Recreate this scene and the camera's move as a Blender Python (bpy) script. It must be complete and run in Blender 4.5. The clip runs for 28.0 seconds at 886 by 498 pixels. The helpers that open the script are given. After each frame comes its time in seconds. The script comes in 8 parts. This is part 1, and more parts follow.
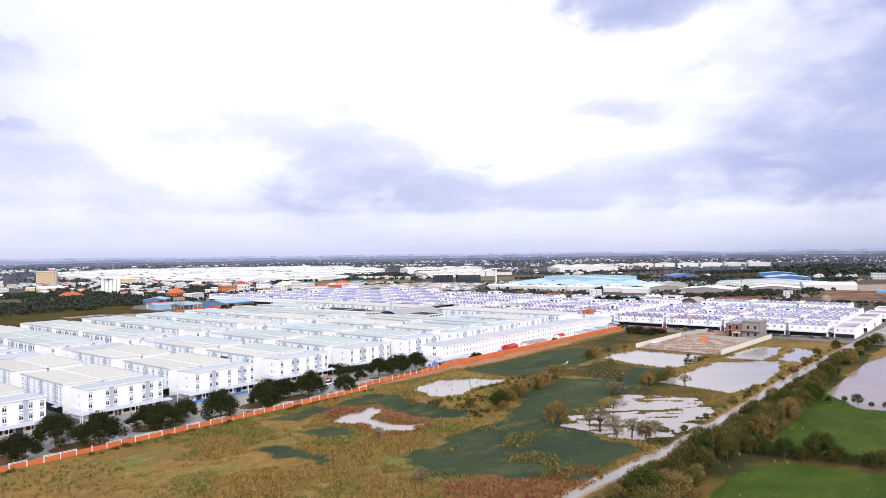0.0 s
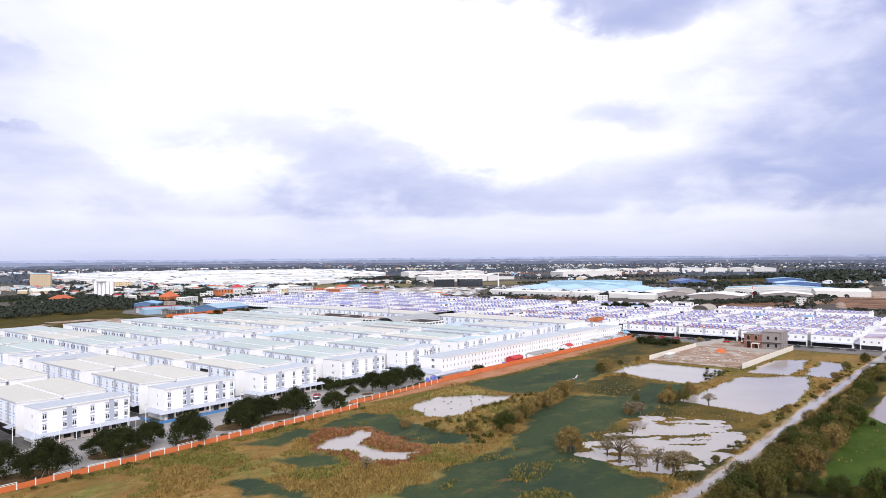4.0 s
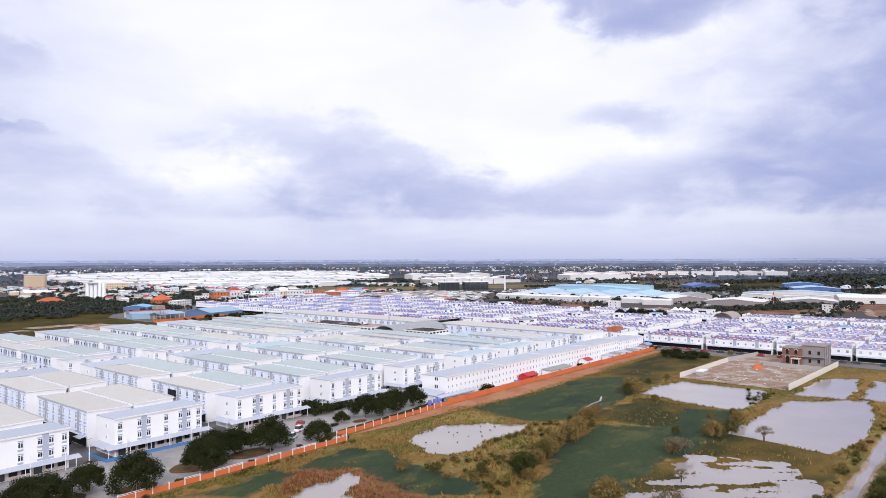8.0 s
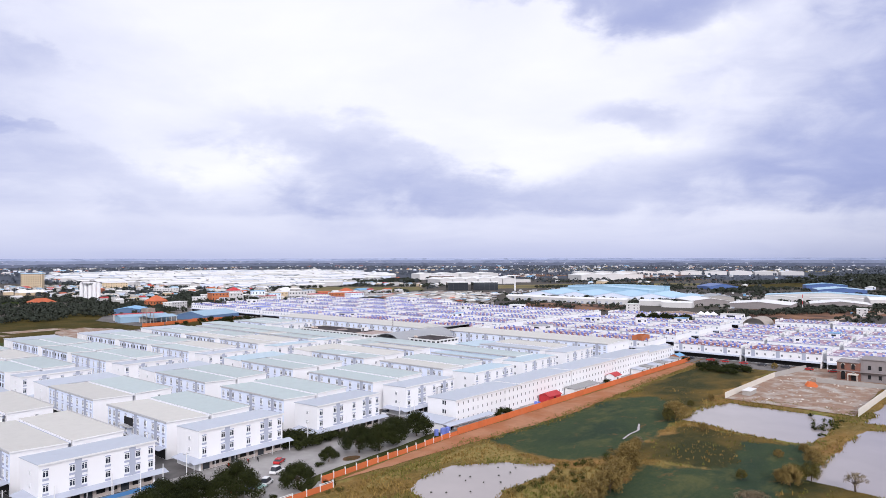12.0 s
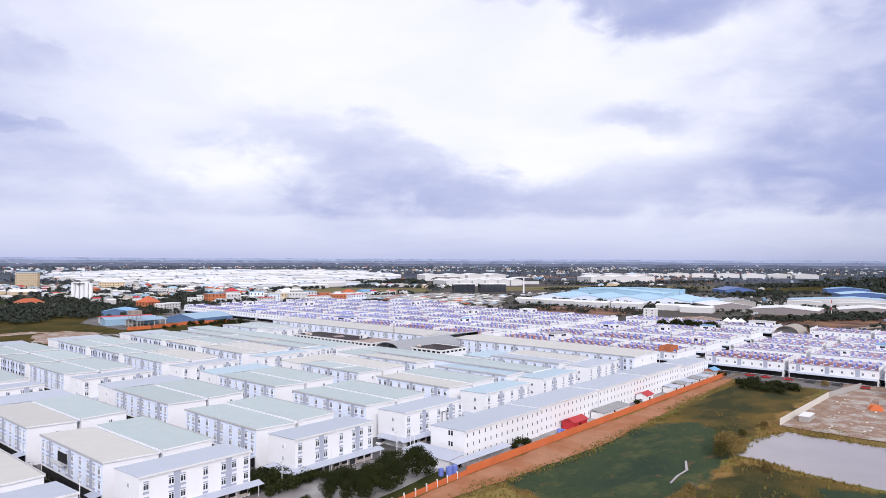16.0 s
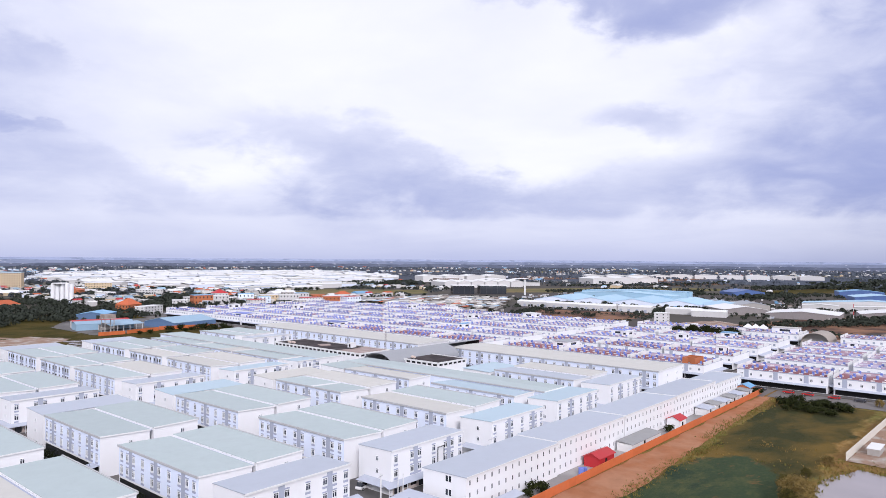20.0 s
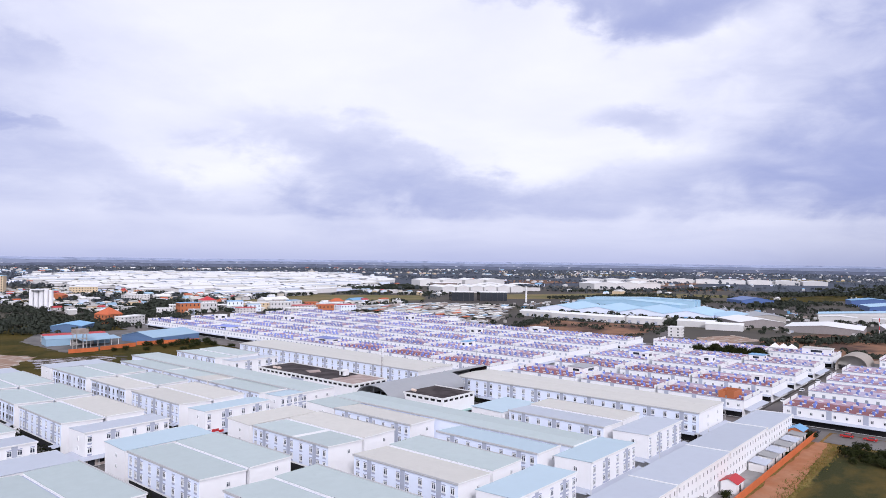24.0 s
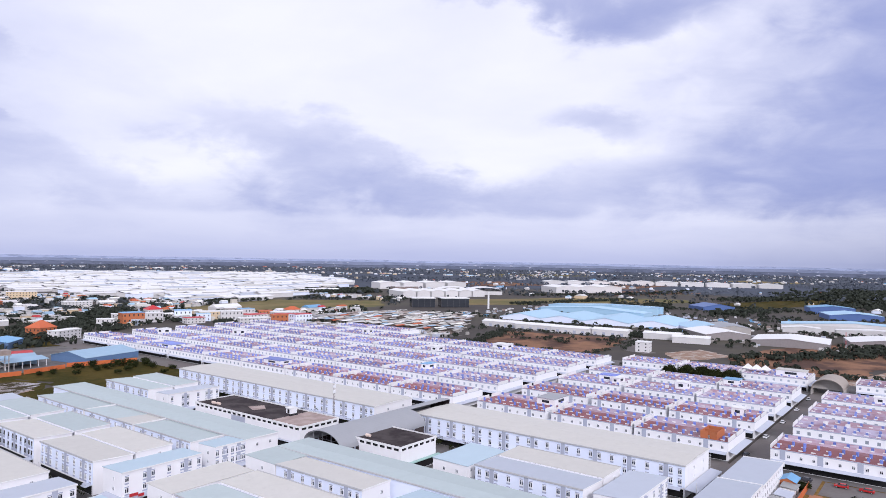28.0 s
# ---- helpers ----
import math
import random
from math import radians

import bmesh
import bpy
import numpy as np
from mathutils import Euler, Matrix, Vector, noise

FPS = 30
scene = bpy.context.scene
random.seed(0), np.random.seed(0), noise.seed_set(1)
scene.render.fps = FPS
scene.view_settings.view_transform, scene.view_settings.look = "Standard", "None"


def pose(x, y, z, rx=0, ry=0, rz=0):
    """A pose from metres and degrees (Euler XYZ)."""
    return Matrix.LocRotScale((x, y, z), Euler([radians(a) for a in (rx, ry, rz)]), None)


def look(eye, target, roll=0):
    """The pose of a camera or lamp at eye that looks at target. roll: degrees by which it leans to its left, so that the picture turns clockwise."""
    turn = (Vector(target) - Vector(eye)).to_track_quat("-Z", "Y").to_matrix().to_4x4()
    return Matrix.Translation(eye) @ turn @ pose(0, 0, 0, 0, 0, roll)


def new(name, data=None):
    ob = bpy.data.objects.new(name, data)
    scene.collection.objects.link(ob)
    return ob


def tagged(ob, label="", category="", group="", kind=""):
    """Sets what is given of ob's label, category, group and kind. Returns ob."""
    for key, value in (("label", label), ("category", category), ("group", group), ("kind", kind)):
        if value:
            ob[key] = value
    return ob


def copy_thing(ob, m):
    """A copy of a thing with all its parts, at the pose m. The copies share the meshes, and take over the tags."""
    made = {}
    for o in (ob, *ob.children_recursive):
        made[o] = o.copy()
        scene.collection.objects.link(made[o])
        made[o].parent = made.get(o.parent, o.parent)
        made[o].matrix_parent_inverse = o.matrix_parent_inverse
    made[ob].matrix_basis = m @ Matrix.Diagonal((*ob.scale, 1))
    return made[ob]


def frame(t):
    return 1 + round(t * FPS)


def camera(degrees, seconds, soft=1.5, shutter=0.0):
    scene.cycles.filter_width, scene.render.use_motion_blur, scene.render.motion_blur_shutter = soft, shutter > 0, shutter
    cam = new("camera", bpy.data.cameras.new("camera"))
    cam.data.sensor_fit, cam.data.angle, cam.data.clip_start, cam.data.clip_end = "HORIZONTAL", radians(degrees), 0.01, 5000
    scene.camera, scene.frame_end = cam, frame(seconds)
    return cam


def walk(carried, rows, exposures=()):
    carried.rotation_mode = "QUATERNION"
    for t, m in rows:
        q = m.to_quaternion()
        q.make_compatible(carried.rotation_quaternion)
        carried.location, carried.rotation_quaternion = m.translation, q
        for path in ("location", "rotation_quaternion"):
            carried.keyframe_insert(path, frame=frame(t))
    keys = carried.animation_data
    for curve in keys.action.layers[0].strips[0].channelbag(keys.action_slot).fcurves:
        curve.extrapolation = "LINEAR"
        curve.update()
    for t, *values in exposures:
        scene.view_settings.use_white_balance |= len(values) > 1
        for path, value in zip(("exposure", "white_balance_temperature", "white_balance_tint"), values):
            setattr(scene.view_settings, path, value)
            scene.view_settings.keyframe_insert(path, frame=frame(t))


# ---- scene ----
CAM = camera(65.88, 28.0, soft=0.5)
PATH = [
    (0.0, -29.54, -97.92, 52.14, 39.109, 0.409, -0.725),
    (0.5, -27.67, -96.34, 51.93, 39.047, 0.509, -0.700),
    (1.0, -25.75, -94.77, 51.80, 39.008, 0.573, -0.671),
    (1.5, -23.71, -93.18, 51.79, 39.014, 0.596, -0.638),
    (2.0, -21.47, -91.52, 51.89, 39.042, 0.624, -0.603),
    (2.5, -18.97, -89.73, 52.06, 39.064, 0.629, -0.572),
    (3.0, -16.22, -87.79, 52.24, 39.137, 0.624, -0.533),
    (3.5, -13.29, -85.71, 52.39, 39.186, 0.652, -0.492),
    (5.5, 0.27, -74.68, 52.76, 39.557, 0.894, -0.365),
    (6.0, 3.89, -71.77, 52.94, 39.607, 0.871, -0.365),
    (6.5, 7.57, -68.81, 53.11, 39.525, 0.846, -0.351),
    (7.0, 11.27, -65.75, 53.25, 39.494, 0.837, -0.309),
    (7.5, 14.96, -62.58, 53.40, 39.571, 0.821, -0.242),
    (8.0, 18.67, -59.38, 53.56, 39.650, 0.862, -0.189),
    (8.5, 22.43, -56.22, 53.76, 39.773, 0.816, -0.179),
    (9.0, 26.24, -53.09, 53.96, 39.799, 0.782, -0.189),
    (9.5, 30.07, -49.94, 54.13, 39.839, 0.771, -0.180),
    (10.0, 33.88, -46.75, 54.25, 39.913, 0.778, -0.146),
    (10.5, 37.67, -43.50, 54.33, 40.057, 0.801, -0.109),
    (11.0, 41.44, -40.19, 54.44, 40.211, 0.842, -0.091),
    (11.5, 45.19, -36.88, 54.62, 40.313, 0.801, -0.085),
    (12.0, 48.91, -33.60, 54.84, 40.288, 0.751, -0.097),
    (12.5, 52.60, -30.34, 55.06, 40.339, 0.714, -0.121),
    (14.5, 66.56, -18.10, 55.02, 40.629, 0.807, 0.171),
    (15.0, 70.36, -15.09, 54.98, 40.565, 0.798, 0.206),
    (15.5, 74.11, -11.96, 54.94, 40.638, 0.780, 0.229),
    (16.0, 77.85, -8.70, 54.90, 40.808, 0.809, 0.247),
    (16.5, 81.65, -5.39, 54.88, 40.764, 0.846, 0.260),
    (17.0, 85.49, -2.19, 54.87, 40.672, 0.853, 0.275),
    (17.5, 89.24, 0.90, 54.85, 40.618, 0.846, 0.306),
    (18.0, 92.91, 3.97, 54.83, 40.645, 0.829, 0.331),
    (18.5, 96.63, 7.08, 54.79, 40.677, 0.896, 0.340),
    (19.0, 100.40, 10.23, 54.73, 40.682, 0.901, 0.347),
    (19.5, 104.18, 13.38, 54.67, 40.678, 0.901, 0.356),
    (20.0, 107.87, 16.52, 54.64, 40.697, 0.875, 0.377),
    (20.5, 111.44, 19.72, 54.68, 40.616, 0.867, 0.407),
    (21.0, 114.88, 22.96, 54.83, 40.576, 0.815, 0.436),
    (21.5, 118.26, 26.26, 55.09, 40.488, 0.833, 0.466),
    (23.5, 130.69, 41.11, 60.56, 40.546, 0.900, 0.620),
    (24.0, 134.31, 44.27, 62.28, 40.369, 0.902, 0.675),
    (24.5, 138.00, 47.45, 63.99, 40.510, 0.883, 0.689),
    (25.0, 141.67, 50.68, 65.63, 41.327, 0.870, 0.679),
    (25.5, 145.22, 53.86, 67.16, 41.795, 0.908, 0.648),
    (26.0, 148.47, 56.72, 68.61, 41.489, 1.011, 0.644),
    (26.5, 151.20, 58.94, 70.00, 40.654, 1.054, 0.728),
    (27.0, 153.32, 60.46, 71.31, 40.061, 0.938, 0.856),
    (27.5, 154.93, 61.43, 72.54, 37.950, 0.884, 0.945),
    (28.0, 156.22, 62.10, 73.72, 37.112, 0.745, 0.961),
]


def aim(x, y, z, yaw, pitch, roll):
    a, b = radians(yaw), radians(pitch)
    way = Vector((math.cos(a) * math.cos(b), math.sin(a) * math.cos(b), math.sin(b)))
    return look((x, y, z), Vector((x, y, z)) + way, roll)


walk(CAM, [(r[0], aim(*r[1:])) for r in PATH], exposures=[(0.0, -0.04, 6320, 15), (3.5, -0.06, 6300, 15), (6.0, -0.22, 6180, 17), (12.0, -0.28, 6120, 17), (20.0, -0.30, 6050, 18), (28.0, -0.35, 5950, 20)])

# ---- world: a bright broken overcast ----
SUN_AZ, SUN_EL = radians(-130), radians(28)
world = bpy.data.worlds.new("sky")
scene.world = world
world.use_nodes = True
wn, wl = world.node_tree.nodes, world.node_tree.links
wn.clear()


def wmath(op, a, b=None, c=None, clamp=False):
    n = wn.new("ShaderNodeMath")
    n.operation, n.use_clamp = op, clamp
    for i, v in enumerate((a, b, c)):
        if v is None:
            continue
        if isinstance(v, (int, float)):
            n.inputs[i].default_value = v
        else:
            wl.new(v, n.inputs[i])
    return n.outputs[0]


def wmix(fac, a, b):
    n = wn.new("ShaderNodeMix")
    n.data_type = "RGBA"
    for k, v in ((0, fac), (6, a), (7, b)):
        if isinstance(v, (int, float)):
            n.inputs[k].default_value = v
        elif isinstance(v, tuple):
            n.inputs[k].default_value = (*v, 1)
        else:
            wl.new(v, n.inputs[k])
    return n.outputs[2]


sky_tex = wn.new("ShaderNodeTexSky")
sky_tex.sky_type, sky_tex.sun_disc = "NISHITA", False
sky_tex.sun_elevation, sky_tex.sun_rotation = SUN_EL, radians(90) - SUN_AZ
coord = wn.new("ShaderNodeTexCoord")
split = wn.new("ShaderNodeSeparateXYZ")
wl.new(coord.outputs["Generated"], split.inputs[0])
dx, dy, dz = split.outputs
# azimuth from the flight line (degrees, to the right) and elevation (degrees)
YAW0 = radians(40)
fwd = wmath("ADD", wmath("MULTIPLY", dx, math.cos(YAW0)), wmath("MULTIPLY", dy, math.sin(YAW0)))
rgt = wmath("SUBTRACT", wmath("MULTIPLY", dx, math.sin(YAW0)), wmath("MULTIPLY", dy, math.cos(YAW0)))
az = wmath("MULTIPLY", wmath("ARCTAN2", rgt, fwd), 57.2958)
el = wmath("MULTIPLY", wmath("ARCSINE", dz), 57.2958)
# a cloud deck seen in perspective
up = wmath("ADD", wmath("MAXIMUM", dz, 0.0), 0.13)
deck = wn.new("ShaderNodeCombineXYZ")
wl.new(wmath("DIVIDE", dx, up), deck.inputs[0])
wl.new(wmath("DIVIDE", dy, up), deck.inputs[1])


def deck_noise(scale, detail, rough, seed, warp=0.4):
    n = wn.new("ShaderNodeTexNoise")
    n.noise_dimensions = "4D"
    n.inputs["W"].default_value = seed
    n.inputs["Scale"].default_value, n.inputs["Detail"].default_value = scale, detail
    n.inputs["Roughness"].default_value, n.inputs["Distortion"].default_value = rough, warp
    wl.new(deck.outputs[0], n.inputs["Vector"])
    return n.outputs["Fac"]


soft = deck_noise(0.75, 6, 0.55, 3.1)
fine = deck_noise(1.9, 8, 0.62, 7.7)
# billows, in azimuth and elevation
bill = wn.new("ShaderNodeCombineXYZ")
wl.new(wmath("MULTIPLY", az, 0.085), bill.inputs[0])
wl.new(wmath("MULTIPLY", el, 0.17), bill.inputs[1])
puff = wn.new("ShaderNodeTexNoise")
puff.inputs["Scale"].default_value, puff.inputs["Detail"].default_value, puff.inputs["Roughness"].default_value = 1.0, 7, 0.6
wl.new(bill.outputs[0], puff.inputs["Vector"])
puff2 = wn.new("ShaderNodeTexNoise")
puff2.inputs["Scale"].default_value, puff2.inputs["Detail"].default_value, puff2.inputs["Distortion"].default_value = 2.3, 8, 0.6
wl.new(bill.outputs[0], puff2.inputs["Vector"])
wob = wmath("MULTIPLY", wmath("SUBTRACT", puff.outputs["Fac"], 0.5), 17.0)
wob2 = wmath("MULTIPLY", wmath("SUBTRACT", puff2.outputs["Fac"], 0.5), 8.0)
azw, elw = wmath("ADD", az, wmath("ADD", wob, wob2)), wmath("ADD", el, wmath("MULTIPLY", wmath("ADD", wob, wob2), 0.4))


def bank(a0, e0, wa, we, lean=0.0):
    """One cloud bank, or darkened sky edge: an uneven ellipse in azimuth and elevation."""
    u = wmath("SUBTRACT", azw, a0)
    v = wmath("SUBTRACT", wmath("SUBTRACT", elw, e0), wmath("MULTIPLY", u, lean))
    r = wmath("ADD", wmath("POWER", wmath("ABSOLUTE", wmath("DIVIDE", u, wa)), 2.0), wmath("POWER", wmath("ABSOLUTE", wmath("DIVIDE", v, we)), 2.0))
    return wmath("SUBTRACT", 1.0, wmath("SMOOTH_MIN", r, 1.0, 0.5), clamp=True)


# the broad outer banks also darken the sky's edges, standing in for lens vignette
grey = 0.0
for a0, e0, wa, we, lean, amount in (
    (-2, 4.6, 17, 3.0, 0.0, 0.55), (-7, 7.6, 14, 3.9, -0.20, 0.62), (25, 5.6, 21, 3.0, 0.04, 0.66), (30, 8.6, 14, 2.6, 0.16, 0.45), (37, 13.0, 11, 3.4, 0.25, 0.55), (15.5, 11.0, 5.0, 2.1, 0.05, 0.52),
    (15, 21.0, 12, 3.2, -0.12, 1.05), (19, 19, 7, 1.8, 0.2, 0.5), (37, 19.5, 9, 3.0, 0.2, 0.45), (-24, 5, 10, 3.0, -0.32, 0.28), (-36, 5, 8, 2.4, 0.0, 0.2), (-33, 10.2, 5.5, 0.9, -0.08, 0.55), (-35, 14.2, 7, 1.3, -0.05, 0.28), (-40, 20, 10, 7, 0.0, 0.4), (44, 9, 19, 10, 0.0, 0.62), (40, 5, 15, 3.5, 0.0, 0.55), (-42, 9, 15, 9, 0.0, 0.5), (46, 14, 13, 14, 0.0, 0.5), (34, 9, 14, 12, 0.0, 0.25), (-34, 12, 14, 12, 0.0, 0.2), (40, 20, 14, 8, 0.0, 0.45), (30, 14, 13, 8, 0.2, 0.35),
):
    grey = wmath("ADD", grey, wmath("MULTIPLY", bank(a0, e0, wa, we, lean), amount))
grain = wmath("ADD", wmath("MULTIPLY", fine, 0.9), wmath("MULTIPLY", puff2.outputs["Fac"], 0.9))
grey = wmath("MULTIPLY", grey, wmath("MAXIMUM", wmath("MULTIPLY_ADD", grain, 1.25, -0.2), 0.2))
# the flat base of the deck towards the right, with a paler band below it
edge = wn.new("ShaderNodeMapRange")
edge.interpolation_type = "SMOOTHSTEP"
edge.inputs["From Min"].default_value, edge.inputs["From Max"].default_value = 3.05, 3.75
edge.inputs["To Min"].default_value = 0.3
wl.new(wmath("ADD", el, wmath("MULTIPLY", wob2, 0.09)), edge.inputs["Value"])
grey = wmath("MULTIPLY", grey, edge.outputs[0])
# the deck beyond the view: evenly broken cloud
around = wmath("MULTIPLY", wmath("SUBTRACT", wmath("MULTIPLY", soft, 1.4), 0.62, clamp=True), 0.45)
thick = wmath("MULTIPLY", wmath("ADD", grey, around), -1.3)
grey = wmath("SUBTRACT", 1.0, wmath("POWER", 2.718, thick))
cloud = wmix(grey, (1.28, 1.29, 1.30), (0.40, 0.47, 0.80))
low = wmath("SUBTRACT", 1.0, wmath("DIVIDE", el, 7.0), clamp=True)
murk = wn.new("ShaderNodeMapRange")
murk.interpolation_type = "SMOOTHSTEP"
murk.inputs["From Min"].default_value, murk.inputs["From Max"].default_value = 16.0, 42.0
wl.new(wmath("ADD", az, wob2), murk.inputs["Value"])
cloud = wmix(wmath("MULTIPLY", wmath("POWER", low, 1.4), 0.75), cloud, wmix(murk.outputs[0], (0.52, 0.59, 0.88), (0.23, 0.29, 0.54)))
sky_part = wn.new("ShaderNodeBackground")
sky_part.inputs["Strength"].default_value = 0.08
wl.new(sky_tex.outputs[0], sky_part.inputs["Color"])
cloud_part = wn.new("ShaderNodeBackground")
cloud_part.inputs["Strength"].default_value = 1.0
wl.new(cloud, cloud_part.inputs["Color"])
blend = wn.new("ShaderNodeMixShader")
blend.inputs[0].default_value = 0.92
wl.new(sky_part.outputs[0], blend.inputs[1])
wl.new(cloud_part.outputs[0], blend.inputs[2])
wout = wn.new("ShaderNodeOutputWorld")
wl.new(blend.outputs[0], wout.inputs["Surface"])

sun = new("sun", bpy.data.lights.new("sun", "SUN"))
sun.data.energy, sun.data.angle, sun.data.color = 3.0, radians(11), (1.0, 0.96, 0.90)
sun_way = Vector((math.cos(SUN_AZ) * math.cos(SUN_EL), math.sin(SUN_AZ) * math.cos(SUN_EL), math.sin(SUN_EL)))
sun.matrix_world = look(sun_way * 300, (0, 0, 0))

# ---- materials ----


def material(name, base, rough=0.7, vary=0.12, grain=0.6, stain=0.0, stain_col=(0.2, 0.18, 0.15), big=0.05, bump=0.0, metal=0.0, rnd=0.0, streak=1.0, second=None, cover=0.5, spec=0.3):
    """A surface with grain, larger patches, stains and a little variation from piece to piece."""
    m = bpy.data.materials.new(name)
    m.use_nodes = True
    n, l = m.node_tree.nodes, m.node_tree.links
    bsdf = n["Principled BSDF"]
    bsdf.inputs["Roughness"].default_value, bsdf.inputs["Metallic"].default_value = rough, metal
    bsdf.inputs["Specular IOR Level"].default_value = spec
    geo, info = n.new("ShaderNodeTexCoord"), n.new("ShaderNodeObjectInfo")
    shift = n.new("ShaderNodeVectorMath")
    shift.operation = "MULTIPLY_ADD"
    l.new(info.outputs["Location"], shift.inputs[0])
    shift.inputs[1].default_value = (1, 1, 1)
    l.new(geo.outputs["Object"], shift.inputs[2])
    space = n.new("ShaderNodeVectorMath")
    space.operation = "MULTIPLY"
    l.new(shift.outputs[0], space.inputs[0])
    space.inputs[1].default_value = (1, 1, 1 / streak)

    def tex(scale, detail, rough_=0.6, vec=shift.outputs[0]):
        t = n.new("ShaderNodeTexNoise")
        t.inputs["Scale"].default_value, t.inputs["Detail"].default_value, t.inputs["Roughness"].default_value = scale, detail, rough_
        l.new(vec, t.inputs["Vector"])
        return t.outputs["Fac"]

    def mix(kind, fac, a, b):
        x = n.new("ShaderNodeMix")
        x.data_type, x.blend_type = "RGBA", kind
        for k, v in ((0, fac), (6, a), (7, b)):
            if isinstance(v, (int, float)):
                x.inputs[k].default_value = v
            elif isinstance(v, tuple):
                x.inputs[k].default_value = (*v, 1)
            else:
                l.new(v, x.inputs[k])
        return x.outputs[2]

    def ramp(src, lo, hi):
        r = n.new("ShaderNodeMapRange")
        r.inputs["From Min"].default_value, r.inputs["From Max"].default_value = lo, hi
        l.new(src, r.inputs["Value"])
        return r.outputs["Result"]

    col = base
    large = tex(big, 4)
    if second is not None:
        col = mix("MIX", ramp(large, cover - 0.08, cover + 0.08), base, second)
    small = tex(grain, 5)
    val = n.new("ShaderNodeMath")
    val.operation = "MULTIPLY_ADD"
    l.new(small, val.inputs[0])
    val.inputs[1].default_value, val.inputs[2].default_value = 2 * vary, 1 - vary
    val2 = n.new("ShaderNodeMath")
    val2.operation = "MULTIPLY_ADD"
    l.new(info.outputs["Random"], val2.inputs[0])
    val2.inputs[1].default_value, val2.inputs[2].default_value = 2 * rnd, 1 - rnd
    val3 = n.new("ShaderNodeMath")
    val3.operation = "MULTIPLY"
    l.new(val.outputs[0], val3.inputs[0])
    l.new(val2.outputs[0], val3.inputs[1])
    tone = n.new("ShaderNodeCombineColor")
    for k in range(3):
        l.new(val3.outputs[0], tone.inputs[k])
    col = mix("MULTIPLY", 1.0, col, tone.outputs[0])
    if stain:
        st = ramp(tex(0.45, 6, 0.7, space.outputs[0]), 0.55, 0.85)
        sf = n.new("ShaderNodeMath")
        sf.operation = "MULTIPLY"
        l.new(st, sf.inputs[0])
        sf.inputs[1].default_value = stain
        col = mix("MIX", sf.outputs[0], col, stain_col)
    l.new(col, bsdf.inputs["Base Color"])
    if bump:
        b = n.new("ShaderNodeBump")
        b.inputs["Strength"].default_value, b.inputs["Distance"].default_value = bump, 0.15
        l.new(tex(grain * 3, 4), b.inputs["Height"])
        l.new(b.outputs[0], bsdf.inputs["Normal"])
    return m


def water(name, tint, rough=0.06, weed=(0.05, 0.05, 0.02), cover=0.7, long=1.0, edge=0.03):
    """Shallow muddy water, with weed or mud breaking the surface where the noise rises above cover."""
    m = bpy.data.materials.new(name)
    m.use_nodes = True
    n, l = m.node_tree.nodes, m.node_tree.links
    b = n["Principled BSDF"]
    b.inputs["IOR"].default_value = 1.33
    tc, t1, t2, bp = n.new("ShaderNodeTexCoord"), n.new("ShaderNodeTexNoise"), n.new("ShaderNodeTexNoise"), n.new("ShaderNodeBump")
    t1.inputs["Scale"].default_value, t1.inputs["Detail"].default_value = 0.06, 5
    t2.inputs["Scale"].default_value, t2.inputs["Detail"].default_value = 1.6, 3
    t3, st, mr = n.new("ShaderNodeTexNoise"), n.new("ShaderNodeVectorMath"), n.new("ShaderNodeMapRange")
    st.operation = "MULTIPLY"
    st.inputs[1].default_value = (1.0, 1.0 / long, 1.0)
    l.new(tc.outputs["Object"], st.inputs[0])
    l.new(st.outputs[0], t3.inputs["Vector"])
    t3.inputs["Scale"].default_value, t3.inputs["Detail"].default_value, t3.inputs["Roughness"].default_value = 0.11, 9, 0.68
    mr.inputs["From Min"].default_value, mr.inputs["From Max"].default_value = cover - edge, cover + edge
    l.new(t3.outputs["Fac"], mr.inputs["Value"])
    for t in (t1, t2):
        l.new(tc.outputs["Object"], t.inputs["Vector"])
    mx, mw = n.new("ShaderNodeMix"), n.new("ShaderNodeMix")
    mx.data_type = mw.data_type = "RGBA"
    mx.inputs[6].default_value, mx.inputs[7].default_value = (*tint, 1), (*(c * 0.72 for c in tint), 1)
    l.new(t1.outputs["Fac"], mx.inputs[0])
    l.new(mr.outputs[0], mw.inputs[0])
    l.new(mx.outputs[2], mw.inputs[6])
    mw.inputs[7].default_value = (*weed, 1)
    l.new(mw.outputs[2], b.inputs["Base Color"])
    for key, wet, dry in (("Roughness", rough, 0.9), ("Specular IOR Level", 1.0, 0.1)):
        r = n.new("ShaderNodeMapRange")
        r.inputs["To Min"].default_value, r.inputs["To Max"].default_value = wet, dry
        l.new(mr.outputs[0], r.inputs["Value"])
        l.new(r.outputs[0], b.inputs[key])
    bp.inputs["Strength"].default_value, bp.inputs["Distance"].default_value = 0.05, 0.05
    l.new(t2.outputs["Fac"], bp.inputs["Height"])
    l.new(bp.outputs[0], b.inputs["Normal"])
    return m


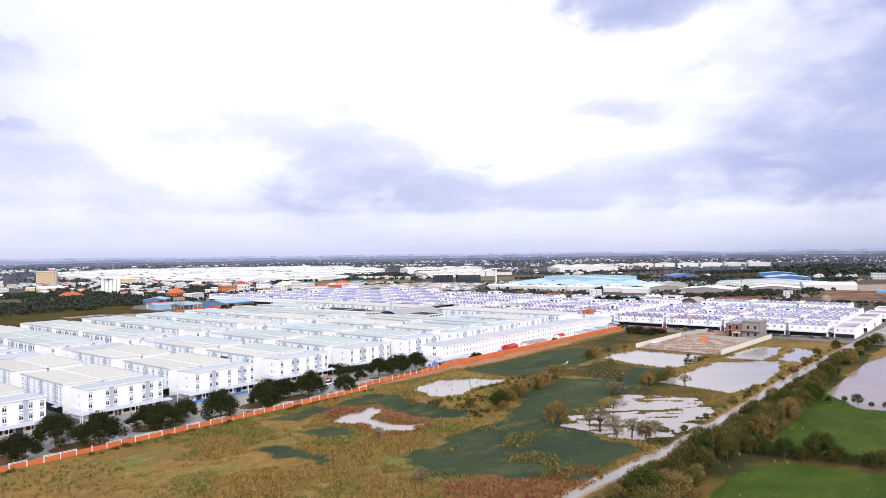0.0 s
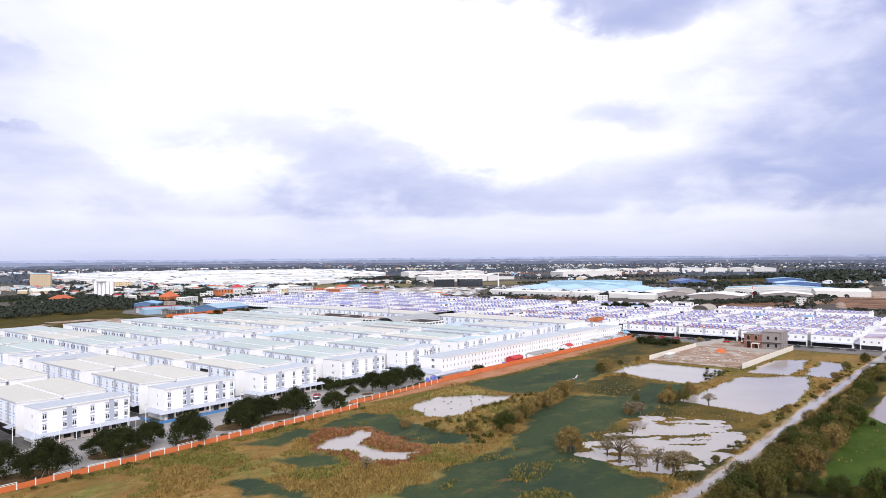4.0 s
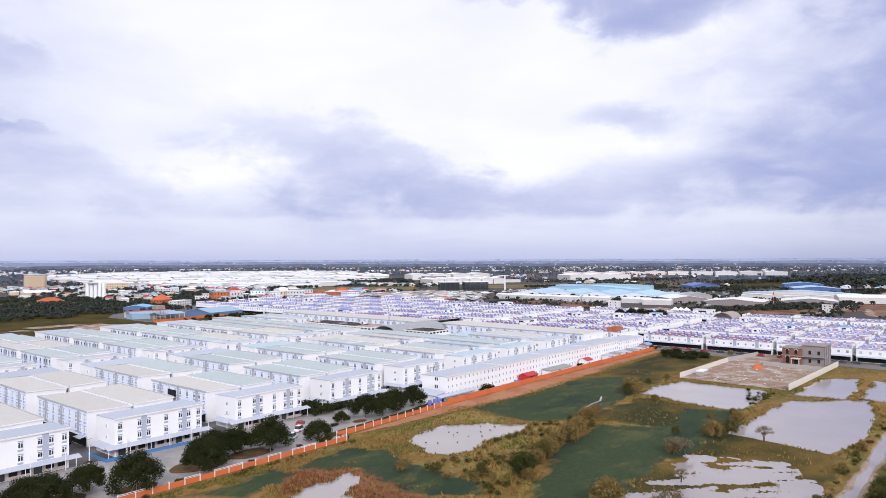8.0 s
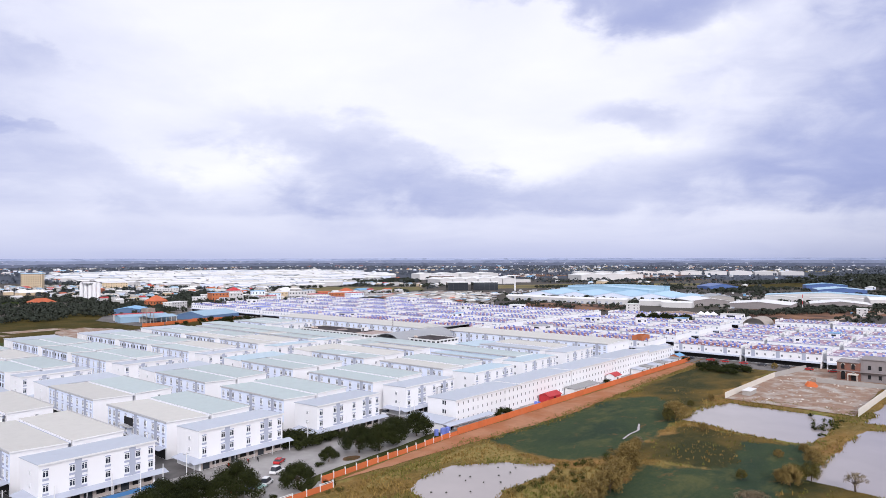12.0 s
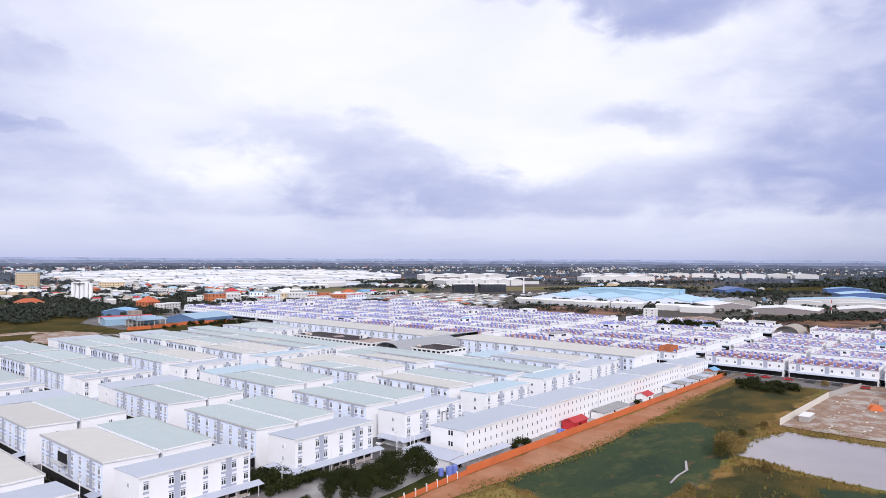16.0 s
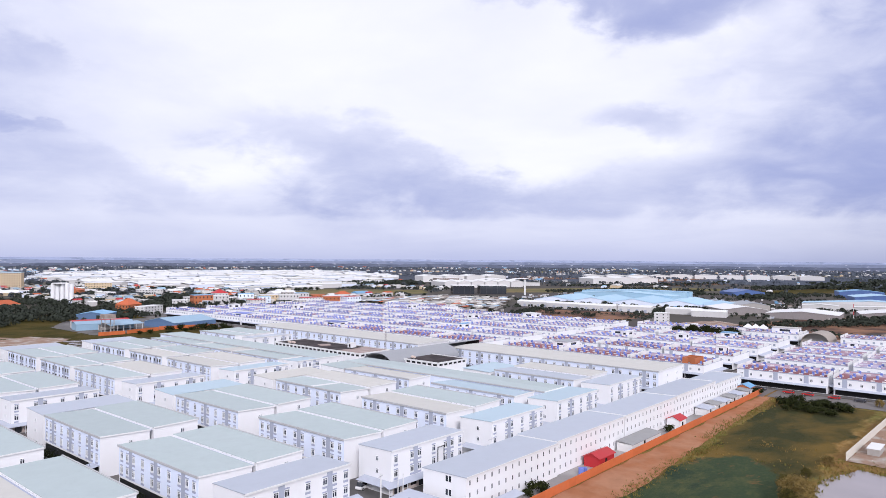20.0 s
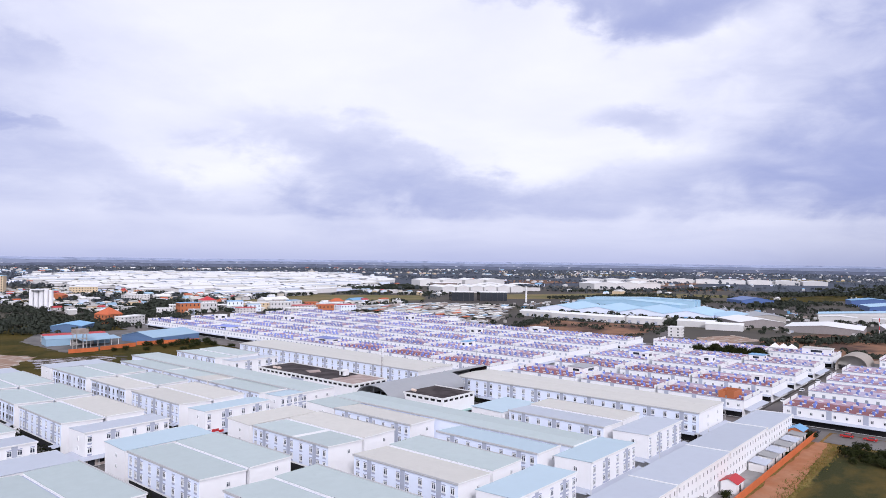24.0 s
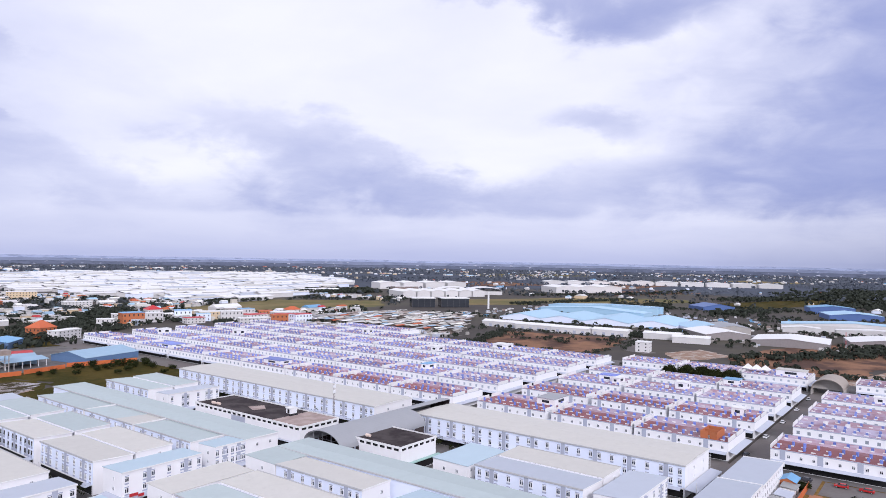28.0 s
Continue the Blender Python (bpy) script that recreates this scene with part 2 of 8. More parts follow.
def leaf_material(name, dark, light):
    m = bpy.data.materials.new(name)
    m.use_nodes = True
    n, l = m.node_tree.nodes, m.node_tree.links
    b = n["Principled BSDF"]
    b.inputs["Roughness"].default_value, b.inputs["Specular IOR Level"].default_value = 0.7, 0.1
    g, info, tc, t = n.new("ShaderNodeNewGeometry"), n.new("ShaderNodeObjectInfo"), n.new("ShaderNodeTexCoord"), n.new("ShaderNodeTexNoise")
    t.inputs["Scale"].default_value, t.inputs["Detail"].default_value = 0.5, 3
    l.new(tc.outputs["Object"], t.inputs["Vector"])
    s = n.new("ShaderNodeMath")
    s.operation = "ADD"
    l.new(g.outputs["Random Per Island"], s.inputs[0])
    l.new(t.outputs["Fac"], s.inputs[1])
    s2 = n.new("ShaderNodeMath")
    s2.operation = "MULTIPLY_ADD"
    l.new(info.outputs["Random"], s2.inputs[0])
    s2.inputs[1].default_value = 0.5
    l.new(s.outputs[0], s2.inputs[2])
    mr = n.new("ShaderNodeMapRange")
    mr.inputs["From Min"].default_value, mr.inputs["From Max"].default_value = 0.4, 1.9
    l.new(s2.outputs[0], mr.inputs["Value"])
    mx = n.new("ShaderNodeMix")
    mx.data_type = "RGBA"
    mx.inputs[6].default_value, mx.inputs[7].default_value = (*dark, 1), (*light, 1)
    l.new(mr.outputs[0], mx.inputs[0])
    l.new(mx.outputs[2], b.inputs["Base Color"])
    return m


def marsh_material():
    """Grass, reeds, water weed, field and sand, laid out by the ground's cover maps and broken up by noise."""
    m = bpy.data.materials.new("marsh_grass")
    m.use_nodes = True
    n, l = m.node_tree.nodes, m.node_tree.links
    b = n["Principled BSDF"]
    b.inputs["Roughness"].default_value, b.inputs["Specular IOR Level"].default_value = 0.9, 0.08
    tc = n.new("ShaderNodeTexCoord")
    stretch = n.new("ShaderNodeVectorMath")
    stretch.operation = "MULTIPLY"
    stretch.inputs[1].default_value = (0.55, 1.0, 1.0)
    l.new(tc.outputs["Object"], stretch.inputs[0])

    def tex(scale, detail, w, rough=0.6, warp=0.3):
        t = n.new("ShaderNodeTexNoise")
        t.noise_dimensions = "4D"
        t.inputs["W"].default_value = w
        t.inputs["Scale"].default_value, t.inputs["Detail"].default_value = scale, detail
        t.inputs["Roughness"].default_value, t.inputs["Distortion"].default_value = rough, warp
        l.new(stretch.outputs[0], t.inputs["Vector"])
        return t.outputs["Fac"]

    def over(fac, lo, hi, a, c):
        r = n.new("ShaderNodeMapRange")
        r.inputs["From Min"].default_value, r.inputs["From Max"].default_value = lo, hi
        l.new(fac, r.inputs["Value"])
        x = n.new("ShaderNodeMix")
        x.data_type = "RGBA"
        l.new(r.outputs[0], x.inputs[0])
        for k, v in ((6, a), (7, c)):
            if isinstance(v, tuple):
                x.inputs[k].default_value = (*v, 1)
            else:
                l.new(v, x.inputs[k])
        return x.outputs[2]

    def maths(op, a, c):
        x = n.new("ShaderNodeMath")
        x.operation = op
        for k, v in enumerate((a, c)):
            if isinstance(v, (int, float)):
                x.inputs[k].default_value = v
            else:
                l.new(v, x.inputs[k])
        return x.outputs[0]

    col = over(tex(0.022, 6, 1.0), 0.40, 0.56, (0.145, 0.104, 0.030), (0.250, 0.142, 0.044))
    col = over(tex(0.05, 6, 5.0), 0.52, 0.64, col, (0.150, 0.165, 0.042))
    col = over(tex(0.035, 7, 9.0, 0.7), 0.52, 0.68, col, (0.210, 0.092, 0.034))
    col = over(tex(0.9, 5, 2.0, 0.75), 0.46, 0.82, col, (0.060, 0.050, 0.018))
    col = over(tex(0.45, 7, 3.0, 0.8), 0.50, 0.80, col, (0.36, 0.26, 0.105))
    rag = maths("MULTIPLY", maths("SUBTRACT", tex(0.28, 8, 6.0, 0.72, 0.6), 0.5), 1.3)
    streak = tex(1.1, 6, 7.0, 0.8, 0.1)
    covers = {}
    for name in ("cover_a", "cover_b"):
        at = n.new("ShaderNodeAttribute")
        at.attribute_name = name
        sep = n.new("ShaderNodeSeparateColor")
        l.new(at.outputs["Color"], sep.inputs[0])
        covers[name] = sep.outputs
    weed = over(streak, 0.46, 0.80, (0.036, 0.056, 0.028), (0.072, 0.082, 0.034))
    weed = over(tex(0.06, 5, 12.0), 0.45, 0.62, weed, (0.027, 0.045, 0.027))
    weed = over(tex(0.085, 7, 21.0, 0.7), 0.52, 0.64, weed, (0.080, 0.088, 0.036))
    weed = over(tex(0.16, 7, 23.0, 0.75), 0.58, 0.68, weed, (0.165, 0.092, 0.036))
    red = over(streak, 0.40, 0.66, (0.185, 0.068, 0.040), (0.245, 0.135, 0.056))
    reed = over(streak, 0.40, 0.66, (0.300, 0.205, 0.072), (0.130, 0.130, 0.036))
    olive = over(tex(0.05, 6, 14.0), 0.42, 0.60, (0.038, 0.040, 0.015), (0.140, 0.092, 0.024))
    paddy = over(tex(0.12, 7, 15.0, 0.7), 0.40, 0.66, (0.034, 0.064, 0.008), (0.062, 0.094, 0.014))
    sand = over(tex(0.5, 7, 16.0, 0.7), 0.40, 0.66, (0.300, 0.215, 0.150), (0.420, 0.350, 0.280))
    for (name, k), fill in ((("cover_a", 2), reed), (("cover_b", 0), olive), (("cover_a", 1), red), (("cover_a", 0), weed), (("cover_b", 1), paddy), (("cover_b", 2), sand)):
        col = over(maths("ADD", covers[name][k], rag), 0.34, 0.66, col, fill)
    l.new(col, b.inputs["Base Color"])
    bp = n.new("ShaderNodeBump")
    bp.inputs["Strength"].default_value, bp.inputs["Distance"].default_value = 0.7, 0.4
    l.new(tex(1.3, 6, 4.0, 0.75), bp.inputs["Height"])
    l.new(bp.outputs[0], b.inputs["Normal"])
    return m


WALL = material("white_render", (0.80, 0.80, 0.82), 0.75, 0.03, 0.3, 0.18, (0.58, 0.57, 0.56), streak=6)
APRON = material("grey_white_apron", (0.38, 0.41, 0.52), 0.7, 0.06, 0.8)
WALL_B = material("pale_blue_render", (0.74, 0.80, 0.94), 0.75, 0.04, 0.3, 0.18, (0.60, 0.62, 0.67), streak=6)
GREY = material("grey_panel", (0.39, 0.42, 0.51), 0.7, 0.06, 0.8)
ROOF_A = material("aqua_roof_sheet", (0.41, 0.475, 0.475), 0.5, 0.08, 0.35, 0.55, (0.33, 0.385, 0.39), rnd=0.06, streak=1)
ROOF_C = material("cream_roof_sheet", (0.53, 0.515, 0.475), 0.5, 0.08, 0.35, 0.55, (0.41, 0.395, 0.36), rnd=0.06)
ROOF_B = material("blue_grey_roof_sheet", (0.42, 0.455, 0.52), 0.45, 0.06, 0.3, 0.4, (0.34, 0.37, 0.42), rnd=0.06)
ROOF_L = material("light_blue_roof_sheet", (0.40, 0.51, 0.58), 0.45, 0.05, 0.2, 0.3, (0.37, 0.46, 0.50), rnd=0.05)
TRIM = material("weathered_fascia", (0.45, 0.45, 0.46), 0.6, 0.1, 1.0)
CAP = material("white_coping", (0.72, 0.72, 0.72), 0.7, 0.08, 0.6, 0.3, (0.4, 0.39, 0.37))
FRAME = material("white_window_frame", (0.74, 0.75, 0.77), 0.5, 0.04)
GLASS = material("dark_window_glass", (0.035, 0.04, 0.05), 0.08, 0.1, 0.5, spec=0.6)
# black for flat openings whose unlit inside is only colour, and for paint
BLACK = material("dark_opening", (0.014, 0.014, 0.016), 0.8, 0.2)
PANEG = material("dull_window_glass", (0.038, 0.048, 0.072), 0.12, 0.2, 0.8, rnd=0.6, spec=0.5)
BARRIER = material("blue_painted_board", (0.07, 0.20, 0.42), 0.6, 0.12, 0.6, 0.3, (0.2, 0.25, 0.3))
SHOPW = material("worn_shop_wall", (0.46, 0.40, 0.37), 0.75, 0.12, 0.6, 0.5, (0.26, 0.15, 0.12), streak=2)
CANOPY = material("canopy_sheet", (0.46, 0.49, 0.57), 0.5, 0.06, 0.4, 0.3, (0.45, 0.45, 0.45))
CONCRETE = material("concrete_paving", (0.26, 0.245, 0.24), 0.6, 0.14, 0.5, 0.5, (0.15, 0.14, 0.135), big=0.06, second=(0.36, 0.345, 0.335))
YARD = material("dark_alley_paving", (0.10, 0.094, 0.092), 0.8, 0.2, 0.5, 0.5, (0.06, 0.056, 0.053), big=0.06, second=(0.155, 0.145, 0.14))
ASPHALT = material("road_surface", (0.140, 0.122, 0.116), 0.8, 0.15, 0.8, 0.4, (0.09, 0.085, 0.082), big=0.05, second=(0.16, 0.148, 0.142))
LAMP = material("lit_lamp", (0.9, 0.9, 0.85), 0.4, 0.02)
LAMP.node_tree.nodes["Principled BSDF"].inputs["Emission Color"].default_value = (1.0, 0.97, 0.9, 1)
LAMP.node_tree.nodes["Principled BSDF"].inputs["Emission Strength"].default_value = 4.0
LAWN = material("rough_lawn", (0.050, 0.052, 0.014), 0.95, 0.3, 0.8, 0.6, (0.09, 0.068, 0.028), big=0.2, second=(0.036, 0.045, 0.011), spec=0.1)
EARTH = material("orange_earth", (0.34, 0.145, 0.072), 0.95, 0.25, 0.25, 0.4, (0.18, 0.085, 0.045), big=0.08, second=(0.38, 0.19, 0.11), bump=0.5, spec=0.1)
SAND = material("bare_sand", (0.27, 0.175, 0.125), 0.95, 0.25, 0.3, 0.7, (0.14, 0.10, 0.07), big=0.13, second=(0.40, 0.36, 0.32), cover=0.55, bump=0.4)
ORANGE = material("orange_painted_wall", (0.54, 0.140, 0.046), 0.8, 0.1, 0.5, 0.35, (0.42, 0.20, 0.12), streak=4, rnd=0.06)
MARSH = marsh_material()
PADDY = material("green_field", (0.028, 0.050, 0.008), 0.9, 0.3, 0.35, 0.5, (0.028, 0.038, 0.009), big=0.05, second=(0.048, 0.060, 0.012), bump=0.6, spec=0.1)
OLIVE = material("rough_olive_grass", (0.042, 0.038, 0.009), 0.95, 0.35, 0.4, 0.6, (0.022, 0.026, 0.007), big=0.04, second=(0.075, 0.056, 0.014), bump=0.8, spec=0.05)
MAUVE = material("worn_mauve_deck", (0.34, 0.21, 0.25), 0.85, 0.15, 0.4, 0.5, (0.28, 0.20, 0.25), big=0.08, second=(0.44, 0.36, 0.44), rnd=0.12)
POND = water("pond_water", (0.37, 0.325, 0.315), 0.1, (0.07, 0.06, 0.025), 0.78)
FLOOD = water("flooded_grass", (0.36, 0.31, 0.30), 0.12, (0.050, 0.040, 0.020), 0.475, 0.5, 0.045)
MUD = water("muddy_pond_water", (0.35, 0.27, 0.24), 0.1)
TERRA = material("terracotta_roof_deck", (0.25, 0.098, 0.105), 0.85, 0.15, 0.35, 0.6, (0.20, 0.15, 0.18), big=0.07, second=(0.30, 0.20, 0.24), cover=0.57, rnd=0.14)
# paler mauve and blue for far decks, distance haze in their colour
TERRA_P = material("hazy_mauve_roof_deck", (0.27, 0.165, 0.215), 0.85, 0.15, 0.35, 0.5, (0.22, 0.17, 0.22), big=0.06, second=(0.40, 0.36, 0.47), cover=0.5, rnd=0.15)
TANK_P = material("hazy_blue_plastic", (0.20, 0.25, 0.56), 0.5, 0.1, 0.6, rnd=0.2)
TANK_C = material("cream_plastic", (0.66, 0.54, 0.47), 0.5, 0.06, 0.6)
TANK = material("blue_plastic", (0.15, 0.20, 0.53), 0.45, 0.1, 0.6, rnd=0.25)
BLUEROOF = material("blue_roof_sheet", (0.16, 0.36, 0.58), 0.45, 0.08, 0.2, 0.3, (0.22, 0.36, 0.48), rnd=0.12)
NAVYROOF = material("dark_blue_roof_sheet", (0.085, 0.145, 0.34), 0.45, 0.08, 0.2, 0.3, (0.12, 0.18, 0.33))
SKYROOF = material("sky_blue_roof_sheet", (0.36, 0.55, 0.70), 0.45, 0.05, 0.2, 0.2, (0.38, 0.52, 0.62), rnd=0.06)
REDROOF = material("red_roof_sheet", (0.45, 0.03, 0.035), 0.5, 0.1, 0.4, 0.2, (0.3, 0.05, 0.05), rnd=0.1)
TILE = material("orange_tile_roof", (0.48, 0.12, 0.05), 0.7, 0.15, 0.6, rnd=0.1)
OCHRE = material("orange_house_render", (0.42, 0.14, 0.06), 0.8, 0.08, rnd=0.1)
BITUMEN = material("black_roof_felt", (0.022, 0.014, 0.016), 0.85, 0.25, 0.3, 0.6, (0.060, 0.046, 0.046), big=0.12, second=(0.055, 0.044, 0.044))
SCREED = material("bare_pinkish_screed", (0.40, 0.32, 0.29), 0.85, 0.12, 0.4, 0.6, (0.24, 0.19, 0.17), big=0.2, second=(0.30, 0.23, 0.21))
GATE = material("grey_beige_vault", (0.34, 0.30, 0.265), 0.8, 0.1, 0.4, 0.4, (0.24, 0.21, 0.19))
# blue sheet with the shade on the shed walls put into its colour
SHEDW = material("shade_darkened_blue_sheet", (0.10, 0.17, 0.30), 0.6, 0.12, 0.5, rnd=0.15)
SHEDR = material("weathered_blue_roof_sheet", (0.27, 0.40, 0.52), 0.5, 0.08, 0.3, 0.4, (0.22, 0.31, 0.38), rnd=0.12)
VAULT = material("grey_vault_sheet", (0.30, 0.31, 0.33), 0.45, 0.05, 0.3, 0.2, (0.24, 0.24, 0.25), metal=0.0)
TEAL = material("pale_teal_band", (0.34, 0.52, 0.48), 0.6, 0.08)
BRICK = material("raw_brick_and_concrete", (0.28, 0.22, 0.19), 0.9, 0.15, 0.6, 0.4, (0.18, 0.14, 0.12), second=(0.33, 0.29, 0.27), big=0.2)
BLOCK = material("grey_block_wall", (0.38, 0.36, 0.34), 0.9, 0.1, 0.6, 0.4, (0.24, 0.22, 0.2))
RAW = material("raw_grey_concrete", (0.27, 0.245, 0.245), 0.9, 0.15, 0.6, 0.5, (0.16, 0.14, 0.14), streak=3)
REDBRICK = material("raw_red_brick", (0.24, 0.105, 0.075), 0.9, 0.2, 0.8, 0.5, (0.15, 0.09, 0.075), big=0.3, second=(0.19, 0.13, 0.11))
# far windows made paler, haze put into the glass colour
FAINT = material("haze_paled_glass", (0.36, 0.40, 0.46), 0.2, 0.15, 0.8, rnd=0.3, spec=0.5)
LIMEW = material("white_boundary_wall", (0.62, 0.58, 0.52), 0.85, 0.1, 0.4, 0.5, (0.38, 0.32, 0.26), streak=3)
BEIGE = material("beige_render", (0.62, 0.49, 0.33), 0.8, 0.06, rnd=0.05)
STEEL = material("galvanised_steel", (0.45, 0.46, 0.48), 0.4, 0.08, metal=0.6)
BARK = material("bark", (0.10, 0.075, 0.055), 0.9, 0.25, 2.0, bump=0.6)
STAKE = material("pale_wooden_stake", (0.42, 0.36, 0.28), 0.8, 0.15, 2.0)
LEAF = leaf_material("tree_leaves", (0.004, 0.007, 0.002), (0.030, 0.036, 0.008))
LEAF_H = leaf_material("hedge_leaves", (0.007, 0.012, 0.002), (0.064, 0.076, 0.015))
LEAF_O = leaf_material("olive_leaves", (0.016, 0.018, 0.005), (0.125, 0.105, 0.028))
LEAF_Y = leaf_material("yellowing_leaves", (0.060, 0.042, 0.012), (0.260, 0.180, 0.062))
LEAF_D = leaf_material("dry_twigs", (0.10, 0.075, 0.04), (0.25, 0.20, 0.13))
# these two leaf tones have distance haze mixed into their colour
LEAF_FF = leaf_material("haze_blue_woods", (0.066, 0.078, 0.104), (0.110, 0.126, 0.154))
LEAF_M = leaf_material("haze_grey_woods", (0.036, 0.043, 0.048), (0.068, 0.078, 0.085))
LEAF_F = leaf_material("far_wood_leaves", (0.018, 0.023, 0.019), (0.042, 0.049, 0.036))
TOWNW = material("town_white_wall", (0.60, 0.59, 0.59), 0.8, 0.08, 0.3, 0.2, rnd=0.12)
CARW = material("white_car_paint", (0.75, 0.75, 0.76), 0.25, 0.02)
CARD = material("dark_car_paint", (0.06, 0.06, 0.07), 0.25, 0.05)
CARR = material("red_car_paint", (0.45, 0.03, 0.03), 0.25, 0.05)
TYRE = material("tyre_rubber", (0.02, 0.02, 0.02), 0.8, 0.1)
FARLAND = material("far_fields", (0.058, 0.050, 0.045), 0.95, 0.3, 0.05, 0.3, (0.055, 0.052, 0.036), big=0.004, second=(0.085, 0.075, 0.050), cover=0.56)
# far ground with blue haze put into its base colour
FARHAZE = material("haze_blue_far_ground", (0.088, 0.100, 0.128), 0.95, 0.3, 0.03, 0.5, (0.064, 0.076, 0.100), big=0.003, second=(0.090, 0.096, 0.108), cover=0.55, spec=0.0)
FALLOW = material("fallow_brown_earth", (0.088, 0.052, 0.041), 0.95, 0.3, 0.08, 0.6, (0.07, 0.055, 0.03), big=0.03, second=(0.24, 0.13, 0.08), spec=0.1)
DRY = material("dry_grass_field", (0.20, 0.155, 0.075), 0.95, 0.3, 0.06, 0.5, (0.10, 0.095, 0.045), big=0.01, second=(0.13, 0.12, 0.05), spec=0.1)

# ---- building helpers ----


class Geo:
    """Collects boxes, prisms and quads into one mesh."""

    def __init__(self):
        self.v, self.f, self.m, self.mats = [], [], [], []

    def slot(self, mat):
        if mat not in self.mats:
            self.mats.append(mat)
        return self.mats.index(mat)

    def poly(self, pts, mat):
        k = len(self.v)
        self.v += [tuple(p) for p in pts]
        self.f.append(tuple(range(k, k + len(pts))))
        self.m.append(self.slot(mat))
        return self

    def box(self, x0, x1, y0, y1, z0, z1, mat):
        return self.hexa([(x0, y0, z0), (x1, y0, z0), (x1, y1, z0), (x0, y1, z0), (x0, y0, z1), (x1, y0, z1), (x1, y1, z1), (x0, y1, z1)], mat)

    def hexa(self, p, mat):
        k, s = len(self.v), self.slot(mat)
        self.v += [tuple(q) for q in p]
        for f in ((3, 2, 1, 0), (4, 5, 6, 7), (0, 1, 5, 4), (1, 2, 6, 5), (2, 3, 7, 6), (3, 0, 4, 7)):
            self.f.append(tuple(k + i for i in f))
            self.m.append(s)
        return self

    def prism(self, pts, z0, z1, mat):
        """An upright prism over a counter-clockwise outline."""
        n, k, s = len(pts), len(self.v), self.slot(mat)
        self.v += [(x, y, z0) for x, y in pts] + [(x, y, z1) for x, y in pts]
        self.f.append(tuple(k + n - 1 - i for i in range(n)))
        self.f.append(tuple(k + n + i for i in range(n)))
        self.m += [s, s]
        for i in range(n):
            j = (i + 1) % n
            self.f.append((k + i, k + j, k + n + j, k + n + i))
            self.m.append(s)
        return self

    def along_y(self, pts, y0, y1, mat):
        """A section in x and z (counter-clockwise seen from -y) drawn from y0 to y1."""
        n, k, s = len(pts), len(self.v), self.slot(mat)
        self.v += [(x, y0, z) for x, z in pts] + [(x, y1, z) for x, z in pts]
        self.f.append(tuple(k + i for i in range(n)))
        self.f.append(tuple(k + n + n - 1 - i for i in range(n)))
        self.m += [s, s]
        for i in range(n):
            j = (i + 1) % n
            self.f.append((k + j, k + i, k + n + i, k + n + j))
            self.m.append(s)
        return self

    def along_x(self, pts, x0, x1, mat):
        """A section in y and z drawn from x0 to x1."""
        n, k, s = len(pts), len(self.v), self.slot(mat)
        self.v += [(x0, y, z) for y, z in pts] + [(x1, y, z) for y, z in pts]
        self.f.append(tuple(k + n - 1 - i for i in range(n)))
        self.f.append(tuple(k + n + i for i in range(n)))
        self.m += [s, s]
        for i in range(n):
            j = (i + 1) % n
            self.f.append((k + i, k + j, k + n + j, k + n + i))
            self.m.append(s)
        return self

    def tube(self, a, b, r0, r1, mat, n=8):
        a, b = Vector(a), Vector(b)
        d = (b - a).normalized()
        u = d.orthogonal().normalized()
        w = d.cross(u)
        k, s = len(self.v), self.slot(mat)
        for c, r in ((a, r0), (b, r1)):
            self.v += [tuple(c + r * (math.cos(2 * math.pi * i / n) * u + math.sin(2 * math.pi * i / n) * w)) for i in range(n)]
        for i in range(n):
            j = (i + 1) % n
            self.f.append((k + i, k + j, k + n + j, k + n + i))
            self.m.append(s)
        self.f += [tuple(k + n - 1 - i for i in range(n)), tuple(k + n + i for i in range(n))]
        self.m += [s, s]
        return self

    def mesh(self, name):
        me = bpy.data.meshes.new(name)
        me.from_pydata(self.v, [], self.f)
        for mt in self.mats:
            me.materials.append(mt)
        me.polygons.foreach_set("material_index", self.m)
        me.update()
        return me


def part(name, geo, parent=None, at=None, label=""):
    me = geo.mesh(name) if isinstance(geo, Geo) else geo
    ob = new(name, me)
    if parent is not None:
        ob.parent = parent
    if at is not None:
        ob.location = at
    if label:
        tagged(ob, label)
    return ob


def thing(name, label, category, at=(0, 0, 0), turn=0.0, group="", geo=None, kind=""):
    ob = new(name, geo.mesh(name) if isinstance(geo, Geo) else geo)
    ob.location, ob.rotation_euler = at, (0, 0, radians(turn))
    return tagged(ob, label, category, group, kind)


RNG = random.Random(11)

# ---- ground, paving, field ----


def ring_outline(pts, jag, seed, step=2.5):
    """An outline made uneven: the sides are cut into short pieces and shifted by noise."""
    out = []
    for i, (x0, y0) in enumerate(pts):
        x1, y1 = pts[(i + 1) % len(pts)]
        n = max(1, int(math.hypot(x1 - x0, y1 - y0) / step))
        for k in range(n):
            x, y = x0 + (x1 - x0) * k / n, y0 + (y1 - y0) * k / n
            a = noise.noise_vector((x * 0.14, y * 0.14, seed)) * jag + noise.noise_vector((x * 0.5, y * 0.5, seed + 9)) * jag * 0.35
            out.append((x + a.x, y + a.y))
    return out


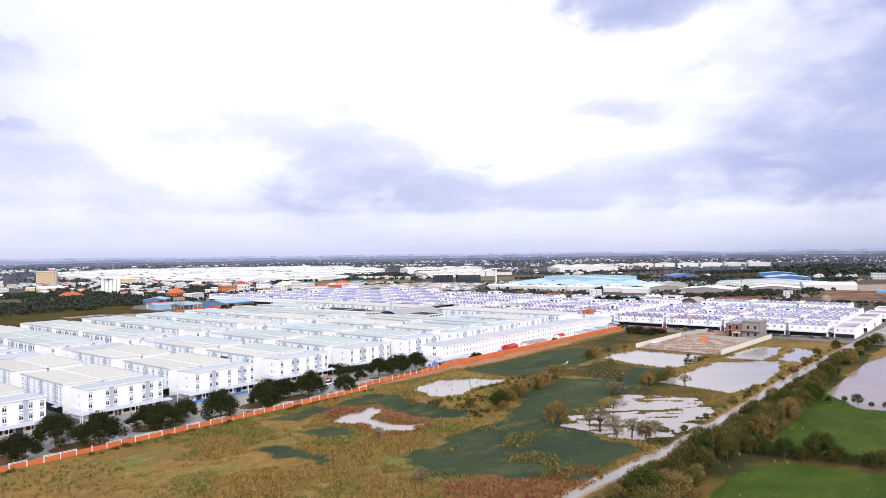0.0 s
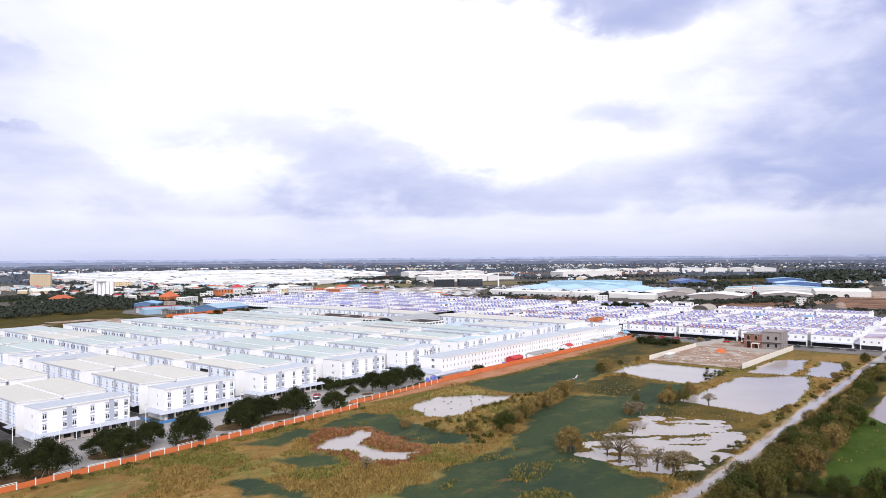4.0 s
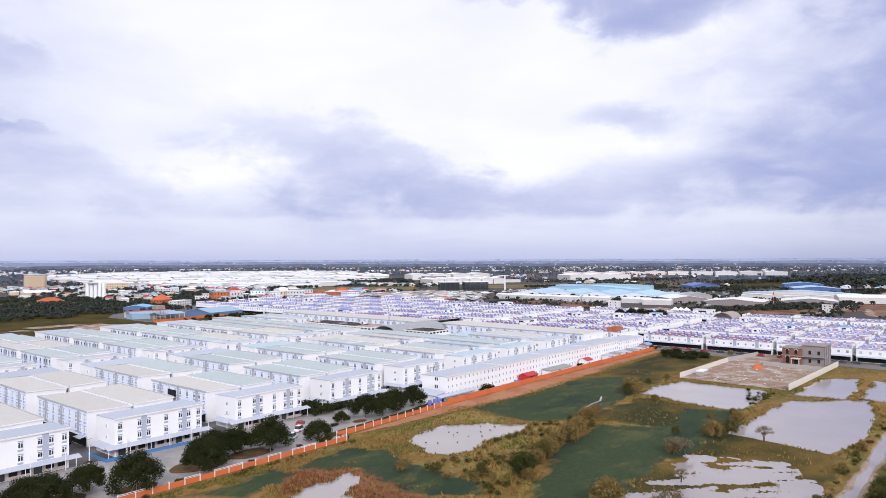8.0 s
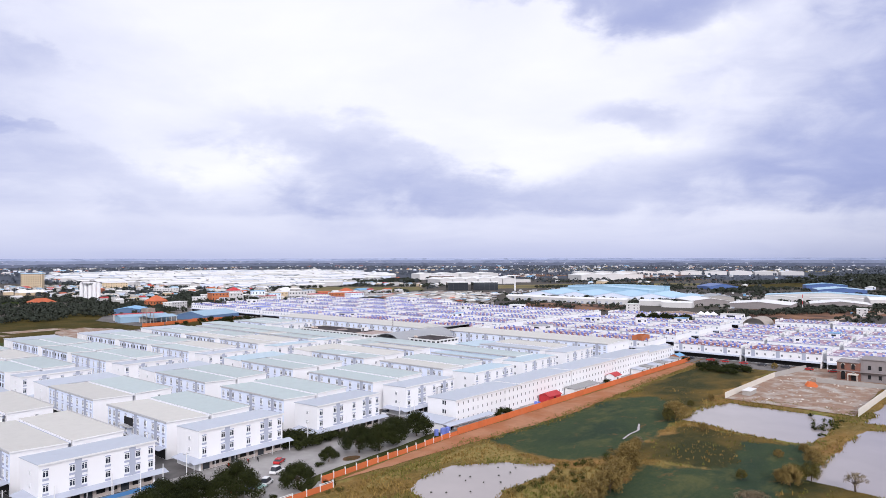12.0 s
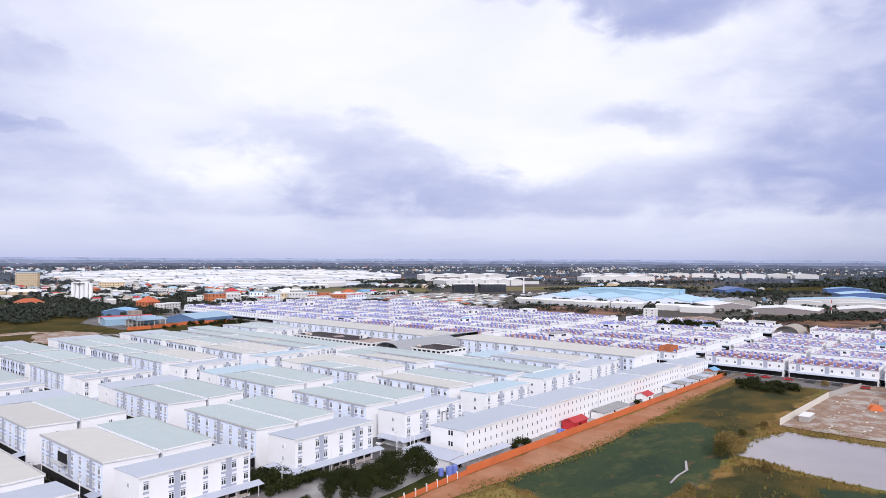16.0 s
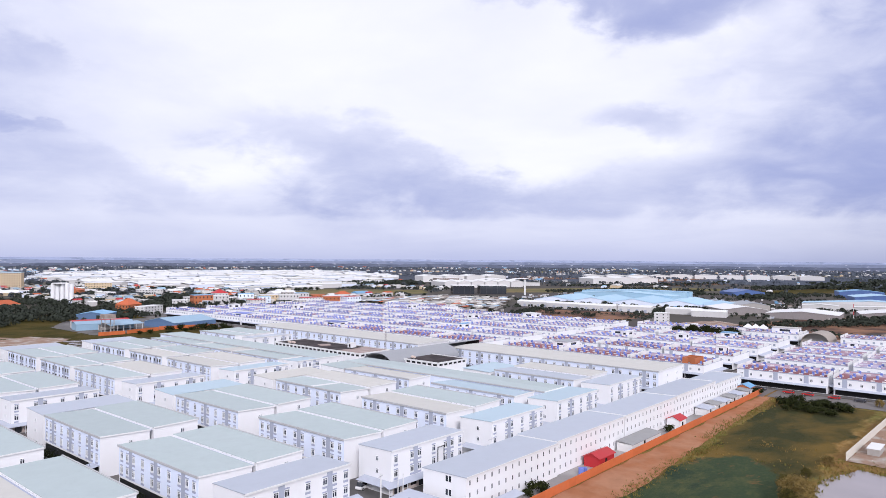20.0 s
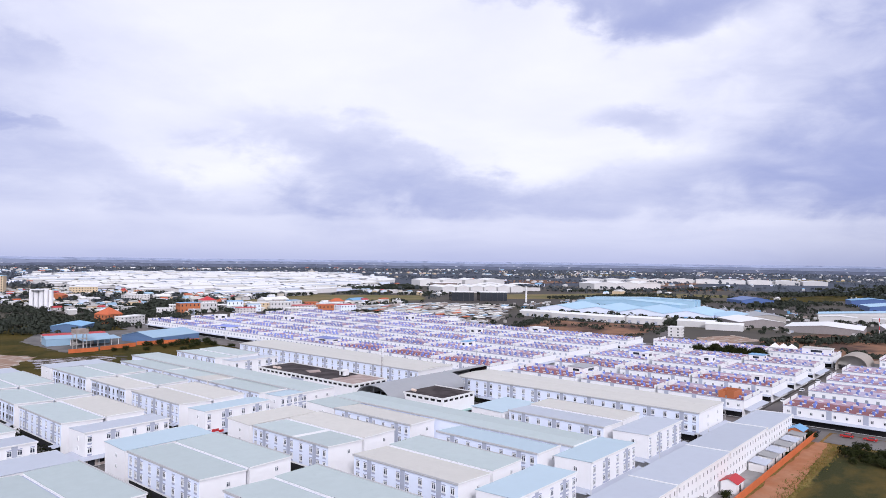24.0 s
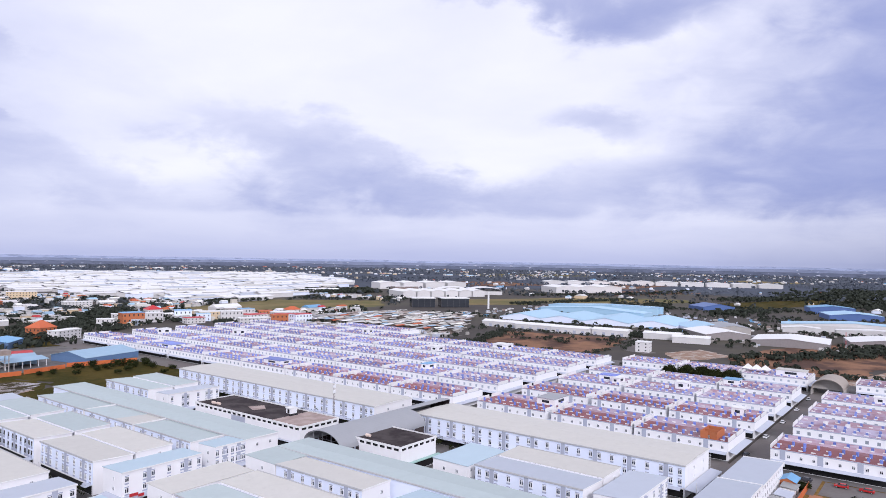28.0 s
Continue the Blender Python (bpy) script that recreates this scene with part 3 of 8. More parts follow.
def sheet(name, pts, z, mat, label, jag=0.0, seed=0, kind="structure", category=""):
    g = Geo()
    outline = ring_outline(pts, jag, seed) if jag else pts
    g.poly([(x, y, z) for x, y in outline], mat)
    me = g.mesh(name)
    bm = bmesh.new()
    bm.from_mesh(me)
    bmesh.ops.triangulate(bm, faces=bm.faces[:])
    for f in bm.faces:
        if f.normal.z < 0:
            f.normal_flip()
    bm.to_mesh(me)
    bm.free()
    return tagged(new(name, me), label, category, kind=kind)


def spaced(lo, hi, near_lo, near_hi, fine_step):
    a = [lo + (near_lo - lo) * (i / 30) ** 0.5 for i in range(30)]
    b = list(np.arange(near_lo, near_hi, fine_step))
    c = [near_hi + (hi - near_hi) * (i / 40) ** 1.6 for i in range(41)]
    return a + b + c


# ponds, ditch and ground cover of the marsh, as outlines on the plan
PONDS = (
    ([(163, 66), (169, 78), (178, 82), (190, 81), (200, 73), (207, 62), (198, 59), (184, 61), (172, 58), (165, 60)], "pond", 1.4),
    ([(116, 67), (122, 70), (130, 70), (139, 70), (133, 63), (126, 58), (124, 52), (131, 41), (124, 40), (115, 45), (119, 54), (117, 60)], "puddle", 3.4),
    ([(272, 16), (272, 30), (280, 55), (300, 56), (316, 51), (315, 16), (290, 13)], "pond", 1.2),
    ([(237, 8), (300, 5), (320, -18), (285, -24), (250, -25), (231, -21)], "pond", 1.2),
    ([(314, 6), (360, 6), (370, -7), (338, -11), (316, -10)], "pond", 1.5),
    ([(322, -15), (368, -14), (367, -25), (320, -27)], "pond", 1.5),
    ([(155, 5), (172, 9), (186, 6), (206, 8), (213, -4), (209, -20), (196, -26), (170, -26), (152, -20), (151, -8)], "flood", 4.2),
    ([(250, -49), (330, -50), (380, -58), (380, -110), (240, -95), (230, -62)], "mud", 1.5),
)
TRACK = [(55, -24.0), (113, -26.6), (135, -28.6), (161, -30.6), (208, -31.0), (247, -31.2), (313, -32.6), (400, -34.6)]
WEEDS = [[(216, 90), (244, 92), (300, 88), (312, 78), (292, 60), (250, 52), (216, 56), (210, 66)], [(157, 27), (185, 40), (220, 44), (233, 26), (213, 11), (186, 12), (156, 9), (142, 14)], [(129, 83), (149, 87), (158, 78), (153, 64), (152, 40), (144, 34), (136, 42), (137, 56), (139, 70)],
         [(101, 22), (145, 24), (160, 28), (166, 12), (155, 4), (149, -6), (147, -19), (140, -25), (114, -25), (92, 6)], [(100, 66), (114, 60), (110, 47), (100, 54)], [(84, 62), (90, 53), (90, 36), (84, 34), (80, 50)], [(104, 84), (126, 86), (128, 78), (110, 74)], [(186, 12), (230, 24), (262, 30), (272, 14), (238, 9), (210, 9)]]
REDS = [[(123, 84), (142, 74), (143, 58), (131, 37), (116, 38), (112, 50), (114, 66)], [(92, 2), (102, -6), (124, -20), (112, -26), (86, -22), (84, -8)]]
REEDS = [[(101, 24), (146, 26), (160, 31), (159, 27), (146, 22), (102, 19)], [(157, 52), (166, 57), (205, 58), (214, 52), (190, 44), (160, 32)], [(206, 24), (228, 22), (226, 12), (208, 12)], [(160, 86), (176, 92), (212, 88), (206, 66), (192, 84), (176, 87)], [(195, 22), (218, 27.5), (220, 24), (203, 14)], [(226, 42), (250, 47), (256, 46), (252, 34), (236, 28), (228, 32)]]
OLIVES = [[(262, 56), (330, 60), (402, 60), (402, 93), (330, 91), (300, 88), (280, 70)], [(150, 12), (222, 12), (262, 14), (240, 0), (230, -24), (150, -29)], [(56, -33), (412, -38), (412, -50), (172, -50), (176, -112), (56, -112)], [(226, 54), (272, 52), (268, 12), (232, 12)]]
PADDIES = [[(161, -50), (262, -46), (242, -66), (230, -100), (172, -112)], [(60, -49), (144, -50), (154, -58), (160, -112), (60, -112)]]
PATHS = [[(x, y + 2.0) for x, y in TRACK] + [(x, y - 2.4) for x, y in reversed(TRACK)]]


def depth_in(pts, px, py):
    """How far points lie inside an outline (negative: outside), in metres."""
    best, hit = np.full(px.shape, 1e9), np.zeros(px.shape, bool)
    for (xa, ya), (xb, yb) in zip(pts, pts[1:] + pts[:1]):
        ex, ey = xb - xa, yb - ya
        k = np.clip(((px - xa) * ex + (py - ya) * ey) / (ex * ex + ey * ey), 0, 1)
        best = np.minimum(best, np.hypot(px - xa - k * ex, py - ya - k * ey))
        if ya != yb:
            hit ^= ((ya > py) != (yb > py)) & (px < ex * (py - ya) / ey + xa)
    return np.where(hit, best, -best)


def lift(v, lo, hi):
    k = np.clip((v - lo) / (hi - lo), 0, 1)
    return k * k * (3 - 2 * k)


gx, gy = spaced(-4700, 4800, 52, 424, 1.3), spaced(-4700, 4800, -112, 92, 1.3)
GX, GY = np.meshgrid(np.array(gx), np.array(gy))
near = (GX > 40) & (GX < 424) & (GY > -112) & (GY < 91)
wob_a, wob_b, wob_c, bumps = np.zeros(GX.shape), np.zeros(GX.shape), np.zeros(GX.shape), np.zeros(GX.shape)
for j, i in np.argwhere(near):
    x, y = GX[j, i], GY[j, i]
    wob_a[j, i] = noise.noise((x * 0.11, y * 0.11, 3.0)) + 0.5 * noise.noise((x * 0.32, y * 0.32, 7.0))
    wob_b[j, i] = noise.noise((x * 0.07, y * 0.12, 13.0)) + 0.6 * noise.noise((x * 0.25, y * 0.5, 17.0))
    along, across = 0.64 * x - 0.77 * y, 0.77 * x + 0.64 * y
    wob_c[j, i] = noise.noise((along * 0.055, across * 0.17, 23.0)) + 0.8 * noise.noise((along * 0.16, across * 0.42, 29.0))
    bumps[j, i] = 0.6 * noise.noise((x * 0.06, y * 0.06, 3.0)) + 0.4 * noise.noise((x * 0.4, y * 0.4, 5.0))
GZ = np.where(near, -0.07 + 0.075 * bumps, -0.05)
wet = np.full(GX.shape, -99.0)
for pts, kind, jag in PONDS:
    inner = np.minimum(depth_in(pts, GX, GY), {"flood": 0.35, "puddle": 2.4}.get(kind, 99.0)) + jag * {"flood": wob_c, "puddle": wob_b}.get(kind, wob_a) * 0.9 - (0.5 if kind == "puddle" else 0.0)
    GZ -= np.where(near, 0.55 * lift(inner, -0.9, 1.6), 0)
    wet = np.maximum(wet, inner)
ditch = depth_in([(x, y + 1.3) for x, y in TRACK] + [(x, y - 1.5) for x, y in reversed(TRACK)], GX, GY) + 1.2 * wob_b - 0.2
GZ -= np.where(near, 0.4 * lift(ditch, -0.6, 1.0), 0)
wet = np.maximum(wet, ditch)


def covered(shapes, wide, wobble):
    d = np.max([depth_in(pts, GX, GY) for pts in shapes], axis=0) + wobble
    return np.where(near, 0.5 + np.clip(d / wide, -0.5, 0.5), 0.0)


COVER_A = [covered(WEEDS, 7.0, 3.2 * wob_a), covered(REDS, 8.0, 3.5 * wob_b), covered(REEDS, 5.0, 2.0 * wob_a)]
COVER_B = [covered(OLIVES, 6.0, 3.0 * wob_a), covered(PADDIES, 2.5, 1.2 * wob_a), covered(PATHS, 2.4, 1.0 * wob_b)]


def at_plan(grid, x, y):
    """The value of a map of the marsh at a place."""
    return grid[min(np.searchsorted(gy, y), len(gy) - 1), min(np.searchsorted(gx, x), len(gx) - 1)]


gv = np.stack([GX, GY, GZ], -1).reshape(-1, 3).tolist()
gf, gm = [], []
for j in range(len(gy) - 1):
    for i in range(len(gx) - 1):
        k = j * len(gx) + i
        gf.append((k, k + 1, k + 1 + len(gx), k + len(gx)))
        # ground past 1750 m switches to the haze-tinted tone
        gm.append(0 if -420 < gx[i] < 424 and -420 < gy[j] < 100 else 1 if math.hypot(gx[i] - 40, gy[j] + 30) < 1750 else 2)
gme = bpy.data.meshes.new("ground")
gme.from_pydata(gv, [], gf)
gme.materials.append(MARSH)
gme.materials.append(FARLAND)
gme.materials.append(FARHAZE)
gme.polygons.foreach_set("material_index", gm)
for name, maps in (("cover_a", COVER_A), ("cover_b", COVER_B)):
    rgba = np.ones((GX.size, 4), np.float32)
    rgba[:, :3] = np.stack([q.reshape(-1) for q in maps], -1)
    gme.color_attributes.new(name, "FLOAT_COLOR", "POINT").data.foreach_set("color", rgba.ravel())
gme.update()
tagged(new("ground", gme), "wet marsh grassland and plain reaching the horizon", "ground", kind="structure")

sheet("paving", [(-60, 93.5), (157, 93.5), (158, 99), (212, 101.5), (402, 101.5), (402, 404), (120, 404), (-60, 404)], 0.06, CONCRETE, "grey concrete paving of the housing estate, patched and stained")
sheet("paving", [(-60, 128.2), (206, 128.2), (222, 121), (402, 121), (402, 404), (120, 404), (-60, 404)], 0.075, YARD, "dark worn paving of the alleys between the terraces")
sheet("road", [(-60, 241), (322, 241), (322, 252.5), (-60, 252.5)], 0.10, ASPHALT, "grey road between the two halves of the estate")
sheet("road", [(402, 99), (421, 99), (421, 640), (404, 640)], 0.10, ASPHALT, "road past the long white blocks")
sheet("road", [(421, 118), (640, 118), (640, 129), (421, 129)], 0.10, ASPHALT, "dark road leading to the arched gate")
sheet("paving", [(421, -330), (640, -330), (640, 117), (421, 117)], 0.06, YARD, "concrete paving between the terrace rows")
sheet("paving", [(421, 130), (640, 130), (640, 440), (690, 440), (610, 672), (421, 672)], 0.06, YARD, "concrete paving between the terrace rows")
sheet("road", [(404, -330), (420, -330), (420, 98), (404, 98)], 0.08, ASPHALT, "grey road in front of the terrace rows")
# bare orange earth outside the boundary wall
sheet("ground", [(160, 96), (212, 100), (403, 100.4), (403, 96), (330, 92), (262, 88), (225, 90), (190, 93)], 0.09, EARTH, "strip of bare orange earth along the wall", 1.0, 2, category="earth")

POND_LABEL = {"pond": "shallow pond of pale muddy water in the marsh", "puddle": "puddle among reddish weed", "flood": "flooded patch of weed and shallow water", "mud": "broad brown pond beyond the hedge"}
for i, (pts, kind, jag) in enumerate(PONDS):
    cx, cy = sum(p[0] for p in pts) / len(pts), sum(p[1] for p in pts) / len(pts)
    wide = [(x + 5 * (x - cx) / math.hypot(x - cx, y - cy), y + 5 * (y - cy) / math.hypot(x - cx, y - cy)) for x, y in pts]
    sheet("water", wide, -0.165 - 0.003 * i, MUD if kind == "mud" else POND, POND_LABEL[kind], category="pond")
sheet("water", [(242, 59.2), (249, 60.3), (255, 60.4), (263, 63.8), (263.3, 63.3), (255.5, 59.8), (249, 59.7), (242.2, 58.7)], 0.06, POND, "thin trickle of water across the weed", 0.25, 61, category="ditch")
sheet("water", [(x, y + 3.2) for x, y in TRACK] + [(x, y - 3.4) for x, y in reversed(TRACK)], -0.195, POND, "flooded sandy track beside the hedge", category="ditch")
sheet("ground", [(150, 94.2), (157.5, 98.8), (212, 102), (212, 108), (196, 105.5), (160, 103), (151, 99)], 0.088, LAWN, "strip of rough lawn inside the wall", 0.5, 79, category="grass")
sheet("ground", [(321, 11), (420, 12), (430, 54), (323, 55)], 0.09, SAND, "bare sandy building plot", 0.8, 81, category="earth")

# ---- estate blocks ----


def grid_frame(ys, zs, holes, x0, x1, mat):
    """A flat frame in the y-z plane as one piece: a grid of cells with some left open."""
    me, bm = bpy.data.meshes.new("window"), bmesh.new()
    v = {(i, j): bm.verts.new((x0, y, z)) for i, y in enumerate(ys) for j, z in enumerate(zs)}
    faces = [bm.faces.new((v[i, j], v[i, j + 1], v[i + 1, j + 1], v[i + 1, j])) for i in range(len(ys) - 1) for j in range(len(zs) - 1) if (i, j) not in holes]
    out = bmesh.ops.extrude_face_region(bm, geom=faces)
    bmesh.ops.translate(bm, verts=[e for e in out["geom"] if isinstance(e, bmesh.types.BMVert)], vec=(x1 - x0, 0, 0))
    bmesh.ops.recalc_face_normals(bm, faces=bm.faces[:])
    bm.to_mesh(me)
    bm.free()
    me.materials.append(mat)
    return me


def window_mesh(w, h, glazed=False):
    """White frame with two openings; the larger kind has an apron below and a hood above."""
    big = w > 1.1
    ys = [-w / 2, -w / 2 + 0.10, -0.05, 0.05, w / 2 - 0.10, w / 2]
    bar = h * 0.72
    zs = [-0.78, -0.30, 0.08, bar, bar + 0.07, h - 0.08, h + 0.10, h + 0.36] if big else [0.0, 0.08, bar, bar + 0.07, h - 0.08, h]
    first = 2 if big else 1
    me = grid_frame(ys, zs, {(1, first), (3, first), (1, first + 2), (3, first + 2)}, -0.12, 0.03, FRAME)
    if big:
        me.materials.append(APRON)
        for f in me.polygons:
            f.material_index = 1 if f.center.z < -0.301 or f.center.z > h + 0.101 else 0
    if glazed:
        me.materials.append(PANEG)
        bm = bmesh.new()
        bm.from_mesh(me)
        q = [bm.verts.new(p) for p in ((-0.02, -w / 2 + 0.05, 0.05), (-0.02, w / 2 - 0.05, 0.05), (-0.02, w / 2 - 0.05, h - 0.05), (-0.02, -w / 2 + 0.05, h - 0.05))]
        f = bm.faces.new(reversed(q))
        f.material_index = len(me.materials) - 1
        bm.to_mesh(me)
        bm.free()
    return me


def pane_mesh(w, h):
    return Geo().box(-0.03, 0.0, -w / 2 + 0.06, w / 2 - 0.06, 0.06, h - 0.06, PANEG).mesh("pane")


WIN, PANE = window_mesh(1.24, 1.45), pane_mesh(1.24, 1.45)
WIN_S, WIN_P = window_mesh(1.0, 1.15, True), window_mesh(1.24, 1.45, True)


def add_window(parent, x, y, z, turn, small=False, plain=False):
    """A window in a facade; turn 0 faces -x, 90 faces -y."""
    w = part("window", WIN_S if small else WIN_P if plain else WIN, parent, (x, y, z))
    w.rotation_euler = (0, 0, radians(turn))
    if not small and not plain:
        part("pane", PANE, w)
    return w


def roof_sheets(parent, x0, z0, x1, z1, y0, y1, mats, cuts):
    """Sheet roofing from one side to the other, in strips of differing age."""
    ys = [y0] + [y0 + (y1 - y0) * c for c in cuts] + [y1]
    for i in range(len(ys) - 1):
        g = Geo().along_y([(x0, z0), (x1, z1), (x1, z1 + 0.14), (x0, z0 + 0.14)], ys[i], ys[i + 1] - 0.02, mats[i % len(mats)])
        part("roof_sheet", g, parent)


Z3 = 10.2


def row_block(length, mats_l, mats_r, cuts_l, cuts_r, far=False, plain=False):
    """Two back-to-back rows of three-storey houses under a shallow valley roof."""
    b = new("terrace_block")
    part("wall", Geo().along_y([(0, 0), (12.5, 0), (12.5, Z3 - 0.48), (0, Z3)], 0, length, WALL), b)
    part("wall", Geo().along_y([(13.6, 0), (26, 0), (26, Z3), (13.6, Z3 - 0.12)], 0, length, WALL), b)
    part("light_well", Geo().box(12.5, 13.6, 2.2, length - 2.2, 0, Z3 - 1.2, WALL_B), b)
    roof_sheets(b, -0.25, Z3 + 0.02, 12.62, Z3 - 0.45, -0.2, length + 0.2, mats_l, cuts_l)
    roof_sheets(b, 13.45, Z3 - 0.1, 26.0, Z3 + 0.02, -0.2, length + 0.2, mats_r, cuts_r)
    part("gutter", Geo().box(12.64, 13.29, 0.4, length - 0.4, Z3 - 0.72, Z3 - 0.58, APRON), b)
    part("fascia", Geo().box(-0.42, -0.26, -0.2, length + 0.2, Z3 - 0.32, Z3 + 0.22, TRIM), b)
    part("coping", Geo().box(26.02, 26.3, -0.2, length + 0.2, Z3 - 0.2, Z3 + 0.36, TRIM), b)
    part("verge", Geo().hexa([(-0.25, -0.36, Z3 - 0.16), (12.62, -0.36, Z3 - 0.63), (12.62, -0.22, Z3 - 0.63), (-0.25, -0.22, Z3 - 0.16), (-0.25, -0.36, Z3 + 0.2), (12.62, -0.36, Z3 - 0.27), (12.62, -0.22, Z3 - 0.27), (-0.25, -0.22, Z3 + 0.2)], CAP), b)
    part("verge", Geo().hexa([(13.45, -0.36, Z3 - 0.28), (26, -0.36, Z3 - 0.16), (26, -0.22, Z3 - 0.16), (13.45, -0.22, Z3 - 0.28), (13.45, -0.36, Z3 + 0.08), (26, -0.36, Z3 + 0.2), (26, -0.22, Z3 + 0.2), (13.45, -0.22, Z3 + 0.08)], CAP), b)
    part("facade", Geo().box(-0.05, -0.004, 0.02, length - 0.02, 3.2, Z3 - 0.3, WALL_B), b)
    part("valley_wall", Geo().box(13.3, 13.44, 0.4, length - 0.4, Z3 - 0.8, Z3 - 0.12, WALL), b)
    g = Geo()
    for k in range(int(length / 1.9) - 1):
        g.box(13.27, 13.296, 1.4 + k * 1.9, 1.75 + k * 1.9, Z3 - 0.26, Z3 - 0.15, TRIM)
    tagged(part("vent", g, b), "small dark vents along the valley wall", kind="stuff")
    n = max(1, round(length / 11.8))
    bay = length / n
    spots = [(min(max(k * bay, 1.6), length - 1.6), z) for k in range(n + 1) for z in (4.15, 7.35)]
    spots += [((k + 0.5) * bay + d, z) for k in range(n) for d in (-1.55, 1.55) for z in (4.15, 7.35)]
    if far:
        g = Geo()
        for y, z in spots:
            g.box(-0.09, -0.05, y - 0.7, y + 0.7, z, z + 1.75, FRAME).box(-0.1, -0.09, y - 0.6, y - 0.04, z + 0.1, z + 1.65, GLASS).box(-0.1, -0.09, y + 0.04, y + 0.6, z + 0.1, z + 1.65, GLASS)
            g.box(-0.12, -0.05, y - 0.7, y + 0.7, z - 0.95, z - 0.02, APRON)
        tagged(part("window", g, b), "rows of small dark windows", kind="stuff")
    else:
        for y, z in spots:
            add_window(b, -0.05, y, z, 0, False, plain)
    for k in range(n):
        mid = (k + 0.5) * bay
        part("panel", Geo().box(-0.14, -0.05, mid - 0.75, mid + 0.75, 3.3, Z3 - 0.34, GREY), b)
    # one black band stands for doors and the shade along the ground floor
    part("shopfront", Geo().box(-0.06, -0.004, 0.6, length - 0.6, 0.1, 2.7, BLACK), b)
    part("canopy", Geo().hexa([(-2.2, 0.2, 2.75), (-0.06, 0.2, 3.1), (-0.06, 4.4, 3.1), (-2.2, 4.4, 2.75), (-2.2, 0.2, 2.83), (-0.06, 0.2, 3.18), (-0.06, 4.4, 3.18), (-2.2, 4.4, 2.83)], CANOPY), b)
    for x, z in ((7.5, 6.9), (21.5, 7.5)):
        w = add_window(b, x, -0.02, z, 90, True)
    for z in (4.3, 7.2):
        add_window(b, 13.05, 2.18, z, 90, True)
    return b


def end_block(depth, roof, face=-1, width=26.0, plain=False):
    """A row of houses across the end of a block, facing the road (face -1: -y, 1: +y)."""
    b = new("end_terrace")
    hi, lo = (Z3, Z3 - 0.35) if face < 0 else (Z3 - 0.35, Z3)
    part("wall", Geo().along_x([(0, 0), (depth, 0), (depth, lo), (0, hi)], 0, width, WALL), b)
    part("roof_sheet", Geo().along_x([(-0.25, hi + 0.02), (depth + 0.15, lo + 0.02), (depth + 0.15, lo + 0.15), (-0.25, hi + 0.15)], -0.2, width + 0.2, roof), b)
    yf = -0.3 if face < 0 else depth + 0.3
    part("fascia", Geo().box(-0.2, width + 0.2, yf - 0.08, yf + 0.08, Z3 - 0.25, Z3 + 0.2, CAP), b)
    if face < 0:
        for x in (0.055, 0.265, 0.365, 0.565, 0.735, 0.835, 0.955):
            for z in (4.15, 7.35):
                add_window(b, x * width, -0.02, z, 90, False, plain)
        for x in (0.315, 0.785):
            part("panel", Geo().box(x * width - 0.75, x * width + 0.75, -0.1, -0.005, 3.3, Z3 - 0.3, GREY), b)
        part("canopy", Geo().hexa([(-2.8, -2.2, 2.5), (width + 2.4, -2.2, 2.5), (width + 2.4, -0.02, 3.05), (-2.8, -0.02, 3.05), (-2.8, -2.2, 2.6), (width + 2.4, -2.2, 2.6), (width + 2.4, -0.02, 3.17), (-2.8, -0.02, 3.17)], CANOPY), b)
        part("canopy", Geo().hexa([(-2.8, 0.0, 2.5), (-0.02, 0.0, 3.05), (-0.02, depth - 2, 3.05), (-2.8, depth - 2, 2.5), (-2.8, 0.0, 2.6), (-0.02, 0.0, 3.17), (-0.02, depth - 2, 3.17), (-2.8, depth - 2, 2.6)], CANOPY), b)
        for k in range(6):
            part("post", Geo().box(-2.6 + k * 5.9, -2.48 + k * 5.9, -2.1, -1.98, 0.05, 2.5, FRAME), b)
        part("shopfront", Geo().box(0.5, width - 0.5, -0.05, -0.006, 0.1, 2.75, SHOPW), b)
        g = Geo()
        for k in range(9):
            x_ = 1.0 + k * (width - 1.0) / 9
            g.box(x_, x_ + 0.7 * (width - 1.0) / 9, -0.09, -0.052, 0.85 if k % 3 else 0.15, 2.45, BLACK if k % 3 else GLASS)
        tagged(part("shop_window", g, b), "row of dark shop windows and doors", kind="stuff")
    for z in (4.3, 7.2):
        add_window(b, -0.02, depth * 0.42, z, 0, True)
    return b


def place_block(proto, x, y, label, group="white terrace blocks of the estate"):
    ob = copy_thing(proto, pose(x, y, 0.06))
    return tagged(ob, label, "terrace", group)


A, Cc, Bb, Lb = ROOF_A, ROOF_C, ROOF_B, ROOF_L
PITCH, X0 = 38.7, 181.3
COLS = [X0 + PITCH * k + max(0.0, -1 - k) * 1.0 for k in range(-6, 3)]
LABELS = {"AA": "white three-storey terrace block with pale aqua sheet roof", "CC": "white three-storey terrace block with cream sheet roof", "CA": "white three-storey terrace block with cream and aqua roof halves", "AC": "white three-storey terrace block with aqua and cream roof halves", "MA": "white three-storey terrace block with patched cream and aqua roof", "PC": "white three-storey terrace block with striped aqua and cream roof"}
ROOFS = {"A": ([A], []), "C": ([Cc], []), "M": ([Cc, A], [0.55]), "P": ([A, CAP, A], [0.40, 0.46])}
PROTO = {}


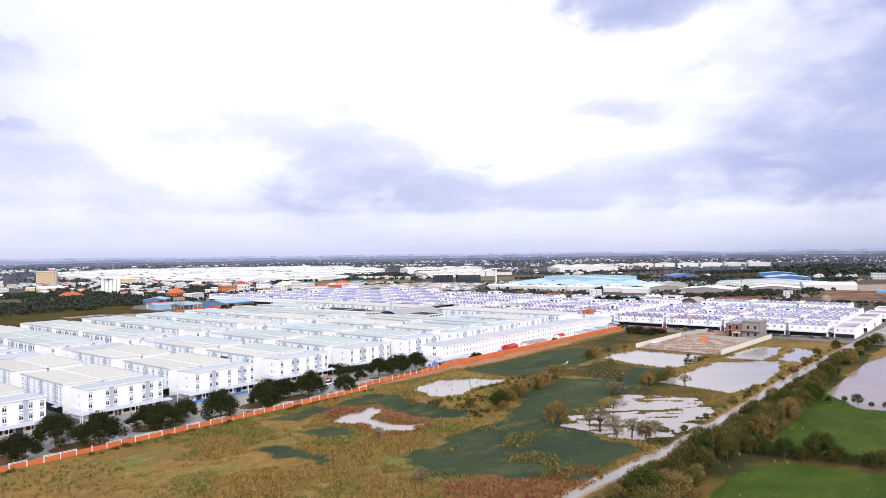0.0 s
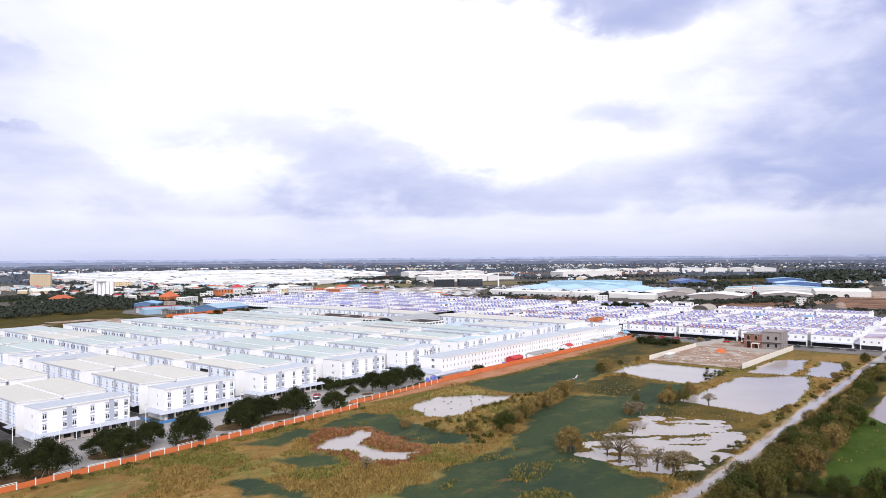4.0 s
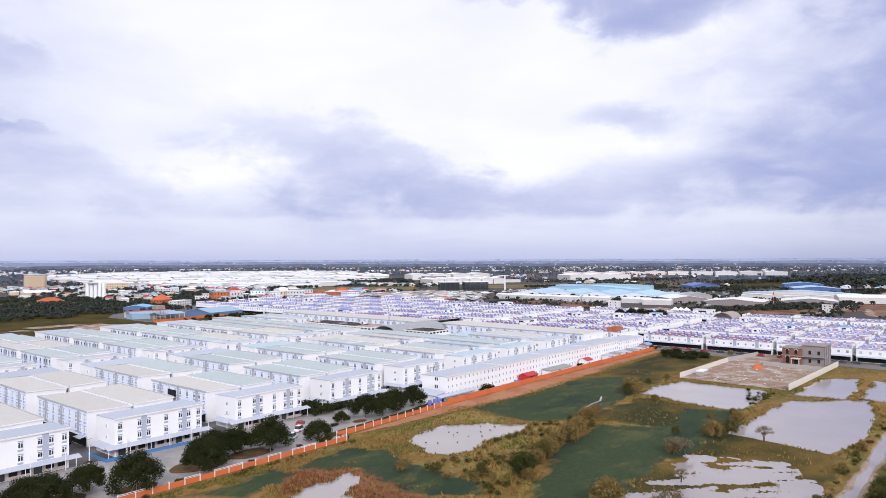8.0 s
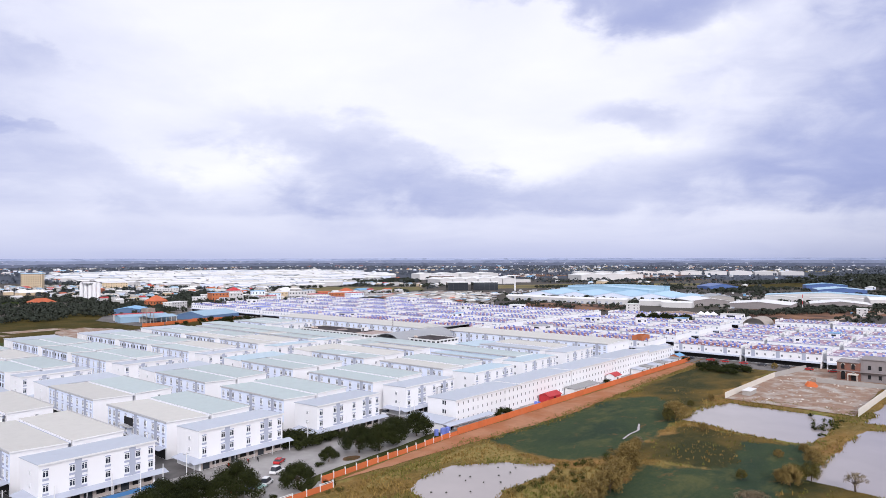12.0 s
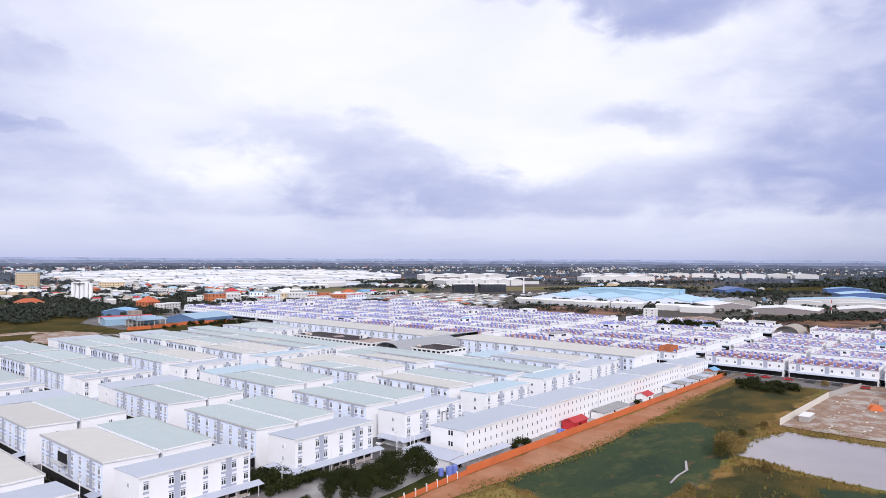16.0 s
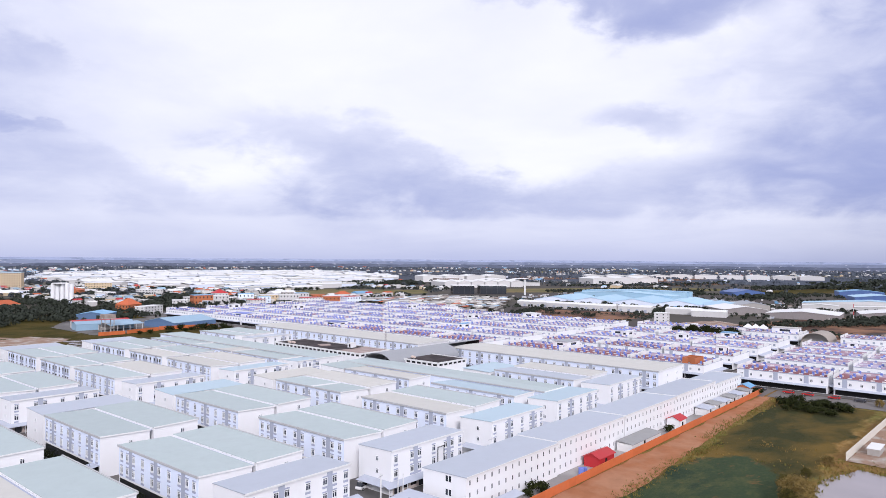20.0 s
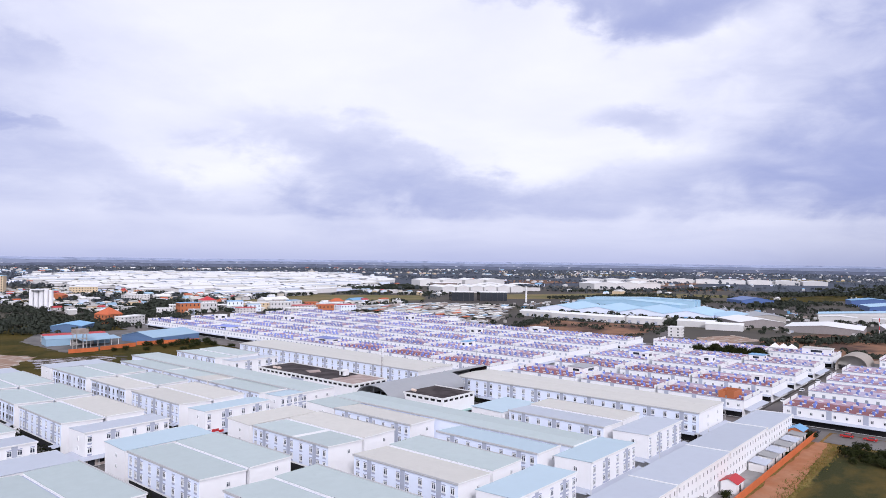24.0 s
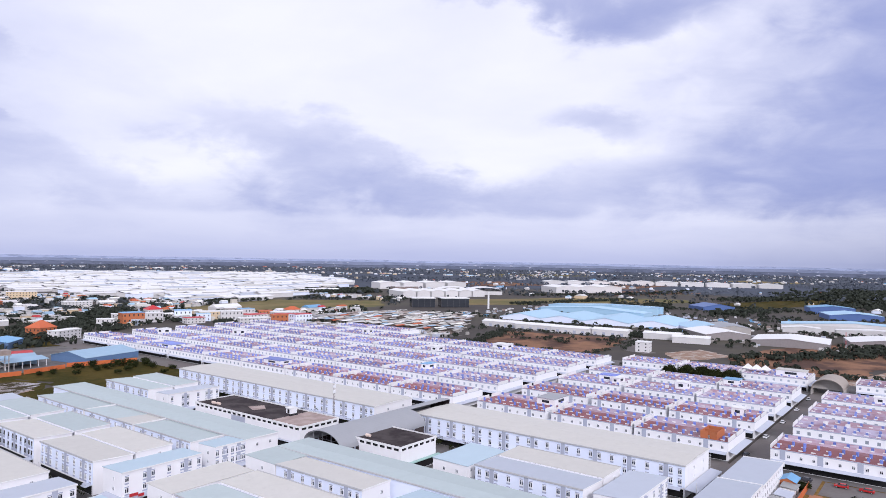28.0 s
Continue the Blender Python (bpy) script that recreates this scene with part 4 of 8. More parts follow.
def proto(length, style, level):
    """One block of each length, roofing and level of detail (0 near, 1 middle, 2 far)."""
    key = (length, style, level)
    if key not in PROTO:
        (left, cut_l), (right, cut_r) = ROOFS[style[0]], ROOFS[style[1]]
        PROTO[key] = row_block(length, left, right, cut_l, cut_r, level == 2, level == 1)
    return PROTO[key]


END = {(11.0, r.name): end_block(11.0, r) for r in (ROOF_B, ROOF_L)}
END_P = {r.name: end_block(11.0, r, -1, 26.0, True) for r in (ROOF_B, ROOF_L)}
END_N = {r.name: end_block(12.0, r, 1) for r in (ROOF_B, ROOF_L, ROOF_C)}
STYLE = {-6: "AA CC MA AA AA", -5: "CC AA MA AA CC", -4: "CC AA MA CC CC", -3: "CC CC AA CC CC", -2: "CC CC AA AA CC", -1: "CA CA AA CC MA", 0: "AA AA AA AA AA", 1: "AA AA AC AA AA", 2: "CA PC CC CA AA"}
for k, x in zip(range(-6, 3), COLS):
    for (length, y), s in zip(((35.7, 144.5), (35.7, 190.7), (35.7, 271.0), (31.0, 312.0), (35.7, 348.5)), STYLE[k].split()):
        far = y > 300 or k < -4 or (y > 260 and k < 0)
        place_block(proto(length, s, 2 if far else 0 if y < 150 else 1), x, y, LABELS[s])
    light = ROOF_L.name if k in (2,) else ROOF_B.name
    place_block(END[11.0, light], x + 0.4, 128.6, "white end terrace facing the tree-lined road, with shop canopy", "end terraces")
    place_block(END_P[ROOF_L.name if k == 2 else ROOF_B.name], x, 254.0, "white end terrace facing the cross road", "end terraces")
    place_block(END_N[ROOF_L.name if k == 1 else ROOF_C.name if k == 2 else ROOF_B.name], x, 228.4, "white end terrace with blank rear wall", "end terraces")
    place_block(END_N[ROOF_B.name], x, 386.5, "white end terrace by the far boundary", "end terraces")


def discard(ob):
    for o in (*ob.children_recursive, ob):
        bpy.data.objects.remove(o)


for p in (*PROTO.values(), *END.values(), *END_P.values(), *END_N.values()):
    discard(p)

# ---- the long blocks, the market hall and the blocks round it ----


def long_block(x, y, width, length, roof, label, name="long_terrace", ridge=0.0, front=True):
    """One long three-storey block along y under a nearly flat roof."""
    b = thing(name, label, "terrace", (x, y, 0.06), group="long terrace blocks")
    part("wall", Geo().along_y([(0, 0), (width, 0), (width, Z3), (width * 0.5, Z3 + ridge), (0, Z3)], 0, length, WALL), b)
    part("roof_sheet", Geo().along_y([(-0.25, Z3 + 0.02), (width * 0.5, Z3 + ridge + 0.02), (width * 0.5, Z3 + ridge + 0.16), (-0.25, Z3 + 0.16)], -0.2, length + 0.2, roof), b)
    part("roof_sheet", Geo().along_y([(width * 0.5, Z3 + ridge + 0.03), (width + 0.25, Z3 + 0.02), (width + 0.25, Z3 + 0.16), (width * 0.5, Z3 + ridge + 0.17)], -0.2, length + 0.2, roof), b)
    part("fascia", Geo().box(-0.42, -0.26, -0.2, length + 0.2, Z3 - 0.3, Z3 + 0.2, TRIM), b)
    part("coping", Geo().box(0, width, -0.36, -0.22, Z3 - 0.3, Z3 + 0.2, CAP), b)
    n = max(1, round(length / 11.8))
    bay = length / n
    part("facade", Geo().box(-0.05, -0.004, 0.02, length - 0.02, 3.2, Z3 - 0.3, WALL_B), b)
    for k in range(n if front else 0):
        mid = (k + 0.5) * bay
        part("panel", Geo().box(-0.14, -0.05, mid - 0.75, mid + 0.75, 3.3, Z3 - 0.34, GREY), b)
        for yy in (mid - 1.55, mid + 1.55, k * bay + (1.6 if k == 0 else 0)):
            for z in (4.15, 7.35):
                add_window(b, -0.05, yy, z, 0, False, True)
    part("shopfront", Geo().box(-0.06, -0.004, 0.6, length - 0.6, 0.1, 2.7, BLACK), b)
    part("canopy", Geo().hexa([(-2.2, 1, 2.75), (-0.01, 1, 3.1), (-0.01, length - 1, 3.1), (-2.2, length - 1, 2.75), (-2.2, 1, 2.83), (-0.01, 1, 3.18), (-0.01, length - 1, 3.18), (-2.2, length - 1, 2.83)], CANOPY), b)
    for xx in (0.35, 0.75):
        for z in (4.3, 7.2):
            add_window(b, width * xx, -0.02, z, 90, True)
    return b


# column k = 3, whose right half runs through as one long block
XC = 294.0
b = end_block(11.0, ROOF_L)
b.location = (XC + 1, 129.6, 0.06)
tagged(b, "white end terrace with pale blue roof and shop canopy", "terrace", "end terraces")
b = end_block(14.4, ROOF_A, 1, 12.6)
b.location = (292.7, 228.0, 0.06)
tagged(b, "white end terrace flush with the long aqua roof", "terrace", "end terraces")
long_block(305.6, 141.0, 13.6, 101.6, ROOF_A, "long white block with pale aqua roof", front=False)
long_block(303.5, 257.0, 14.0, 144.5, ROOF_A, "long white block with pale aqua roof", front=False)
for y, length, roof in ((268.7, 35.6, ROOF_A), (306.0, 36.5, None), (344.0, 41.0, ROOF_A), (144.5, 35.7, ROOF_L), (191.6, 35.7, ROOF_C)):
    w = thing("terrace_row", "white terrace row with pale roof against the long block", "terrace", (290.0 if y > 250 else 292.6, y, 0.06), group="short terrace rows")
    deep = 13.2 if y > 250 else 11.7
    part("wall", Geo().along_y([(0, 0), (deep, 0), (deep, Z3 - 0.6), (0, Z3)], 0, length, WALL), w)
    roof_sheets(w, -0.25, Z3 + 0.02, deep + 0.1, Z3 - 0.58, -0.2, length + 0.2, [roof] if roof else [ROOF_C, ROOF_A], [] if roof else [0.35])
    part("verge", Geo().box(0, deep, -0.34, -0.21, Z3 - 0.5, Z3 + 0.05, CAP), w)
    add_window(w, 8.0, -0.02, 7.0, 90, True)
    part("fascia", Geo().box(-0.42, -0.26, -0.2, length + 0.2, Z3 - 0.32, Z3 + 0.22, TRIM), w)
    part("facade", Geo().box(-0.05, -0.004, 0.02, length - 0.02, 3.2, Z3 - 0.3, WALL_B), w)
    for k in range(3):
        mid = (k + 0.5) * length / 3
        part("panel", Geo().box(-0.14, -0.05, mid - 0.75, mid + 0.75, 3.3, Z3 - 0.34, GREY), w)
        for yy in (mid - 1.55, mid + 1.55, k * length / 3 + (1.6 if k == 0 else 0)):
            for z in (4.15, 7.35):
                add_window(w, -0.05, yy, z, 0, False, True)
    part("canopy", Geo().box(-2.0, -0.01, 1, length - 1, 2.85, 2.95, CANOPY), w)
b = end_block(9.8, ROOF_L, -1, 11.5)
b.location = (291.5, 256.6, 0.06)
tagged(b, "small white end terrace with pale blue roof", "terrace", "end terraces")

# column with the dark-roofed market buildings
for y, length, r in ((145.0, 36.0, ROOF_B),):
    b = row_block(length, [ROOF_B], [ROOF_C], [], [])
    b.location = (331.8, y, 0.06)
    tagged(b, "white terrace block with pale grey roof", "terrace", "white terrace blocks of the estate")
b = end_block(11.5, ROOF_B)
b.location = (331.8, 130.4, 0.06)
tagged(b, "white end terrace at the foot of the long blocks", "terrace", "end terraces")
b = thing("small_hall", "low white hall with pale blue roof beside the market", "hall", (332.6, 184.6, 0.06))
part("wall", Geo().box(0, 22, 0, 13.6, 0, 8.6, WALL), b)
part("roof_sheet", Geo().along_x([(-0.3, 8.62), (13.9, 8.9), (13.9, 9.03), (-0.3, 8.75)], -0.3, 22.3, ROOF_L), b)
for k in range(9):
    add_window(b, 2 + k * 2.25, -0.02, 3.8, 90, True)
    add_window(b, 2 + k * 2.25, -0.02, 6.6, 90, True)
for yy in (4, 9):
    add_window(b, -0.02, yy, 5.8, 0, True)


def market_hall(x0, x1, y0, y1, label):
    """A low white hall with a band of openings under a black felt roof and a parapet."""
    w, d = x1 - x0, y1 - y0
    b = thing("market_hall", label, "market hall", (x0, y0, 0.06), group="market halls")
    part("wall", Geo().box(0, w, 0, d, 0, 8.0, WALL), b)
    part("roof", Geo().box(0.5, w - 0.5, 0.5, d - 0.5, 9.4, 9.5, BITUMEN), b)
    part("clerestory", Geo().box(0.35, w - 0.35, 0.35, d - 0.35, 8.0, 9.4, BLACK), b)
    g = Geo().box(-0.2, w + 0.2, -0.2, 0.0, 9.0, 9.75, CAP).box(-0.2, w + 0.2, d, d + 0.2, 9.0, 9.75, CAP).box(-0.2, 0.0, 0, d, 9.0, 9.75, CAP).box(w, w + 0.2, 0, d, 9.0, 9.75, CAP)
    part("parapet", g, b)
    for k in range(int(d / 3.2) + 1):
        part("pier", Geo().box(-0.1, 0.3, min(k * 3.2, d - 0.6), min(k * 3.2, d - 0.6) + 0.7, 8.0, 9.0, WALL), b)
    for k in range(int(w / 3.2) + 1):
        part("pier", Geo().box(min(k * 3.2, w - 0.7), min(k * 3.2, w - 0.7) + 0.7, -0.1, 0.3, 8.0, 9.0, WALL), b)
    part("band", Geo().box(-0.9, w + 0.9, -1.6, -0.2, 3.3, 3.6, TEAL), b)
    part("band", Geo().box(-1.4, -0.2, 0, d, 3.3, 3.5, CANOPY), b)
    part("opening", Geo().box(-0.05, -0.004, 1, d - 1, 0.2, 3.1, BLACK), b)
    part("opening", Geo().box(1, w - 1, -0.05, -0.004, 0.2, 3.1, BLACK), b)
    return b


market_hall(332.5, 352.0, 212.0, 236.0, "white market hall with black felt roof and open band")
hall2 = market_hall(329.2, 349.0, 258.5, 326.0, "long white market hall with black felt roof")
part("roof_hut", Geo().box(11.6, 14.8, 19, 22, 9.5, 11.6, WALL).box(11.3, 15.1, 18.7, 22.3, 11.6, 11.8, CAP).box(11.57, 11.6, 19.8, 21, 9.6, 11.2, BLACK), hall2)
part("roof_terrace", Geo().box(0.6, 19.2, 0.6, 17, 9.51, 9.56, SCREED), hall2)
part("roof_terrace", Geo().prism([(6, 36), (11, 34), (15, 40), (9, 43)], 9.51, 9.55, SCREED), hall2)
part("wall_panel", Geo().box(-0.1, -0.01, 33, 42, 3.6, 8.0, GREY), hall2)
g = Geo()
for k in range(3):
    g.box(9.0 + k * 1.4, 10.0 + k * 1.4, 16.0, 17.2, 9.56, 9.9, BLACK)
part("stacked_boards", g, hall2)
for i, (x, y) in enumerate(((335.4, 229.6), (331.8, 316.5), (331.9, 313.2))):
    tk = thing("water_tank", "cream striped water tank lying on a black roof", "water tank", (x, y, 9.65), group="tanks on the market roofs")
    part("drum", Geo().tube((0, -1.0, 0.6), (0, 1.0, 0.6), 0.55, 0.55, TANK_C, 12), tk)
    for q in (-0.5, 0.0, 0.5):
        part("rib", Geo().tube((0, q - 0.06, 0.6), (0, q + 0.06, 0.6), 0.6, 0.6, TANK_C, 12), tk)
    part("cradle", Geo().box(-0.5, 0.5, -0.7, -0.5, 0, 0.25, STEEL).box(-0.5, 0.5, 0.5, 0.7, 0, 0.25, STEEL), tk)
mast = thing("radio_mast", "thin grey lattice mast beside the market hall", "mast", (350.4, 263.0, 0.06))
for dx, dy in ((0, 0), (0.7, 0), (0.35, 0.6)):
    part("leg", Geo().tube((dx, dy, 0), (dx, dy, 22), 0.07, 0.06, RAW, 5), mast)
for k in range(14):
    z = 1 + k * 1.5
    part("brace", Geo().tube((0, 0, z), (0.7, 0, z + 1.4), 0.05, 0.05, RAW, 4), mast)
for dz in (18.5, 20.5):
    part("antenna", Geo().box(-0.3, 1.0, -0.15, -0.05, dz, dz + 1.4, FRAME), mast)

# the vaulted roof over the market street
vault = thing("market_vault", "grey barrel-vaulted sheet roof over the market street", "market roof", (323.5, 240.8, 0.06))
gi = 24
R, H0, RISE, LX = 9.4, 6.8, 5.2, 47.0
arc = [(R * math.cos(math.pi * i / gi), H0 + RISE * math.sin(math.pi * i / gi)) for i in range(gi + 1)]
g = Geo().along_x(arc + [(y, z + 0.18) for y, z in reversed(arc)], 0, LX, VAULT)
part("roof_sheet", g, vault)
for k in range(8):
    x = 0.5 + k * 6.5
    for y in (-R, R):
        part("column", Geo().box(x - 0.2, x + 0.2, y - 0.2, y + 0.2, 0, H0 + 0.05, GREY), vault)
    g = Geo()
    for i in range(0, gi, 2):
        g.tube((x, arc[i][0] * 0.985, arc[i][1] - 0.15), (x, arc[i + 2][0] * 0.985, arc[i + 2][1] - 0.15), 0.09, 0.09, STEEL, 5)
    g.tube((x, -R, H0), (x, R, H0), 0.07, 0.07, STEEL, 5)
    for i in range(4, gi - 3, 4):
        g.tube((x, arc[i][0], H0), (x, arc[i][0], arc[i][1] - 0.15), 0.05, 0.05, STEEL, 4)
    part("truss", g, vault)

# black side and end walls, added to keep the vault's inside dark
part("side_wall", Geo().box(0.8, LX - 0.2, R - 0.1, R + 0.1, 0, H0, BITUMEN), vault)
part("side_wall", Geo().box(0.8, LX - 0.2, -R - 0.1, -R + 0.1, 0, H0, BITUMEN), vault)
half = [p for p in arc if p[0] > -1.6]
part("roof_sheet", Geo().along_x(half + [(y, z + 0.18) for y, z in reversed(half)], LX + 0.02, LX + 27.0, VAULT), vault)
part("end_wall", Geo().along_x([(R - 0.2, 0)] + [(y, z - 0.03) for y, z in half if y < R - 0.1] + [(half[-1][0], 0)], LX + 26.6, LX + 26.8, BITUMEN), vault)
g = Geo()
for i in range(5):
    for j in range(4):
        g.box(1.5 + i * 4.0, 1.75 + i * 4.0, -6 + j * 4, -5.75 + j * 4, 4.6, 4.85, LAMP)
part("lamps", g, vault, label="small white lamps strung under the vault")

# dark stalls added under the vault to deepen its shade
for i in range(6):
    for j in range(3):
        st = thing("market_stall", "dark stall added under the vaulted roof to deepen its shade", "stall", (326.0 + i * 7.2, 234.0 + j * 5.2, 0.11), group="stalls under the vault")
        part("awning", Geo().hexa([(0, 0, 2.3), (5.6, 0, 2.3), (5.6, 3.4, 2.7), (0, 3.4, 2.7), (0, 0, 2.38), (5.6, 0, 2.38), (5.6, 3.4, 2.78), (0, 3.4, 2.78)], (TYRE, BRICK, SHEDW, TRIM)[(i + j) % 4]), st)
        part("counter", Geo().box(0.3, 5.3, 0.5, 1.3, 0, 0.9, BRICK), st)
        part("back_board", Geo().box(0.2, 5.4, 3.2, 3.3, 0, 2.6, TYRE), st)
# floor sheet coloured black so that the vault reads as shaded inside
sheet("paving", [(323.5, 231.6), (370.3, 231.6), (370.3, 250.0), (323.5, 250.0)], 0.108, BITUMEN, "floor of the market street, painted black for shade")

# north part of that column
b = row_block(38.5, [ROOF_A], [ROOF_A], [], [])
b.location = (328.2, 362.5, 0.06)
tagged(b, "white terrace block with pale aqua roof near the far boundary", "terrace", "white terrace blocks of the estate")
b = end_block(11.0, ROOF_B)
b.location = (328.2, 345.0, 0.06)
tagged(b, "white end terrace behind the market hall", "terrace", "end terraces")

long_block(372.8, 130.0, 25.0, 108.5, ROOF_C, "very long white terrace block with cream roof", ridge=0.45)
long_block(370.8, 259.5, 25.0, 146.0, ROOF_C, "very long white terrace block with cream roof", ridge=0.45)
for y0, dy in ((129.9, -1),):
    c = thing("canopy", "white sheet canopy round the end of the long block", "canopy", (371.0, 130.0, 0.06))
    part("sheet", Geo().hexa([(0, -4.2, 2.9), (28, -4.2, 2.9), (28, -0.3, 3.4), (0, -0.3, 3.4), (0, -4.2, 3.02), (28, -4.2, 3.02), (28, -0.3, 3.52), (0, -0.3, 3.52)], CANOPY), c)
    for k in range(7):
        part("post", Geo().box(0.4 + k * 4.5, 0.55 + k * 4.5, -4.0, -3.85, 0, 2.9, FRAME), c)

# ---- the workshop row along the boundary wall ----
NBY = 107.5
SLIT = material("dull_slit_glass", (0.20, 0.205, 0.22), 0.2, 0.15, 0.8, rnd=0.4)
SLOT_L = Geo().box(-0.05, -0.004, -0.3, 0.3, 0, 1.25, GLASS).mesh("window")
SLOT_F = Geo().box(-0.2, 0.2, -0.05, -0.004, 0, 1.0, SLIT).box(-0.26, 0.26, -0.06, -0.004, -0.08, 0, FRAME).mesh("window")
for i, (x0, x1, z, dy) in enumerate(((221.6, 258.6, 8.3, 0.0), (259.3, 297.0, 8.5, 0.5), (297.6, 335.6, 8.6, 0.5), (336.2, 373.0, 8.7, 0.7), (373.6, 407.0, 7.4, 1.2))):
    w = x1 - x0
    b = thing("workshop_row", "two-tone white row with small slit windows and grey-blue roof", "terrace", (x0, NBY + dy, 0.06), group="rows along the boundary wall")
    part("wall", Geo().along_x([(0, 0), (12.2, 0), (12.2, z - 0.3), (0, z)], 0, w, WALL), b)
    part("roof_sheet", Geo().along_x([(-0.3, z + 0.02), (12.4, z - 0.28), (12.4, z - 0.14), (-0.3, z + 0.16)], -0.2, w, ROOF_B), b)
    part("fascia", Geo().box(-0.2, w, -0.42, -0.3, z - 0.12, z + 0.2, CAP), b)
    part("party_wall", Geo().hexa([(w + 0.02, -0.5, z - 1.2), (w + 0.32, -0.5, z - 1.2), (w + 0.32, 12.5, z - 1.2), (w + 0.02, 12.5, z - 1.2), (w + 0.02, -0.5, z + 0.34), (w + 0.32, -0.5, z + 0.34), (w + 0.32, 12.5, z + 0.04), (w + 0.02, 12.5, z + 0.04)], CAP), b)
    n = 14 if w > 35 else 11
    for k in range(n):
        for zz in ((1.3, 3.9, 6.5) if z > 8 else (1.2, 3.2, 5.5)):
            part("window", SLOT_F, b, (w * (k + 0.5) / n, 0, zz))
    if i == 0:
        for zz in (3.6, 6.5):
            part("window", SLOT_L, b, (0, 4.4, zz))
            part("window", SLOT_L, b, (0, 5.3, zz))

# ---- the two-storey terraces with roof decks ----
Z2 = 6.9
STUB = Geo().box(-0.45, 0.45, -0.85, 0.85, 0, 1.15, CAP).mesh("stair_head")
LOWW = Geo().box(-0.09, 0.09, -0.75, 0.75, 0, 0.4, CAP).mesh("low_wall")
TANKM = Geo().tube((0, 0, 0.35), (0, 0, 1.5), 0.52, 0.50, TANK, 9).box(-0.42, 0.42, -0.42, 0.42, 0, 0.35, TANK).mesh("tank")


def ring(x0, x1, y0, y1, t, z0, z1, mat):
    """A low wall round a rectangle, in one piece."""
    g = Geo()
    out, inn = [(x0, y0), (x1, y0), (x1, y1), (x0, y1)], [(x0 + t, y0 + t), (x1 - t, y0 + t), (x1 - t, y1 - t), (x0 + t, y1 - t)]
    g.v = [(x, y, z) for z in (z0, z1) for x, y in out + inn]
    for i in range(4):
        j = (i + 1) % 4
        g.f += [(i, j, 8 + j, 8 + i), (4 + j, 4 + i, 12 + i, 12 + j), (8 + i, 8 + j, 12 + j, 12 + i), (j, i, 4 + i, 4 + j)]
    g.m = [g.slot(mat)] * 16
    return g


def deck_block(length, near, seed):
    """Back-to-back two-storey houses with a terracotta roof deck, low white dividers and blue tanks."""
    rng = random.Random(seed)
    b = new("deck_terrace")
    part("wall", Geo().box(0, 26, 0, length, 0, Z2 - 0.3, WALL), b)
    zf = Z2 - 0.18
    # far blocks take the haze-paled deck, tank and window colours
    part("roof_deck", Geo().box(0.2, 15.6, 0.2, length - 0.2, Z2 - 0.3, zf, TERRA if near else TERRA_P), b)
    part("rear_roof", Geo().box(15.62, 25.8, 0.2, length - 0.2, Z2 - 0.3, zf, MAUVE), b)
    part("parapet", ring(-0.1, 26.1, -0.1, length + 0.1, 0.2, Z2 - 0.32, zf + 0.22, GREY), b)
    for y in (-0.12, length - 0.13):
        if near:
            part("end_wall", Geo().box(0.3, 10.2, y, y + 0.25, zf, zf + 1.5, CAP), b)
            part("end_wall", Geo().box(12.4, 22.0, y, y + 0.25, zf, zf + 1.5, CAP), b)
        else:
            part("end_wall", Geo().box(0.3, 10.2, y, y + 0.25, zf, zf + 1.5, CAP).box(12.4, 22.0, y, y + 0.25, zf, zf + 1.5, CAP), b)
    n = round(length / 4.1)
    unit = length / n
    g_s, g_t, g_l = Geo(), Geo(), Geo()
    for line, x in enumerate((3.4, 9.2, 20.0)):
        for k in range(n):
            y = (k + 0.5) * unit
            jx, jy = rng.uniform(-0.5, 0.4), rng.uniform(-0.4, 0.4)
            has = rng.random() < 0.8
            if near and line < 2:
                part("low_wall", LOWW, b, (x - 0.9, y + 0.6, zf))
                if has:
                    part("tank", TANKM, b, (x + jx, y + jy, zf))
            else:
                g_l.box(x - 1.0, x - 0.82, y - 0.35, y + 1.15, zf, zf + 0.4, CAP)
                if has:
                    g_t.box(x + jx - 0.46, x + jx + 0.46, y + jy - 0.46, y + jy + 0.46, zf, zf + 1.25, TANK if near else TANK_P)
    for k in range(n):
        y = (k + 0.5) * unit
        if rng.random() < 0.12:
            if near:
                part("stair_head", STUB, b, (13.8, y + rng.uniform(-0.3, 0.3), zf))
            else:
                g_s.box(13.4, 14.3, y - 0.85, y + 0.85, zf, zf + 1.15, CAP)
    tagged(part("tank", g_t, b), kind="stuff")
    tagged(part("low_wall", g_l, b), kind="stuff")
    if not near:
        tagged(part("stair_head", g_s, b), kind="stuff")
    part("canopy", Geo().hexa([(0.5, -2.8, 2.7), (25.5, -2.8, 2.7), (25.5, -0.12, 3.3), (0.5, -0.12, 3.3), (0.5, -2.8, 2.8), (25.5, -2.8, 2.8), (25.5, -0.12, 3.4), (0.5, -0.12, 3.4)], CANOPY), b)
    g_w = Geo()
    for k in range(n):
        y = (k + 0.5) * unit
        if near:
            add_window(b, -0.02, y, 4.2, 0, True)
        else:
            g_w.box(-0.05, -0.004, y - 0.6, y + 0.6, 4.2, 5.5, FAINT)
        if k % 3 == 1 and near:
            part("panel", Geo().box(-0.09, -0.004, y + unit / 2 - 0.9, y + unit / 2 + 0.9, 3.4, Z2 - 0.35, GREY), b)
    if not near:
        tagged(part("window", g_w, b), kind="stuff")
